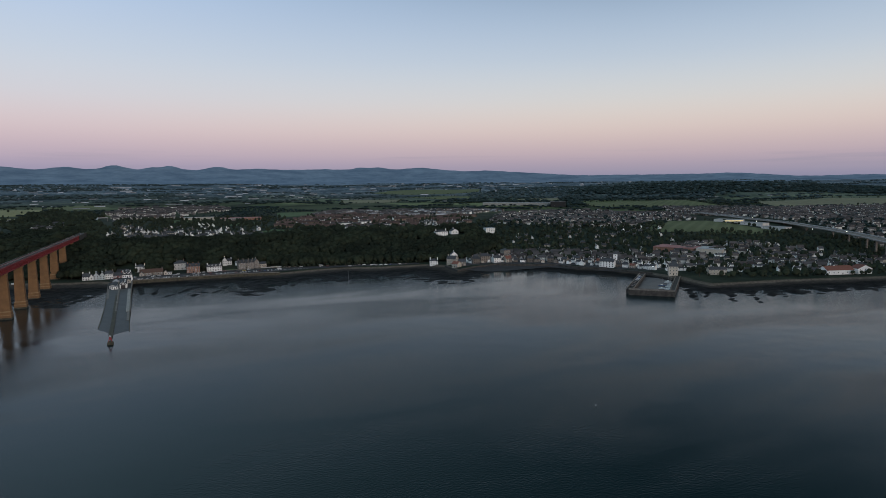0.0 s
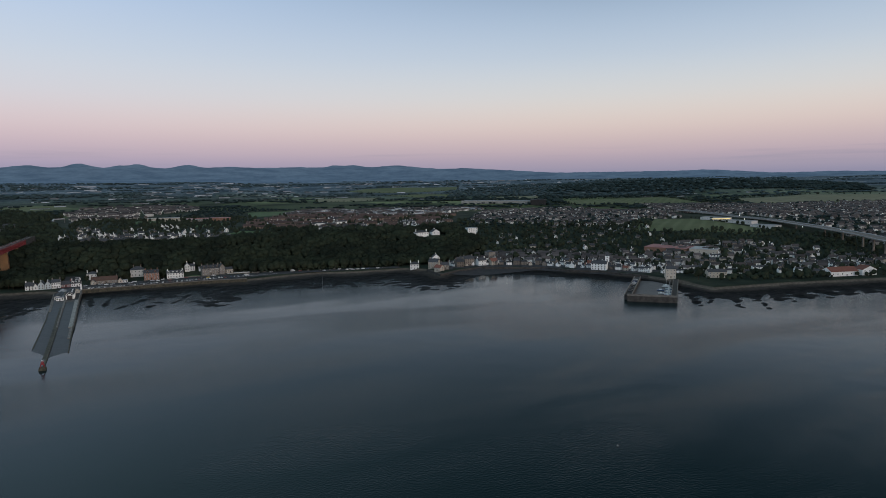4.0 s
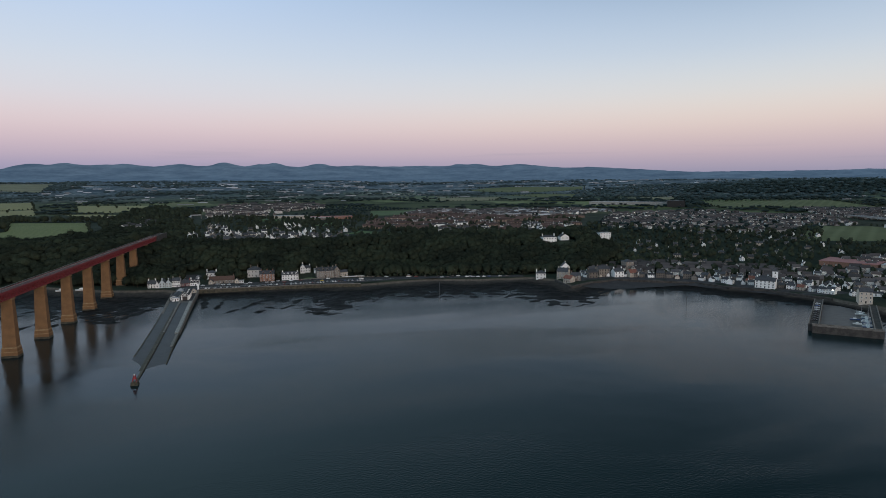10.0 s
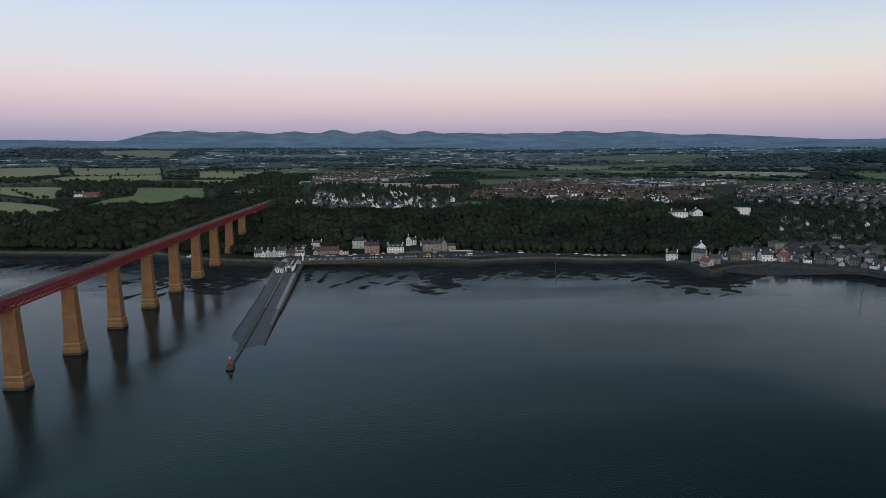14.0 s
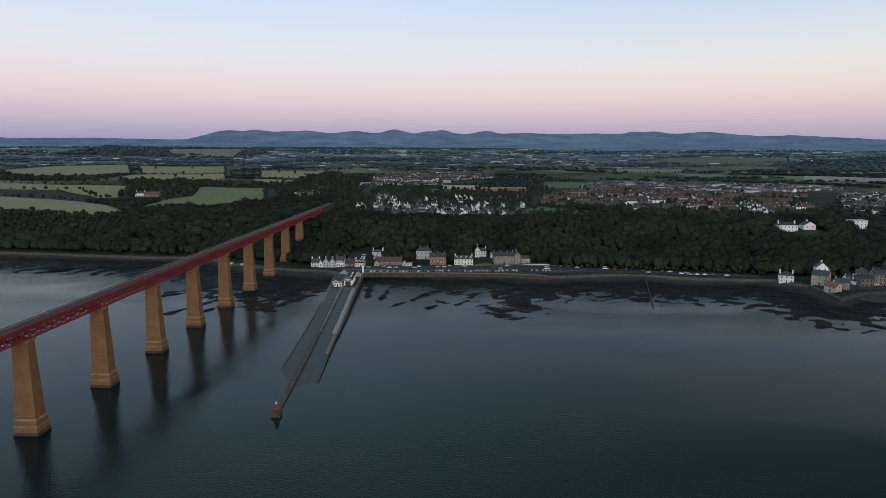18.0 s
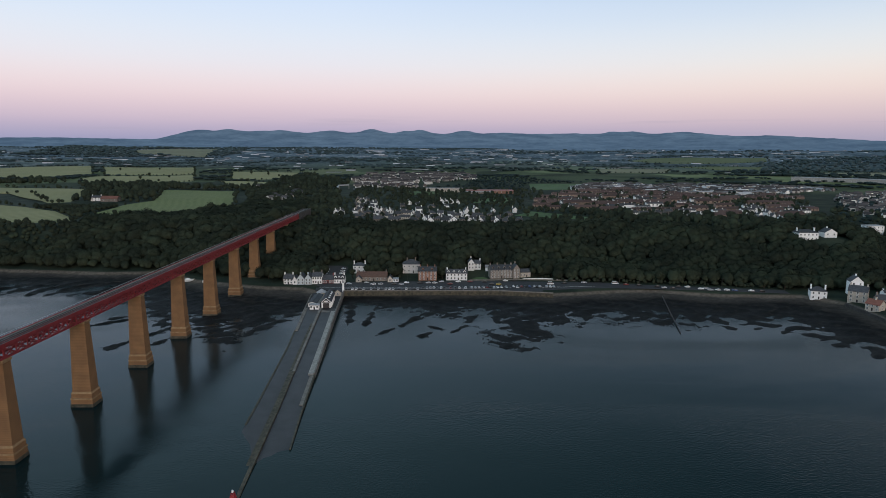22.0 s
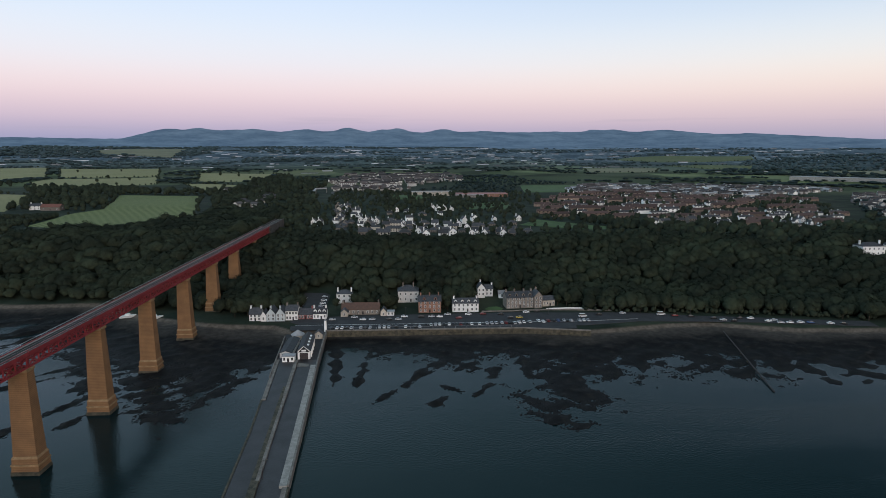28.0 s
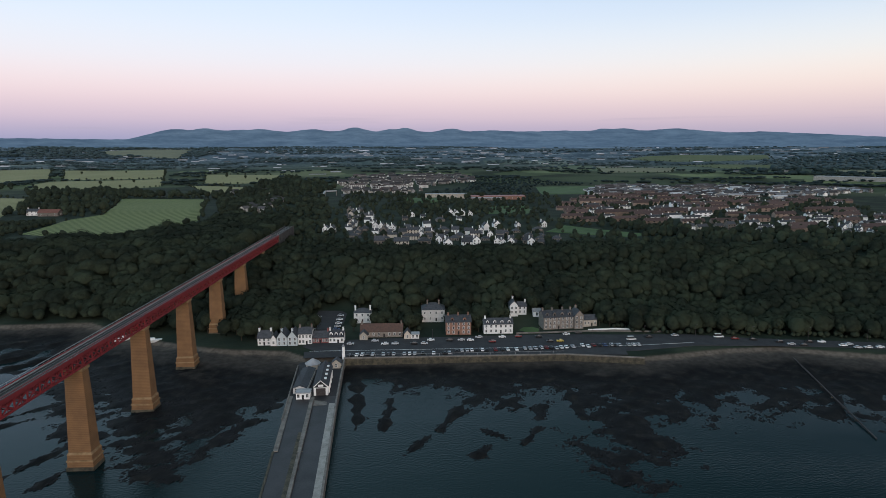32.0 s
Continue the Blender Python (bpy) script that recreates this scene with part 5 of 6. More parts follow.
# road viaduct of the bypass
by_pts = [(1330, 700, 36), (1262, 520, 35), (1236, 454, 34), (1214, 363, 33), (1121, 200, 32), (1046, 97, 32), (995, 39, 32), (900, -90, 33), (700, -330, 36)]
bypass = thing("road_viaduct", 0, 0, 0, 0, "long pale concrete road viaduct crossing the houses", "viaduct")
for a, b in zip(by_pts[:-1], by_pts[1:]):
    part("deck", Solid().beam(a, b, 20, 1.1), concrete, bypass)
    mid = [(p + q) / 2 for p, q in zip(a, b)]
    d = Vector((b[0] - a[0], b[1] - a[1], 0)).normalized()
    for s in (-9.8, 9.8):
        o = (-d.y * s, d.x * s, 1.3)
        part("parapet", Solid().beam([p + q for p, q in zip(a, o)], [p + q for p, q in zip(b, o)], .3, 1.1), pale_roof, bypass)
    for q in (a, mid):
        g = float(land_height(q[0], q[1]))
        part("column", Solid().box(q[0] - 1.6, q[1] - .7, min(g, 0) - 3, q[0] + 1.6, q[1] + .7, q[2] - .8), concrete, bypass)

# estates too far off to tell house from house
far_wall = island_varied(material("far_walls", (.66, .64, .61), (.13, .115, .105), .9, .13, spread=.05), .3, 1.35, .02)
far_roof = island_varied(material("far_roofs", (.070, .056, .054), (.046, .046, .050), .85, .02), .5, 1.7, .03)


def far_estate(name, rows, label):
    """Many small gabled houses in one mesh. Rows: x, y, turn, width, depth, eaves, rise."""
    V, T, MAT = [], [], []
    n = 0
    for x, y, t, w, d, h, rise in rows:
        z = float(land_height(x, y))
        c, s = math.cos(t), math.sin(t)
        loc = [(-w / 2, -d / 2, -2), (w / 2, -d / 2, -2), (w / 2, d / 2, -2), (-w / 2, d / 2, -2), (-w / 2, -d / 2, h), (w / 2, -d / 2, h), (w / 2, d / 2, h), (-w / 2, d / 2, h), (-w / 2, 0, h + rise), (w / 2, 0, h + rise)]
        e = .4
        loc += [(-w / 2 - e, -d / 2 - e, h - .1), (w / 2 + e, -d / 2 - e, h - .1), (w / 2 + e, 0, h + rise + .25), (-w / 2 - e, 0, h + rise + .25), (-w / 2 - e, d / 2 + e, h - .1), (w / 2 + e, d / 2 + e, h - .1)]
        V += [(x + c * p - s * q, y + s * p + c * q, z + r) for p, q, r in loc]
        f = [(0, 1, 5), (0, 5, 4), (1, 2, 6), (1, 6, 5), (2, 3, 7), (2, 7, 6), (3, 0, 4), (3, 4, 7), (5, 6, 9), (7, 4, 8)]
        g = [(10, 11, 12), (10, 12, 13), (13, 12, 15), (13, 15, 14)]
        T += [tuple(i + n for i in q) for q in f + g]
        MAT += [0] * len(f) + [1] * len(g)
        n += len(loc)
    me = big_mesh(name, np.array(V), np.array(T), far_wall)
    me.materials.append(far_roof)
    me.polygons.foreach_set("material_index", np.array(MAT, np.int32))
    return tagged(new(name, me), label, "houses", kind="stuff")


OLD_BACKS = [(500, 292), (560, 272), (612, 236), (650, 180), (676, 120), (730, 110), (760, 160), (720, 240), (650, 310), (560, 322)]


pale_roofs = island_varied(material("pale_sheet_roofs", (.48, .48, .50), (.34, .34, .36), .6, .02), .25, 1.3, .02)


def rows_in(poly, step, turn, size, seed, keep=.85):
    r = random.Random(seed)
    a = radians(turn)
    xs, ys = [p[0] for p in poly], [p[1] for p in poly]
    cx, cy, far = sum(xs) / len(xs), sum(ys) / len(ys), max(max(xs) - min(xs), max(ys) - min(ys))
    out = []
    for v in np.arange(-far, far, step[1]):
        for u in np.arange(-far, far, step[0]):
            x, y = cx + u * math.cos(a) - v * math.sin(a) + r.uniform(-4, 4), cy + u * math.sin(a) + v * math.cos(a) + r.uniform(-4, 4)
            if r.random() < keep and inside(poly, x, y) and not inside(BYPASS_FIELD, x, y):
                w = size[0] * r.uniform(.7, 1.4)
                out.append((x, y, a + r.choice((0, 0, 0, math.pi / 2)), w, size[1], size[2] * r.uniform(.8, 1.2), size[2] * .55))
    return out


old_rows = [q for q in rows_in(OLD_BACKS, (10, 12), -38, (7.5, 6, 5.2), 33, .85) if all((q[0] - p) ** 2 + (q[1] - w) ** 2 > (6 + k * .45) ** 2 for p, w, k in TAKEN)]
far_estate("old_town_backs", old_rows, "crowded grey and white backs of the old town")
TAKEN += [(q[0], q[1], 4.5) for q in old_rows]
west_rows = [q for q in rows_in([(690, 90), (760, 50), (900, 10), (1000, 30), (960, 190), (860, 250), (740, 250)], (13, 16), -28, (8.5, 6.5, 4.6), 34, .65) if all((q[0] - p) ** 2 + (q[1] - w) ** 2 > (6 + k * .5) ** 2 for p, w, k in TAKEN)]
far_estate("harbour_suburb", west_rows, "small grey and white houses packed west of the harbour")
TAKEN += [(q[0], q[1], 4.5) for q in west_rows]
far_estate("far_estate", rows_in([(-70, 1390), (150, 1370), (260, 1480), (240, 1720), (-40, 1700)], (26, 26), 5, (18, 9, 5.5), 21), "tan and white housing estate beyond the apartments")
far_estate("far_estate", rows_in([(420, 1050), (790, 1090), (900, 1080), (1060, 1180), (780, 1340), (540, 1340)], (26, 28), 8, (20, 9, 4.5), 22), "pale houses beyond the terraces")
bright = far_estate("far_estate", rows_in([(400, 1050), (790, 1060), (1060, 1180), (780, 1340), (540, 1340)], (31, 37), 6, (24, 9, 3.6), 29, .8), "long pale-roofed terraces beyond the brown roofs")
bright.data.materials[1] = pale_roofs
bright = far_estate("far_estate", rows_in([(-60, 1370), (150, 1360), (270, 1470), (250, 1740), (-50, 1720)], (33, 39), 2, (15, 8, 5), 30, .8), "white gabled houses round the apartments")
far_estate("far_estate", rows_in([(-20, 1110), (110, 1130), (150, 1250), (-30, 1250)], (19, 24), 4, (9, 8, 5), 31, .8), "small white houses below the apartments")
far_estate("far_estate", rows_in([(860, 480), (1040, 420), (1180, 560), (1330, 800), (1250, 1120), (1000, 1080), (860, 900), (700, 620)], (19, 22), -20, (9.5, 7, 4.2), 23, .72), "scattered grey and white suburb on the hill")
far_estate("far_estate", rows_in([(1290, 420), (1560, 330), (2300, 560), (2250, 640), (1800, 880), (1540, 1080), (1340, 780)], (18, 20), -25, (9.5, 7, 4.2), 24, .85), "dense estate of small grey-roofed houses")
for x0, x1, y, turn in [(1120, 1172, 440, -75), (1108, 1158, 372, -80), (1096, 1140, 310, -80)]:
    front("depot_shed", x0, x1, y, 22, 5, .5, pale_render, pale_roof, "low pale depot shed beside the bypass", category="warehouse", style="flat", storeys=1, bays=5, chimneys=(), door=False, turn=turn)
far_estate("far_estate", rows_in([(1060, 60), (1300, 20), (1600, 120), (1560, 320), (1280, 400), (1150, 200)], (21, 25), -20, (10, 7, 4.2), 25, .6), "houses beyond the road viaduct")
far_estate("far_estate", rows_in([(-260, 1080), (-120, 1120), (-140, 1300), (-230, 1340)], (30, 34), 15, (13, 9, 4.5), 26, .5), "village houses among trees")
far_estate("far_estate", rows_in([(-110, 780), (-60, 790), (-80, 1010), (-130, 1000)], (24, 30), 70, (12, 9, 5), 27, .7), "cottages beside the railway")
r_far = random.Random(5)
specks = []
for k in range(420):
    az, rr = radians(r_far.uniform(-40, 55)), r_far.triangular(1900, 4300, 3600)
    specks.append((145 + rr * math.sin(az), -250 + rr * math.cos(az), r_far.uniform(-.3, .3), r_far.uniform(8, 60), r_far.uniform(8, 14), r_far.uniform(1.2, 3.2), .6))
specks = [q for q in specks if not any(inside(poly, q[0], q[1]) for poly, m_, l_ in FIELDS)]
pale_far = island_varied(material("far_pale_sheds", (.52, .55, .60), (.34, .36, .40), .8, .01), .25, 1.5, .02)
sheds = far_estate("far_sheds", specks, "scattered pale farm and factory sheds far off")
sheds.data.materials[0] = pale_far
front("distribution_shed", 1073, 1313, 1381, 40, 9, .6, pale_concrete, pale_roof, "long pale industrial shed", category="warehouse", style="flat", storeys=1, bays=20, chimneys=(), door=False, turn=-47)
front("dark_depot", 1251, 1299, 1241, 40, 18, .6, black_paint, slate, "tall dark industrial block", category="warehouse", style="flat", storeys=1, bays=2, chimneys=(), door=False, turn=-30)


# ---- trees and woods ----
ICO_V = []
for a in (-1, 1):
    for b in (-1.618, 1.618):
        ICO_V += [(0, a, b), (a, b, 0), (b, 0, a)]
ICO_V = np.array(ICO_V) / 1.902
ICO_F = np.array([(i, j, k) for i in range(12) for j in range(i + 1, 12) for k in range(j + 1, 12)
                  if max(np.linalg.norm(ICO_V[p] - ICO_V[q]) for p, q in ((i, j), (j, k), (i, k))) < 1.2])
out = np.einsum("ij,ij->i", np.cross(ICO_V[ICO_F[:, 1]] - ICO_V[ICO_F[:, 0]], ICO_V[ICO_F[:, 2]] - ICO_V[ICO_F[:, 0]]), ICO_V[ICO_F].mean(1))
ICO_F[out < 0] = ICO_F[out < 0][:, ::-1]


def crown(seed, lumps, leaves, wide=.34, tall=.36, mid=.62):
    """A ragged crown: broad limbs under a cover of many leaf sprays, for a tree one metre high."""
    r = np.random.RandomState(seed)
    V, T, n = [ICO_V * .86 * r.uniform(.9, 1.1, (12, 1))], [ICO_F], 12
    limbs = r.normal(size=(max(lumps, 1), 3))
    limbs = limbs / np.linalg.norm(limbs, axis=1, keepdims=True)
    for p in limbs[:lumps]:
        V.append(ICO_V * r.uniform(.36, .46) * r.uniform(.8, 1.2, (12, 1)) + p * r.uniform(.50, .60))
        T.append(ICO_F + n)
        n += 12
    for k in range(leaves):
        p = r.normal(size=3)
        p[2] = abs(p[2]) * r.choice((1, 1, 1, -1))
        p = p / np.linalg.norm(p)
        reach = .82 + .20 * max(0, float((limbs @ p).max())) ** 4 + r.uniform(-.03, .09)
        tri = r.normal(size=(3, 3))
        tri = tri - np.outer(tri @ p, p) * .8
        tri = tri / np.linalg.norm(tri, axis=1, keepdims=True) * r.uniform(.07, .14)
        if np.cross(tri[1] - tri[0], tri[2] - tri[0]) @ p < 0:
            tri = tri[::-1]
        V.append(p * reach + tri)
        T.append(np.array([(0, 1, 2)]) + n)
        n += 3
    v = np.concatenate(V)
    return v * [wide, wide, tall] + [0, 0, mid], np.concatenate(T)


SHAPES = [(1, .40, .47, .53), (2, .42, .46, .53), (3, .36, .49, .52), (4, .44, .46, .53), (5, .33, .50, .51), (6, .40, .47, .53)]
CROWNS = [crown(s, 6, 330, w, t, m) for s, w, t, m in SHAPES]
MID_CROWNS = [crown(s, 2, 70, w, t, m) for s, w, t, m in SHAPES]
FAR_CROWNS = [crown(s, 2, 0, .46, .36, .46) for s in (11, 12, 13)]


def grove(name, rows, label, crowns, mat, trunks=True):
    """Many trees as one mesh. Rows: x, y, ground, height, turn, kind, broadness."""
    V, T, N, n = [], [], [], 0
    for x, y, z, h, t, k, wd in rows:
        v, f = crowns[k]
        c, s = math.cos(t), math.sin(t)
        q = np.empty_like(v)
        q[:, 0], q[:, 1], q[:, 2] = x + (c * v[:, 0] - s * v[:, 1]) * h * wd, y + (s * v[:, 0] + c * v[:, 1]) * h * wd, z + v[:, 2] * h
        V.append(q)
        T.append(f + n)
        # leaves face outwards and up, as foliage does
        w = v - [0, 0, .42]
        w = w / np.maximum(np.linalg.norm(w, axis=1, keepdims=True), .01) + [0, 0, .25]
        w = np.stack([c * w[:, 0] - s * w[:, 1], s * w[:, 0] + c * w[:, 1], w[:, 2]], -1)
        N.append(w / np.linalg.norm(w, axis=1, keepdims=True))
        n += len(v)
    me = big_mesh(name, np.concatenate(V), np.concatenate(T), mat, True)
    if crowns is not FAR_CROWNS:
        me.normals_split_custom_set_from_vertices(np.concatenate(N).astype(np.float32))
    return tagged(new(name, me), label, "trees", kind="stuff")


TAKEN_A = np.array(TAKEN)


def plant(polys, step, high, seed, near_shore=None, crowns=6, clear=2.0, keep=1.0, wd=(1.0, 1.25), crest=0):
    r = np.random.RandomState(seed)
    rows = []
    for poly in polys:
        xs, ys = [p[0] for p in poly], [p[1] for p in poly]
        gxs, gys = np.meshgrid(np.arange(min(xs), max(xs), step), np.arange(min(ys), max(ys), step))
        px_, py_ = (gxs + r.uniform(-.45, .45, gxs.shape) * step).ravel(), (gys + r.uniform(-.45, .45, gys.shape) * step).ravel()
        ok = inside(poly, px_, py_) & (r.rand(len(px_)) < keep)
        px_, py_ = px_[ok], py_[ok]
        d = shore_distance(px_, py_)
        ok = d > (near_shore or 6)
        px_, py_ = px_[ok], py_[ok]
        if len(px_):
            gap = ((px_[:, None] - TAKEN_A[:, 0]) ** 2 + (py_[:, None] - TAKEN_A[:, 1]) ** 2 - (TAKEN_A[:, 2] + clear) ** 2).min(1)
            ok = gap > 0
            px_, py_ = px_[ok], py_[ok]
            z = land_height(px_, py_)
            lift = 1 + wave(px_, py_, (64, 20, 0, .09), (41, 95, 1, .08), (110, 60, 2, .08))
            if crest:
                lift = lift * (1 - .58 * smooth(crest - 70, crest - 10, py_))
            for x, y, q, k in zip(px_, py_, z, lift):
                rows.append((x, y, q - .3, r.uniform(*high) * k * (1.15 if r.rand() < .12 else 1), r.uniform(0, 6.3), r.randint(crowns), r.uniform(*wd)))
    return rows


def off_fields(rows):
    """Leaves out the trees that would stand in an open field."""
    x, y = np.array([q[0] for q in rows]), np.array([q[1] for q in rows])
    bad = np.zeros(len(rows), bool)
    for poly, m_, l_ in FIELDS:
        bad |= inside(poly, x, y)
    return [q for q, b in zip(rows, bad) if not b]


SCARP = [(-14, 348), (6, 342), (28, 336), (60, 345), (66, 385), (82, 385), (100, 350), (120, 345), (160, 352), (200, 358), (240, 362), (262, 338), (330, 330), (400, 318), (440, 306), (462, 300),
         (500, 300), (560, 330), (600, 380), (600, 430), (560, 470), (500, 470), (470, 410), (416, 440), (341, 476), (300, 490), (262, 492), (191, 488), (115, 504), (66, 530), (30, 560), (10, 570), (-16, 560)]
EAST_WOOD = [(-1300, 700), (-900, 570), (-420, 420), (-230, 394), (-150, 384), (-95, 385), (-50, 356), (-14, 348), (-16, 690), (-95, 690), (-112, 590), (-150, 535), (-195, 520), (-215, 480), (-270, 500), (-290, 700), (-400, 690), (-560, 730), (-860, 880), (-1300, 900)]
RAIL_WOOD = [(-16, 560), (28, 570), (14, 780), (-30, 1030), (-100, 1060), (-205, 995), (-100, 690), (-16, 690)]
grove("hillside_wood", plant([SCARP], 6.6, (10, 13), 31, 16, clear=3.5, wd=(1.1, 1.4), crest=500), "dense dark green broadleaf wood on the slope", CROWNS, leaf)
shore_rows = off_fields(plant([EAST_WOOD], 7.4, (10, 13.5), 32, 9, wd=(1.15, 1.5)))
shore_rows = [q[:3] + (q[3] * (.5 if q[0] < -215 and q[1] > 425 - (q[0] + 215) * .12 else 1),) + q[4:] for q in shore_rows]
grove("shore_wood", [q for q in shore_rows if q[0] > -260], "dense dark green wood along the shore", CROWNS, leaf)
grove("far_shore_wood", [q for q in shore_rows if q[0] <= -260], "dense dark green wood further along the shore", MID_CROWNS, leaf)
grove("railway_wood", off_fields(plant([RAIL_WOOD], 10, (5, 10), 33, 9, wd=(1.25, 1.6), keep=.8)), "dark trees along the railway", MID_CROWNS, leaf)
TOWN = [[(30, 470), (262, 452), (290, 640), (280, 900), (180, 930), (90, 880), (0, 1100), (10, 780)], [(285, 640), (560, 540), (700, 700), (860, 1000), (420, 1060)],
        [(640, 300), (690, 120), (680, 30), (745, 0), (900, -40), (1100, -60), (1150, 100), (1100, 300), (1000, 480), (760, 560), (620, 480)], [(500, 300), (640, 280), (700, 240), (690, 130), (660, 200), (600, 250), (540, 275)]]
GAPS = [[(470, 292), (530, 288), (584, 262), (618, 236), (645, 252), (640, 330), (600, 395), (560, 330), (500, 302)], [(680, 34), (745, 4), (850, -26), (856, -6), (760, 22), (700, 48)],
        [(262, 452), (341, 476), (416, 440), (470, 410), (500, 470), (560, 470), (600, 430), (660, 600), (560, 538), (446, 600), (290, 655), (275, 640), (350, 565), (330, 535), (268, 560)]]
PARK = [[(100, 700), (205, 690), (205, 860), (285, 890), (345, 680), (360, 1090), (250, 1100), (-10, 1130), (60, 1000), (90, 880)], [(560, 470), (620, 480), (760, 560), (720, 700), (650, 600)]]
grove("town_trees", plant(TOWN[:1], 11.5, (4, 8), 34, 12, clear=1, keep=.7) + plant(TOWN[2:], 11, (4, 9), 38, 9, clear=-2, keep=.9) + plant(TOWN[1:2], 13, (4, 9), 35, 12, clear=-3, keep=.7) + plant(GAPS, 9, (5, 11), 39, 12, clear=2, keep=.85) + plant(PARK, 14, (5, 10), 40, 12, clear=0, keep=.6), "garden and street trees among the houses", MID_CROWNS, leaf)


def hedge(a, b, step, seed, high=(6, 12)):
    r = np.random.RandomState(seed)
    n = max(2, int(math.hypot(b[0] - a[0], b[1] - a[1]) / step))
    rows = []
    for i in range(n):
        f = (i + r.uniform(0, 1)) / n
        x, y = a[0] + (b[0] - a[0]) * f + r.uniform(-3, 3), a[1] + (b[1] - a[1]) * f + r.uniform(-3, 3)
        rows.append((x, y, float(land_height(x, y)) - .3, r.uniform(*high), r.uniform(0, 6), r.randint(6), r.uniform(1.0, 1.4)))
    return rows


rows = []
for k, (poly, mat, label) in enumerate(FIELDS[:9] + FIELDS[14:]):
    for j, (a, b) in enumerate(zip(poly, poly[1:] + poly[:1])):
        rows += hedge(a, b, 19 if poly[0][1] < 1400 else 17, 100 + 10 * k + j, (4, 9) if poly[0][1] < 1400 else (3, 7))
copses = [[(-420, 770), (-300, 740), (-270, 800), (-330, 1000), (-480, 980)], [(-500, 1000), (-350, 1010), (-230, 1010), (-230, 1110), (-330, 1080), (-420, 1230), (-620, 1180)],
          [(-230, 1010), (-60, 1000), (-40, 1260), (-120, 1500), (-230, 1700), (-235, 1350)], [(-740, 1170), (-650, 1180), (-740, 1340), (-900, 1400), (-1200, 1400), (-1100, 1180)]]
rows += off_fields(plant(copses[:3], 13, (7, 14), 36, keep=.85) + plant(copses[3:], 18, (8, 14), 37, keep=.75))
grove("hedgerow_trees", rows, "hedgerow trees and copses between the fields", MID_CROWNS, leaf)
far_zones = [([(1200, 1450), (2600, 1350), (3300, 1800), (2900, 2700), (1500, 2350), (1150, 1950)], .5), ([(1300, 1200), (1700, 1450), (1250, 1450)], .7), ([(2300, 200), (3600, -100), (3800, 500), (2300, 600)], .5)]
rows = []
for k, (poly, keep) in enumerate(far_zones):
    rows += plant([poly], 26, (9, 16), 50 + k, 6, 3, keep=keep, wd=(1.4, 2.2))
RISE = [(1818, 2014), (1990, 1690), (2220, 1450), (2450, 1230), (2624, 1000), (2920, 1236), (2700, 1560), (2420, 1900), (2114, 2250)]
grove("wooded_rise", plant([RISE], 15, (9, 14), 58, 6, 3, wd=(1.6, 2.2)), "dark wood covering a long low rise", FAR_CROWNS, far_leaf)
rows += plant([[(-1700, 2560), (-820, 2800), (-950, 3600), (-1900, 3400)], [(-560, 2560), (100, 2620), (80, 2780), (-600, 2700)]], 30, (9, 15), 59, 6, 3, wd=(2.0, 2.8))
# belts of trees and small woods over the plain
r_belt = np.random.RandomState(91)
for k in range(330):
    az, rr = radians(r_belt.uniform(-42, 62)), 1750 + 2500 * r_belt.rand() ** 1.2
    cx_, cy_ = 145 + rr * math.sin(az), -250 + rr * math.cos(az)
    lean, half, deep = -az * .6 + r_belt.uniform(-.35, .35), r_belt.uniform(25, 190) * (.6 + rr / 4000), r_belt.uniform(4, 34)
    if any(inside(poly, cx_, cy_) for poly, m_, l_ in FIELDS):
        deep, half = 4, half * .6
    for i in range(int(half * 2 / 10)):
        u, v = r_belt.uniform(-half, half), r_belt.uniform(-deep, deep)
        x, y = cx_ + u * math.cos(lean) - v * math.sin(lean), cy_ + u * math.sin(lean) + v * math.cos(lean)
        rows.append((x, y, None, r_belt.uniform(6, 10), r_belt.uniform(0, 6), r_belt.randint(3), r_belt.uniform(1.8, 3.0)))
blank = [i for i, q in enumerate(rows) if q[2] is None]
ground_at = land_height(np.array([rows[i][0] for i in blank]), np.array([rows[i][1] for i in blank]))
shore_at = shore_distance(np.array([rows[i][0] for i in blank]), np.array([rows[i][1] for i in blank]))
for i, g in zip(blank, ground_at):
    rows[i] = rows[i][:2] + (float(g) - .5,) + rows[i][3:]
dry = {i for i, q in zip(blank, shore_at) if q < 30}
rows = off_fields([q for i, q in enumerate(rows) if i not in dry])
for k, (poly, keep) in enumerate([([(420, 1050), (790, 1090), (1060, 1180), (780, 1340), (540, 1340)], .5), ([(860, 480), (1040, 420), (1330, 800), (1250, 1120), (860, 900), (640, 560)], .8),
                                  ([(1290, 420), (1560, 330), (2300, 560), (1800, 880), (1540, 1080), (1340, 780)], .55), ([(1060, 0), (1600, -60), (1600, 320), (1280, 420), (1150, 200)], .9),
                                  ([(-70, 1390), (260, 1400), (240, 1720), (-40, 1700)], .4), ([(250, 1100), (350, 1080), (380, 1300), (540, 1350), (300, 1700), (240, 1400)], .8), ([(160, 1000), (330, 1010), (300, 1340), (150, 1200)], .7)]):
    rows += plant([poly], 15, (4.5, 8.5), 70 + k, 6, 3, keep=keep, clear=-4, wd=(1.0, 1.5))
# bluer, paler leaf colour that carries the haze of distance
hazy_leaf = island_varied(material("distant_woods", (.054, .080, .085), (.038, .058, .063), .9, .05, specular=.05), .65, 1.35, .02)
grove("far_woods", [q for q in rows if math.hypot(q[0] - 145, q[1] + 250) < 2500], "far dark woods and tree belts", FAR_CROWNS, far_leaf)
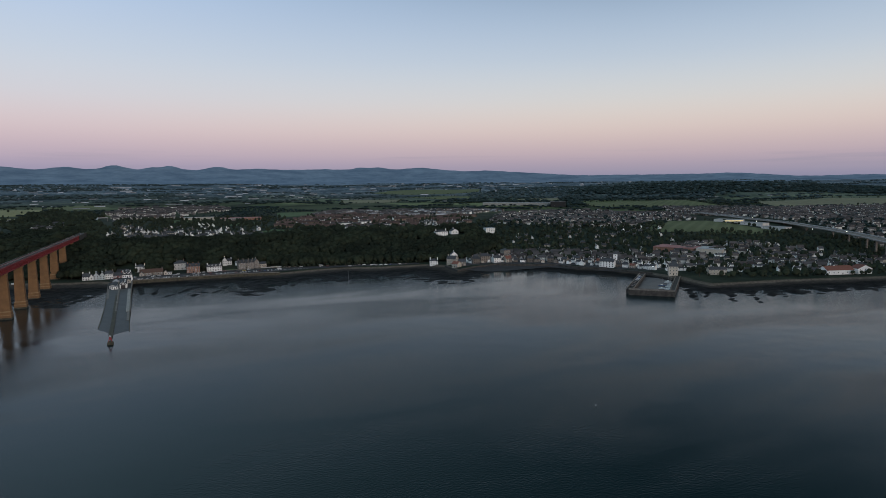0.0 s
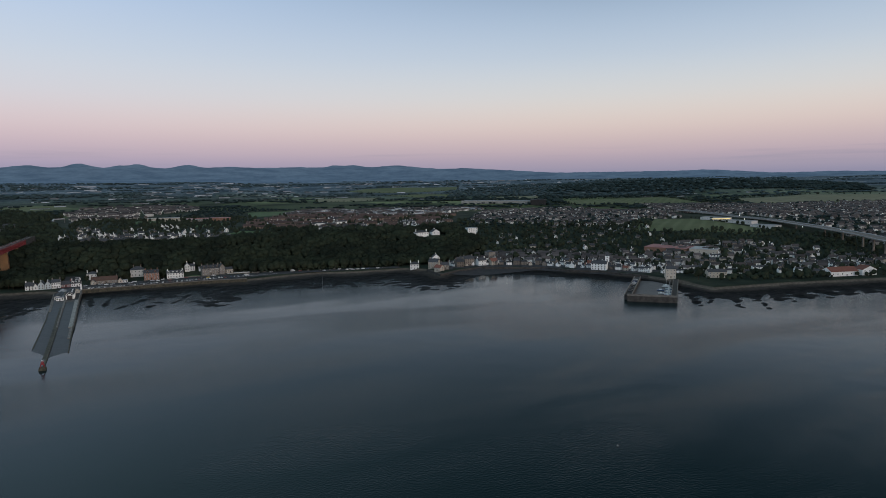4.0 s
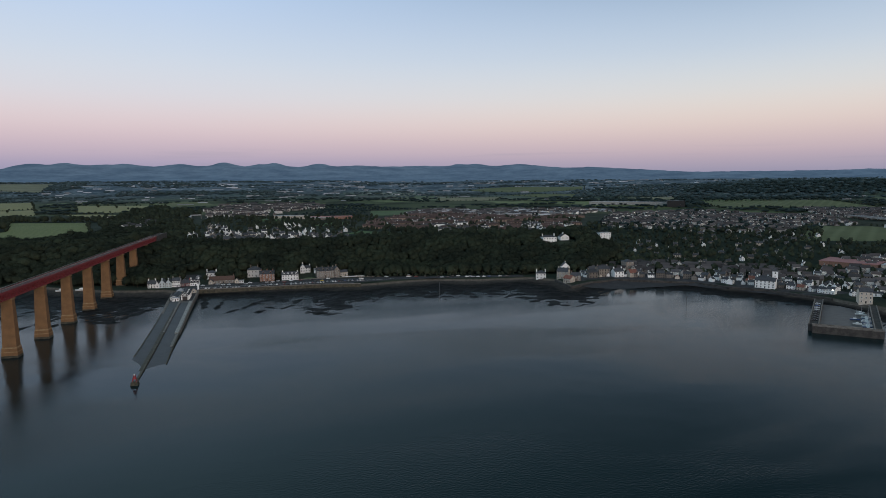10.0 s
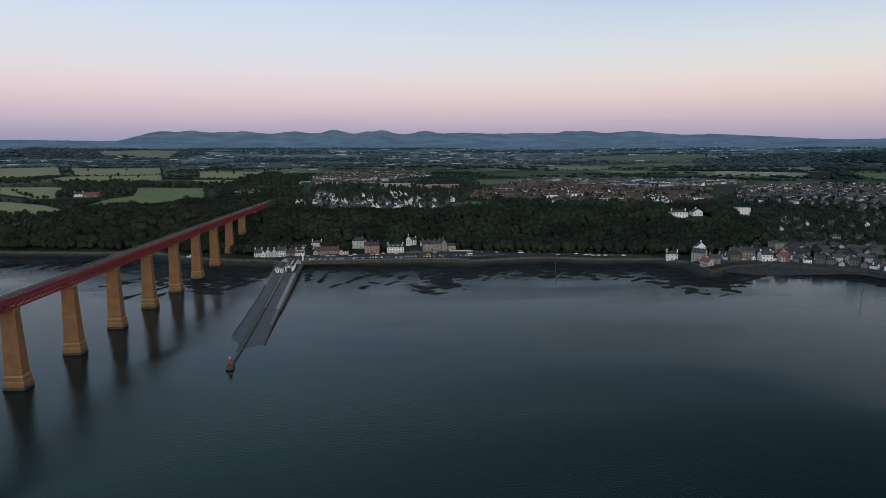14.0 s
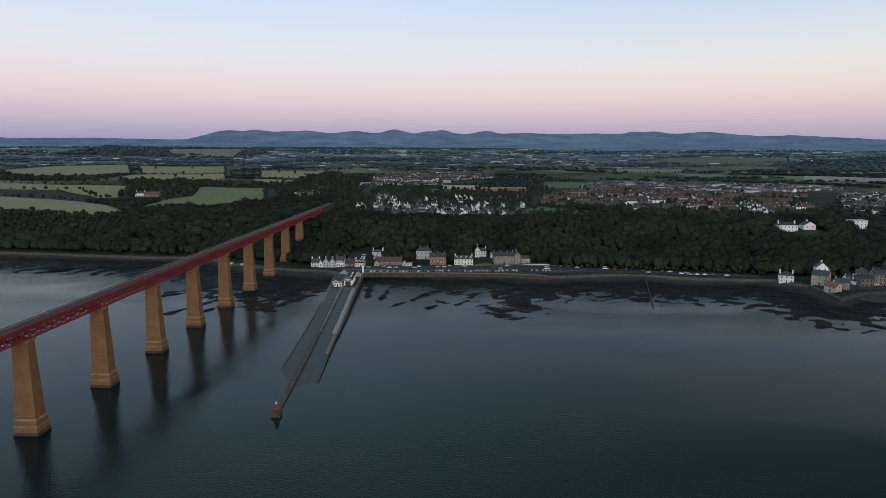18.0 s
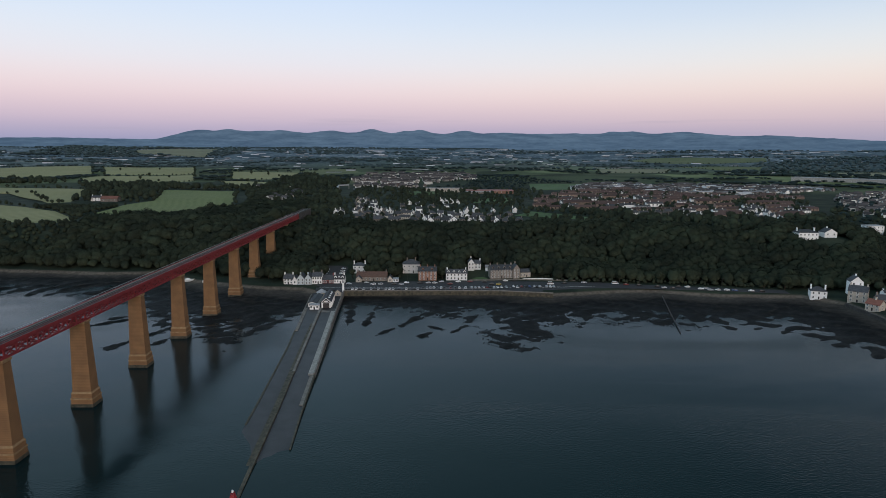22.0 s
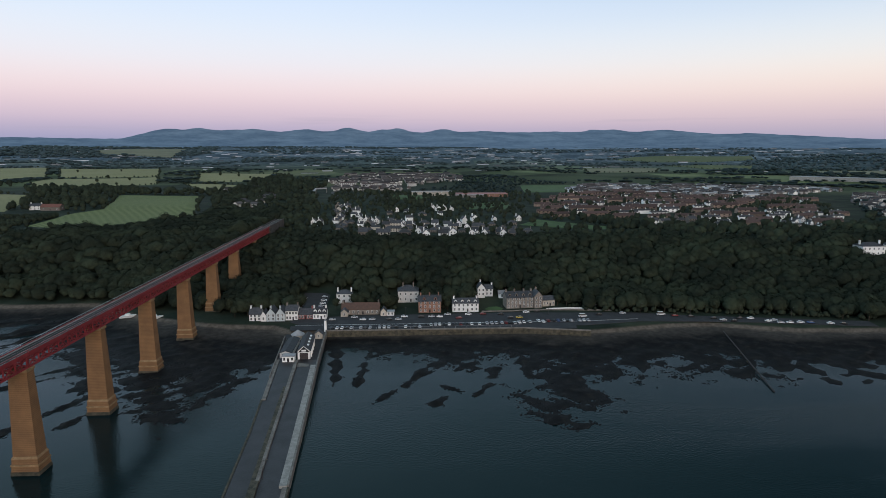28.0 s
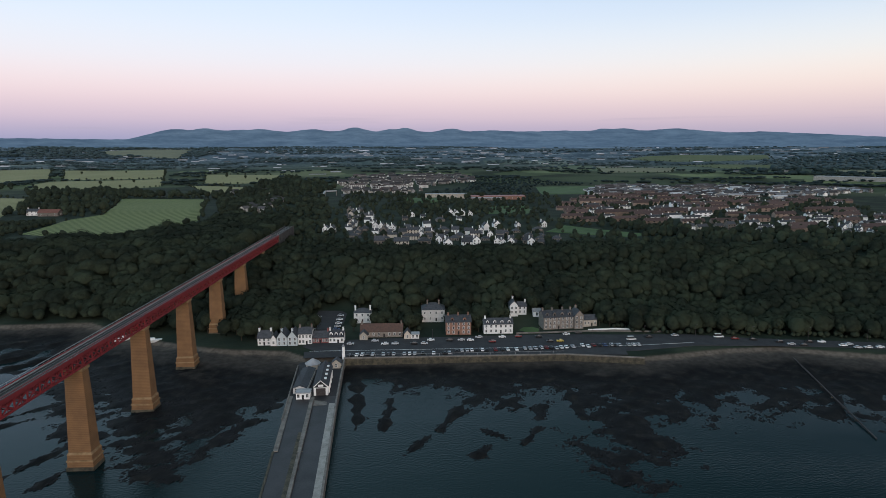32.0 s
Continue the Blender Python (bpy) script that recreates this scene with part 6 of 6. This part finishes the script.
grove("distant_woods", [q for q in rows if math.hypot(q[0] - 145, q[1] + 250) >= 2500], "distant woods tinted blue-grey for haze", FAR_CROWNS, hazy_leaf)


# loose weed-covered stones that break up the edges of the ledges
r_rock = np.random.RandomState(45)
kx, ky = r_rock.uniform(-80, 330, 60000), r_rock.uniform(168, 312, 60000)
kz = land_height(kx, ky)
near = (kz > -.42) & (kz < .30) & (shore_distance(kx, ky) < -8)
near &= ~((kx > 56) & (kx < 100) & (ky > 20))
kx, ky, kz = kx[near][:5200], ky[near][:5200], kz[near][:5200]
V, T = [], []
for i, (x, y, z) in enumerate(zip(kx, ky, kz)):
    size = r_rock.uniform(.25, .8)
    v = ICO_V * r_rock.uniform(.7, 1.3, (12, 1)) * [size * r_rock.uniform(1, 2.2), size, size * .38]
    t = radians(62) + r_rock.uniform(-.5, .5)
    V.append(np.stack([x + v[:, 0] * math.cos(t) - v[:, 1] * math.sin(t), y + v[:, 0] * math.sin(t) + v[:, 1] * math.cos(t), max(z, -.12) + v[:, 2]], -1))
    T.append(ICO_F + 12 * i)
weed_rock = island_varied(material("weedy_rocks", (.011, .0105, .011), (.006, .006, .007), .75, .5, .05, specular=.15), .7, 1.3, .01)
tagged(new("foreshore_rocks", big_mesh("foreshore_rocks", np.concatenate(V), np.concatenate(T), weed_rock)), "dark weed-covered rocks scattered over the foreshore", "rocks", kind="stuff")
foot = [(100, 348), (160, 352), (240, 360), (262, 337), (330, 329), (400, 317), (440, 305)]
foot_rows = []
for k, (a, b) in enumerate(zip(foot[:-1], foot[1:])):
    foot_rows += hedge(a, b, 2.6, 400 + k, (2.5, 5.5))
clear_of = ((np.array([q[0] for q in foot_rows])[:, None] - TAKEN_A[:, 0]) ** 2 + (np.array([q[1] for q in foot_rows])[:, None] - TAKEN_A[:, 1]) ** 2 - (TAKEN_A[:, 2] + 1) ** 2).min(1) > 0
grove("roadside_bushes", [q for q, ok in zip(foot_rows, clear_of) if ok], "low dark bushes along the foot of the wood", MID_CROWNS, leaf)


# ---- vehicles, boats, single trees, garden and shore details ----
PAINTS = {k: material(k + "_car_paint", c, tuple(v * .9 for v in c), .3, 1.0, specular=.5) for k, c in
          {"white": (.78, .78, .78), "silver": (.45, .46, .48), "black": (.02, .02, .022), "blue": (.05, .09, .2), "red": (.16, .02, .02), "yellow": (.5, .36, .06)}.items()}
tyre_rubber = material("tyre_rubber", (.018, .018, .018), (.01, .01, .01), .9, 2.0)


def car(paint, name="car", length=4.2, high=1.45, label=""):
    ob = thing(name, 0, 0, 0, 0, label or paint + " car parked on the seafront", "car", "parked cars")
    h, w = length / 2, .88
    part("body", Solid().frustum([(-h + .1, h - .1, -w, w, .28), (-h, h, -w, w, .55), (-h, h, -w, w, .85), (-h + .25, h - .2, -w + .08, w - .08, .95)]), PAINTS[paint], ob)
    c0, c1 = (-h + .5, h - 1.1) if high < 1.7 else (-h + .1, h - .9)
    part("cabin", Solid().frustum([(c0, c1, -w + .1, w - .1, .93), (c0 + .35, c1 - .55, -w + .24, w - .24, high - .06)]), dark_glass, ob, "dark glazed cabin")
    part("roof_panel", Solid().frustum([(c0 + .33, c1 - .53, -w + .22, w - .22, high - .06), (c0 + .4, c1 - .6, -w + .28, w - .28, high)]), PAINTS[paint], ob)
    for x in (-h + .75, h - .8):
        for y in (-w, w):
            s = Solid()
            n = 10
            v = [(x + .32 * math.cos(2 * math.pi * i / n), y + k, .32 + .32 * math.sin(2 * math.pi * i / n)) for k in (-.1, .1) for i in range(n)]
            s.add(v, [(i, (i + 1) % n, n + (i + 1) % n, n + i) for i in range(n)] + [tuple(range(n))[::-1], tuple(range(n, 2 * n))])
            part("wheel", s, tyre_rubber, ob)
    return ob


CARS = {k: car(k) for k in PAINTS}
van = car("white", "van", 5.6, 2.3, "white van parked on the seafront road")
SPOTS = [(145, 306), (151, 307), (153.6, 307), (156.2, 307), (159.6, 307), (171, 307), (174, 307), (179, 307), (184, 308), (193.6, 309), (196.4, 309), (199.2, 309), (202, 308), (218, 312), (220.8, 310), (224.5, 312),
         (235, 312), (138, 303), (140.8, 303), (86, 302), (89.5, 302), (148, 306.5), (162, 307), (167, 307), (187, 308), (190, 308.5), (205, 309), (208, 309.5), (212, 310), (228, 312), (231, 312), (132, 303), (126, 303)] + [(92.5 + 2.9 * k, 302.5) for k in range(11) if k not in (3, 7)] + [(236.5 + 2.8 * k, 311.5) for k in range(6) if k != 2]
ALONG = [(149, 326), (154.5, 325.5), (167, 322), (196, 330), (201, 321), (207, 321), (142, 326), (110, 321), (121, 321), (104, 321), (127, 320.5), (312, 320), (339, 308), (352, 312), (359, 311), (367, 304), (373, 300), (379, 300), (335, 313), (372, 306), (386, 300), (160, 331), (174, 330.5), (184, 331), (214, 334), (222, 336), (131, 327), (98, 327), (84, 322), (262, 326), (279, 328), (322, 318), (345, 306), (392, 299), (404, 297), (412, 296)]
r_car = random.Random(3)
used = set()


def park(k, x, y, turn, z=6.12):
    z = max(z, float(land_height(x, y)) + .28)
    if k not in used:
        used.add(k)
        CARS[k].matrix_basis = pose(x, y, z, 0, 0, turn)
        return CARS[k]
    return copy_thing(CARS[k], pose(x, y, z, 0, 0, turn))


tones = ["white", "silver", "black", "black", "silver", "white", "blue", "black", "white", "black", "silver", "white", "red", "silver", "black", "white"]
for i, (x, y) in enumerate(SPOTS):
    park(r_car.choice(tones), x, y, 90 + r_car.uniform(-4, 4), 6.22)
for i, (x, y) in enumerate(ALONG):
    park("yellow" if i == 5 else r_car.choice(tones), x, y, (8 if x > 300 else 0) * -1 + r_car.choice((0, 180)), 6.12)
van.matrix_basis = pose(250, 322, 6.15, 0, 0, 2)
copy_thing(van, pose(304, 324, max(6.1, float(land_height(304, 324)) + .3), 0, 0, 0))

# car park behind the row by the pier
strip([(62, 352, float(land_height(62, 352)), 10), (64, 366, float(land_height(64, 366)), 11), (66, 384, float(land_height(66, 384)), 10)], asphalt, "pavement", "small asphalt car park behind the cottages", "car park", .35)
for i in range(10):
    x, y = (57 if i % 2 else 72), 352 + (i // 2) * 6
    park(r_car.choice(tones), x, y, 0 + r_car.uniform(-4, 4), float(land_height(x, y)) + .37)

# lawn, garden walls, shore road bank
field([(186, 346), (190, 352), (197, 353), (201, 348), (199, 342), (192, 340)], grass, "oval lawn in front of the white villa", "lawn", .25, 4, "lawn")
strip([(x, y, float(land_height(x, y)) + .9, .25) for x, y in [(184, 338.5), (202, 339), (228, 341), (246, 340), (275, 337)]], concrete, "garden_wall", "low pale roadside garden wall", "wall", thick=1.2, kind="")
strip([(x, y, float(land_height(x, y)) + .9, .25) for x, y in [(230, 343), (246, 344.5), (262, 343)]], white_wall, "garden_wall", "low white garden wall beside the hotel", "wall", thick=1.4, kind="")
rail_s = thing("promenade_railing", 0, 0, 0, 0, "thin pale railing along the sea wall", "railing")
for x in range(86, 205, 7):
    part("post", Solid().box(x - .06, 298.3, 6.2, x + .06, 298.42, 8.1), pale_roof, rail_s)
part("top_rail", Solid().beam((84, 298.36, 8.1), (204, 298.36, 8.1), .09), pale_roof, rail_s)
for x in range(100, 400, 32):
    y = float(np.interp(x, [p[0] for p in ROAD], [p[1] for p in ROAD])) + 9
    copy_thing(first_lamp, pose(x, y, float(land_height(x, y)) + .2, 0, 0, -90))

# bay wall of the old town, with its paved shore
bay_pts = [(456, 262), (453, 216), (485, 237), (522, 247), (562, 223), (591, 205), (605, 171), (627, 148), (640, 117), (652, 93)]
bay_wall = thing("bay_wall", 0, 0, 0, 0, "old stone wall between the town and the shore", "sea wall")
for (ax, ay), (bx, by) in zip(bay_pts[:-1], bay_pts[1:]):
    part("wall_face", Solid().beam((ax, ay, 2.7), (bx, by, 2.7), 1.4, 6.2), harbour_stone, bay_wall)
field([(462, 262), (460, 226), (485, 240), (522, 251), (565, 227), (595, 208), (609, 174), (631, 151), (644, 120), (656, 96), (700, 100), (700, 180), (640, 240), (590, 270), (530, 290), (480, 285)],
      asphalt, "grey paved streets of the old town", "street", .3, 8, "street")

# boats in the harbour
def boat(length, mast, hull_mat, label):
    ob = thing("boat", 0, 0, 0, 0, label, "boat", "harbour boats")
    n, L, W = 8, length, length * .17
    v, f = [], []
    for i in range(n + 1):
        u = i / n
        w = W * (1 - max(0, (u - .45) / .55) ** 2.2) * (.85 + .15 * min(1, u * 4))
        v += [(-L / 2 + L * u, -w, 1.0 + .35 * u * u), (-L / 2 + L * u, -w * .55, 0), (-L / 2 + L * u, w * .55, 0), (-L / 2 + L * u, w, 1.0 + .35 * u * u)]
    for i in range(n):
        k = 4 * i
        f += [(k, k + 1, k + 5, k + 4), (k + 1, k + 2, k + 6, k + 5), (k + 2, k + 3, k + 7, k + 6), (k + 3, k, k + 4, k + 7)]
    f += [(0, 3, 2, 1), (4 * n, 4 * n + 1, 4 * n + 2, 4 * n + 3)]
    part("hull", Solid().add(v, f), hull_mat, ob)
    part("cabin", Solid().box(-L * .2, -W * .55, 1.0, L * .15, W * .55, 1.9, .15), white_paint, ob)
    if mast:
        part("mast", Solid().tube(L * .05, 0, 1.0, mast, .09, .05, 6), pale_roof, ob)
        part("boom", Solid().beam((L * .05, 0, 2.3), (-L * .4, 0, 2.2), .12), pale_roof, ob)
    return ob


boats = [boat(8, 11, white_paint, "white sailing yacht moored in the drying harbour"), boat(6, 0, white_paint, "small white motor boat in the drying harbour"), boat(7, 9, PAINTS["blue"], "blue-hulled sailing boat in the drying harbour")]
for i, (x, y) in enumerate([(590, 1), (594, 5), (598, 9), (602, 12.5), (606, 16), (610, 20), (614, 24), (618, 28), (622, 31.5), (626, 35), (600, 20), (612, 33), (632, 46), (638, 52)]):
    b = boats[i % 3]
    m = pose(x, y, 1.25, 0, 0, -48 + r_car.uniform(-12, 12))
    if i < 3:
        b.matrix_basis = m
    else:
        copy_thing(b, m)
for x, y, turn in [(-36, 338, 12), (-57, 346, 20)]:
    copy_thing(boats[1], pose(x, y, float(land_height(x, y)) + .1, 0, 0, turn) @ Matrix.Diagonal((1.8, 1.5, 1.5, 1)))
for i in range(9):
    f = i / 9
    park(r_car.choice(tones), 566 + 60 * f, 26 + 57 * f, -45, 5.05)

# single trees that stand clear of the woods
def tree(seed, high, label):
    ob = thing("tree", 0, 0, 0, 0, label, "tree", "single trees")
    v, f = crown(seed, 7, 600, .33, .35, .62)
    s = Solid().tube(0, 0, -.06, .34, .030, .020, 7)
    for k in range(5):
        a = k * 1.26 + seed
        s.beam((0, 0, .26 + .03 * k), (.17 * math.cos(a), .17 * math.sin(a), .52 + .03 * k), .012)
    s.v = [(x * high, y * high, z * high) for x, y, z in s.v]
    part("trunk", s, bark, ob)
    part("crown", big_mesh("crown", v * high, f, leaf, True), None, ob)
    return ob


trees = [tree(s, h, "broad dark green tree standing clear of the wood") for s, h in ((61, 11), (62, 9), (63, 13))]
spots = [(58, 340), (83, 350), (97, 349), (101, 358), (122, 356), (146, 360), (158, 350), (161, 344), (172, 354), (180, 360), (200, 381), (232, 362), (246, 350), (256, 350), (272, 345), (26, 336), (18, 334), (84, 380), (95, 384), (126, 382), (144, 382), (212, 374), (226, 366), (310, 332), (342, 328), (378, 322), (60, 347), (100, 348), (107, 350), (118, 346), (160, 348), (178, 352), (200, 372), (209, 364), (240, 352), (262, 348), (12, 345), (20, 352), (-8, 352), (290, 340), (326, 334), (360, 326), (396, 322), (420, 308), (434, 303),
         (-352, 780), (-330, 772), (-372, 770), (-310, 760), (470, 305), (486, 300), (694, 62), (708, 70), (720, 52), (734, 40), (750, 30), (676, 44), (770, 14), (880, 10), (-250, 1230), (-300, 1330), (-330, 1380), (-600, 1420), (-560, 1500), (-500, 1300),
         (-640, 1560), (-840, 1800), (-760, 1900), (-380, 1640), (-320, 1600), (-280, 1560), (230, 980), (255, 900), (300, 930)]
for i, (x, y) in enumerate(spots):
    m = pose(x, y, float(land_height(x, y)), 0, 0, i * 47)
    if i < 3:
        trees[i].matrix_basis = m
    else:
        copy_thing(trees[i % 3], m)

# outfall pipe across the foreshore
outfall = thing("outfall_pipe", 0, 0, 0, 0, "dark outfall pipe on low props running down the foreshore", "pipe")
PIPE_A, PIPE_B = (337.1, 312.2, 2.9), (311.5, 204.5, .35)
part("pipe", Solid().beam(PIPE_A, PIPE_B, .55, .55), dark_steel, outfall)
for k in range(9):
    f = (k + .5) / 9
    x, y, z = [p + (q - p) * f for p, q in zip(PIPE_A, PIPE_B)]
    part("prop", Solid().box(x - .35, y - .25, z - 2.6, x + .35, y + .25, z - .2), tide_stone, outfall)

# mooring buoys and withies out on the water
for x, y in [(205, -300), (330, -230)]:
    b = thing("buoy", x, y, 0, 0, "small pale mooring buoy afloat", "buoy", "mooring buoys")
    part("float", Solid().tube(0, 0, -.4, .5, .5, .3, 10), pale_roof, b)
    part("ring", Solid().tube(0, 0, .5, .8, .1, .1, 6), dark_steel, b)
for x, y in [(520, 120), (730, -160)]:
    b = thing("channel_marker", x, y, 0, 0, "thin upright channel marker pole in the shallows", "marker")
    part("pole", Solid().tube(0, 0, -3, 9, .14, .1, 6), dark_steel, b)
    part("topmark", Solid().box(-.5, -.5, 8, .5, .5, 9.2, .3), dark_steel, b)

# lamps already lit at dusk
lit_yellow, lit_white = material("lit_canopy", (.9, .7, .2)), material("lit_lamp", (.9, .88, .8))
for m, c, power in ((lit_yellow, (1.0, .66, .16, 1), 1.6), (lit_white, (1.0, .93, .80, 1), 6.0)):
    m.node_tree.nodes["Principled BSDF"].inputs["Emission Color"].default_value = c
    m.node_tree.nodes["Principled BSDF"].inputs["Emission Strength"].default_value = power
canopy = thing("filling_station_canopy", 1137, 416, float(land_height(1137, 416)), -27, "filling station canopy with a lit yellow edge", "canopy")
part("roof", Solid().box(-17, -6, 4.6, 17, 6, 5.4), white_paint, canopy)
part("lit_edge", Solid().box(-17.2, -6.3, 4.6, 17.2, -6.02, 5.5), lit_yellow, canopy, "glowing yellow fascia")
for x in (-12, 0, 12):
    part("post", Solid().box(x - .3, -.3, -1, x + .3, .3, 4.6), white_paint, canopy)
for x, y, high in [(1162, 382, 6), (657, 98, 6), (1170, 272, 3), (970, 961, 6), (1236, 454, 37), (1080, 150, 34.5)]:
    base = 0 if high > 20 else float(land_height(x, y))
    lp = thing("lit_lamp", x, y, base, 0, "small lit lamp on a thin grey post", "street lamp", "lit lamps")
    part("pole", Solid().tube(0, 0, high - 6 if high > 20 else 0, high, .1, .08, 6), dark_steel, lp)
    part("head", Solid().box(-.45, -.45, high, .45, .45, high + .6, .1), lit_white, lp, "glowing lamp head")
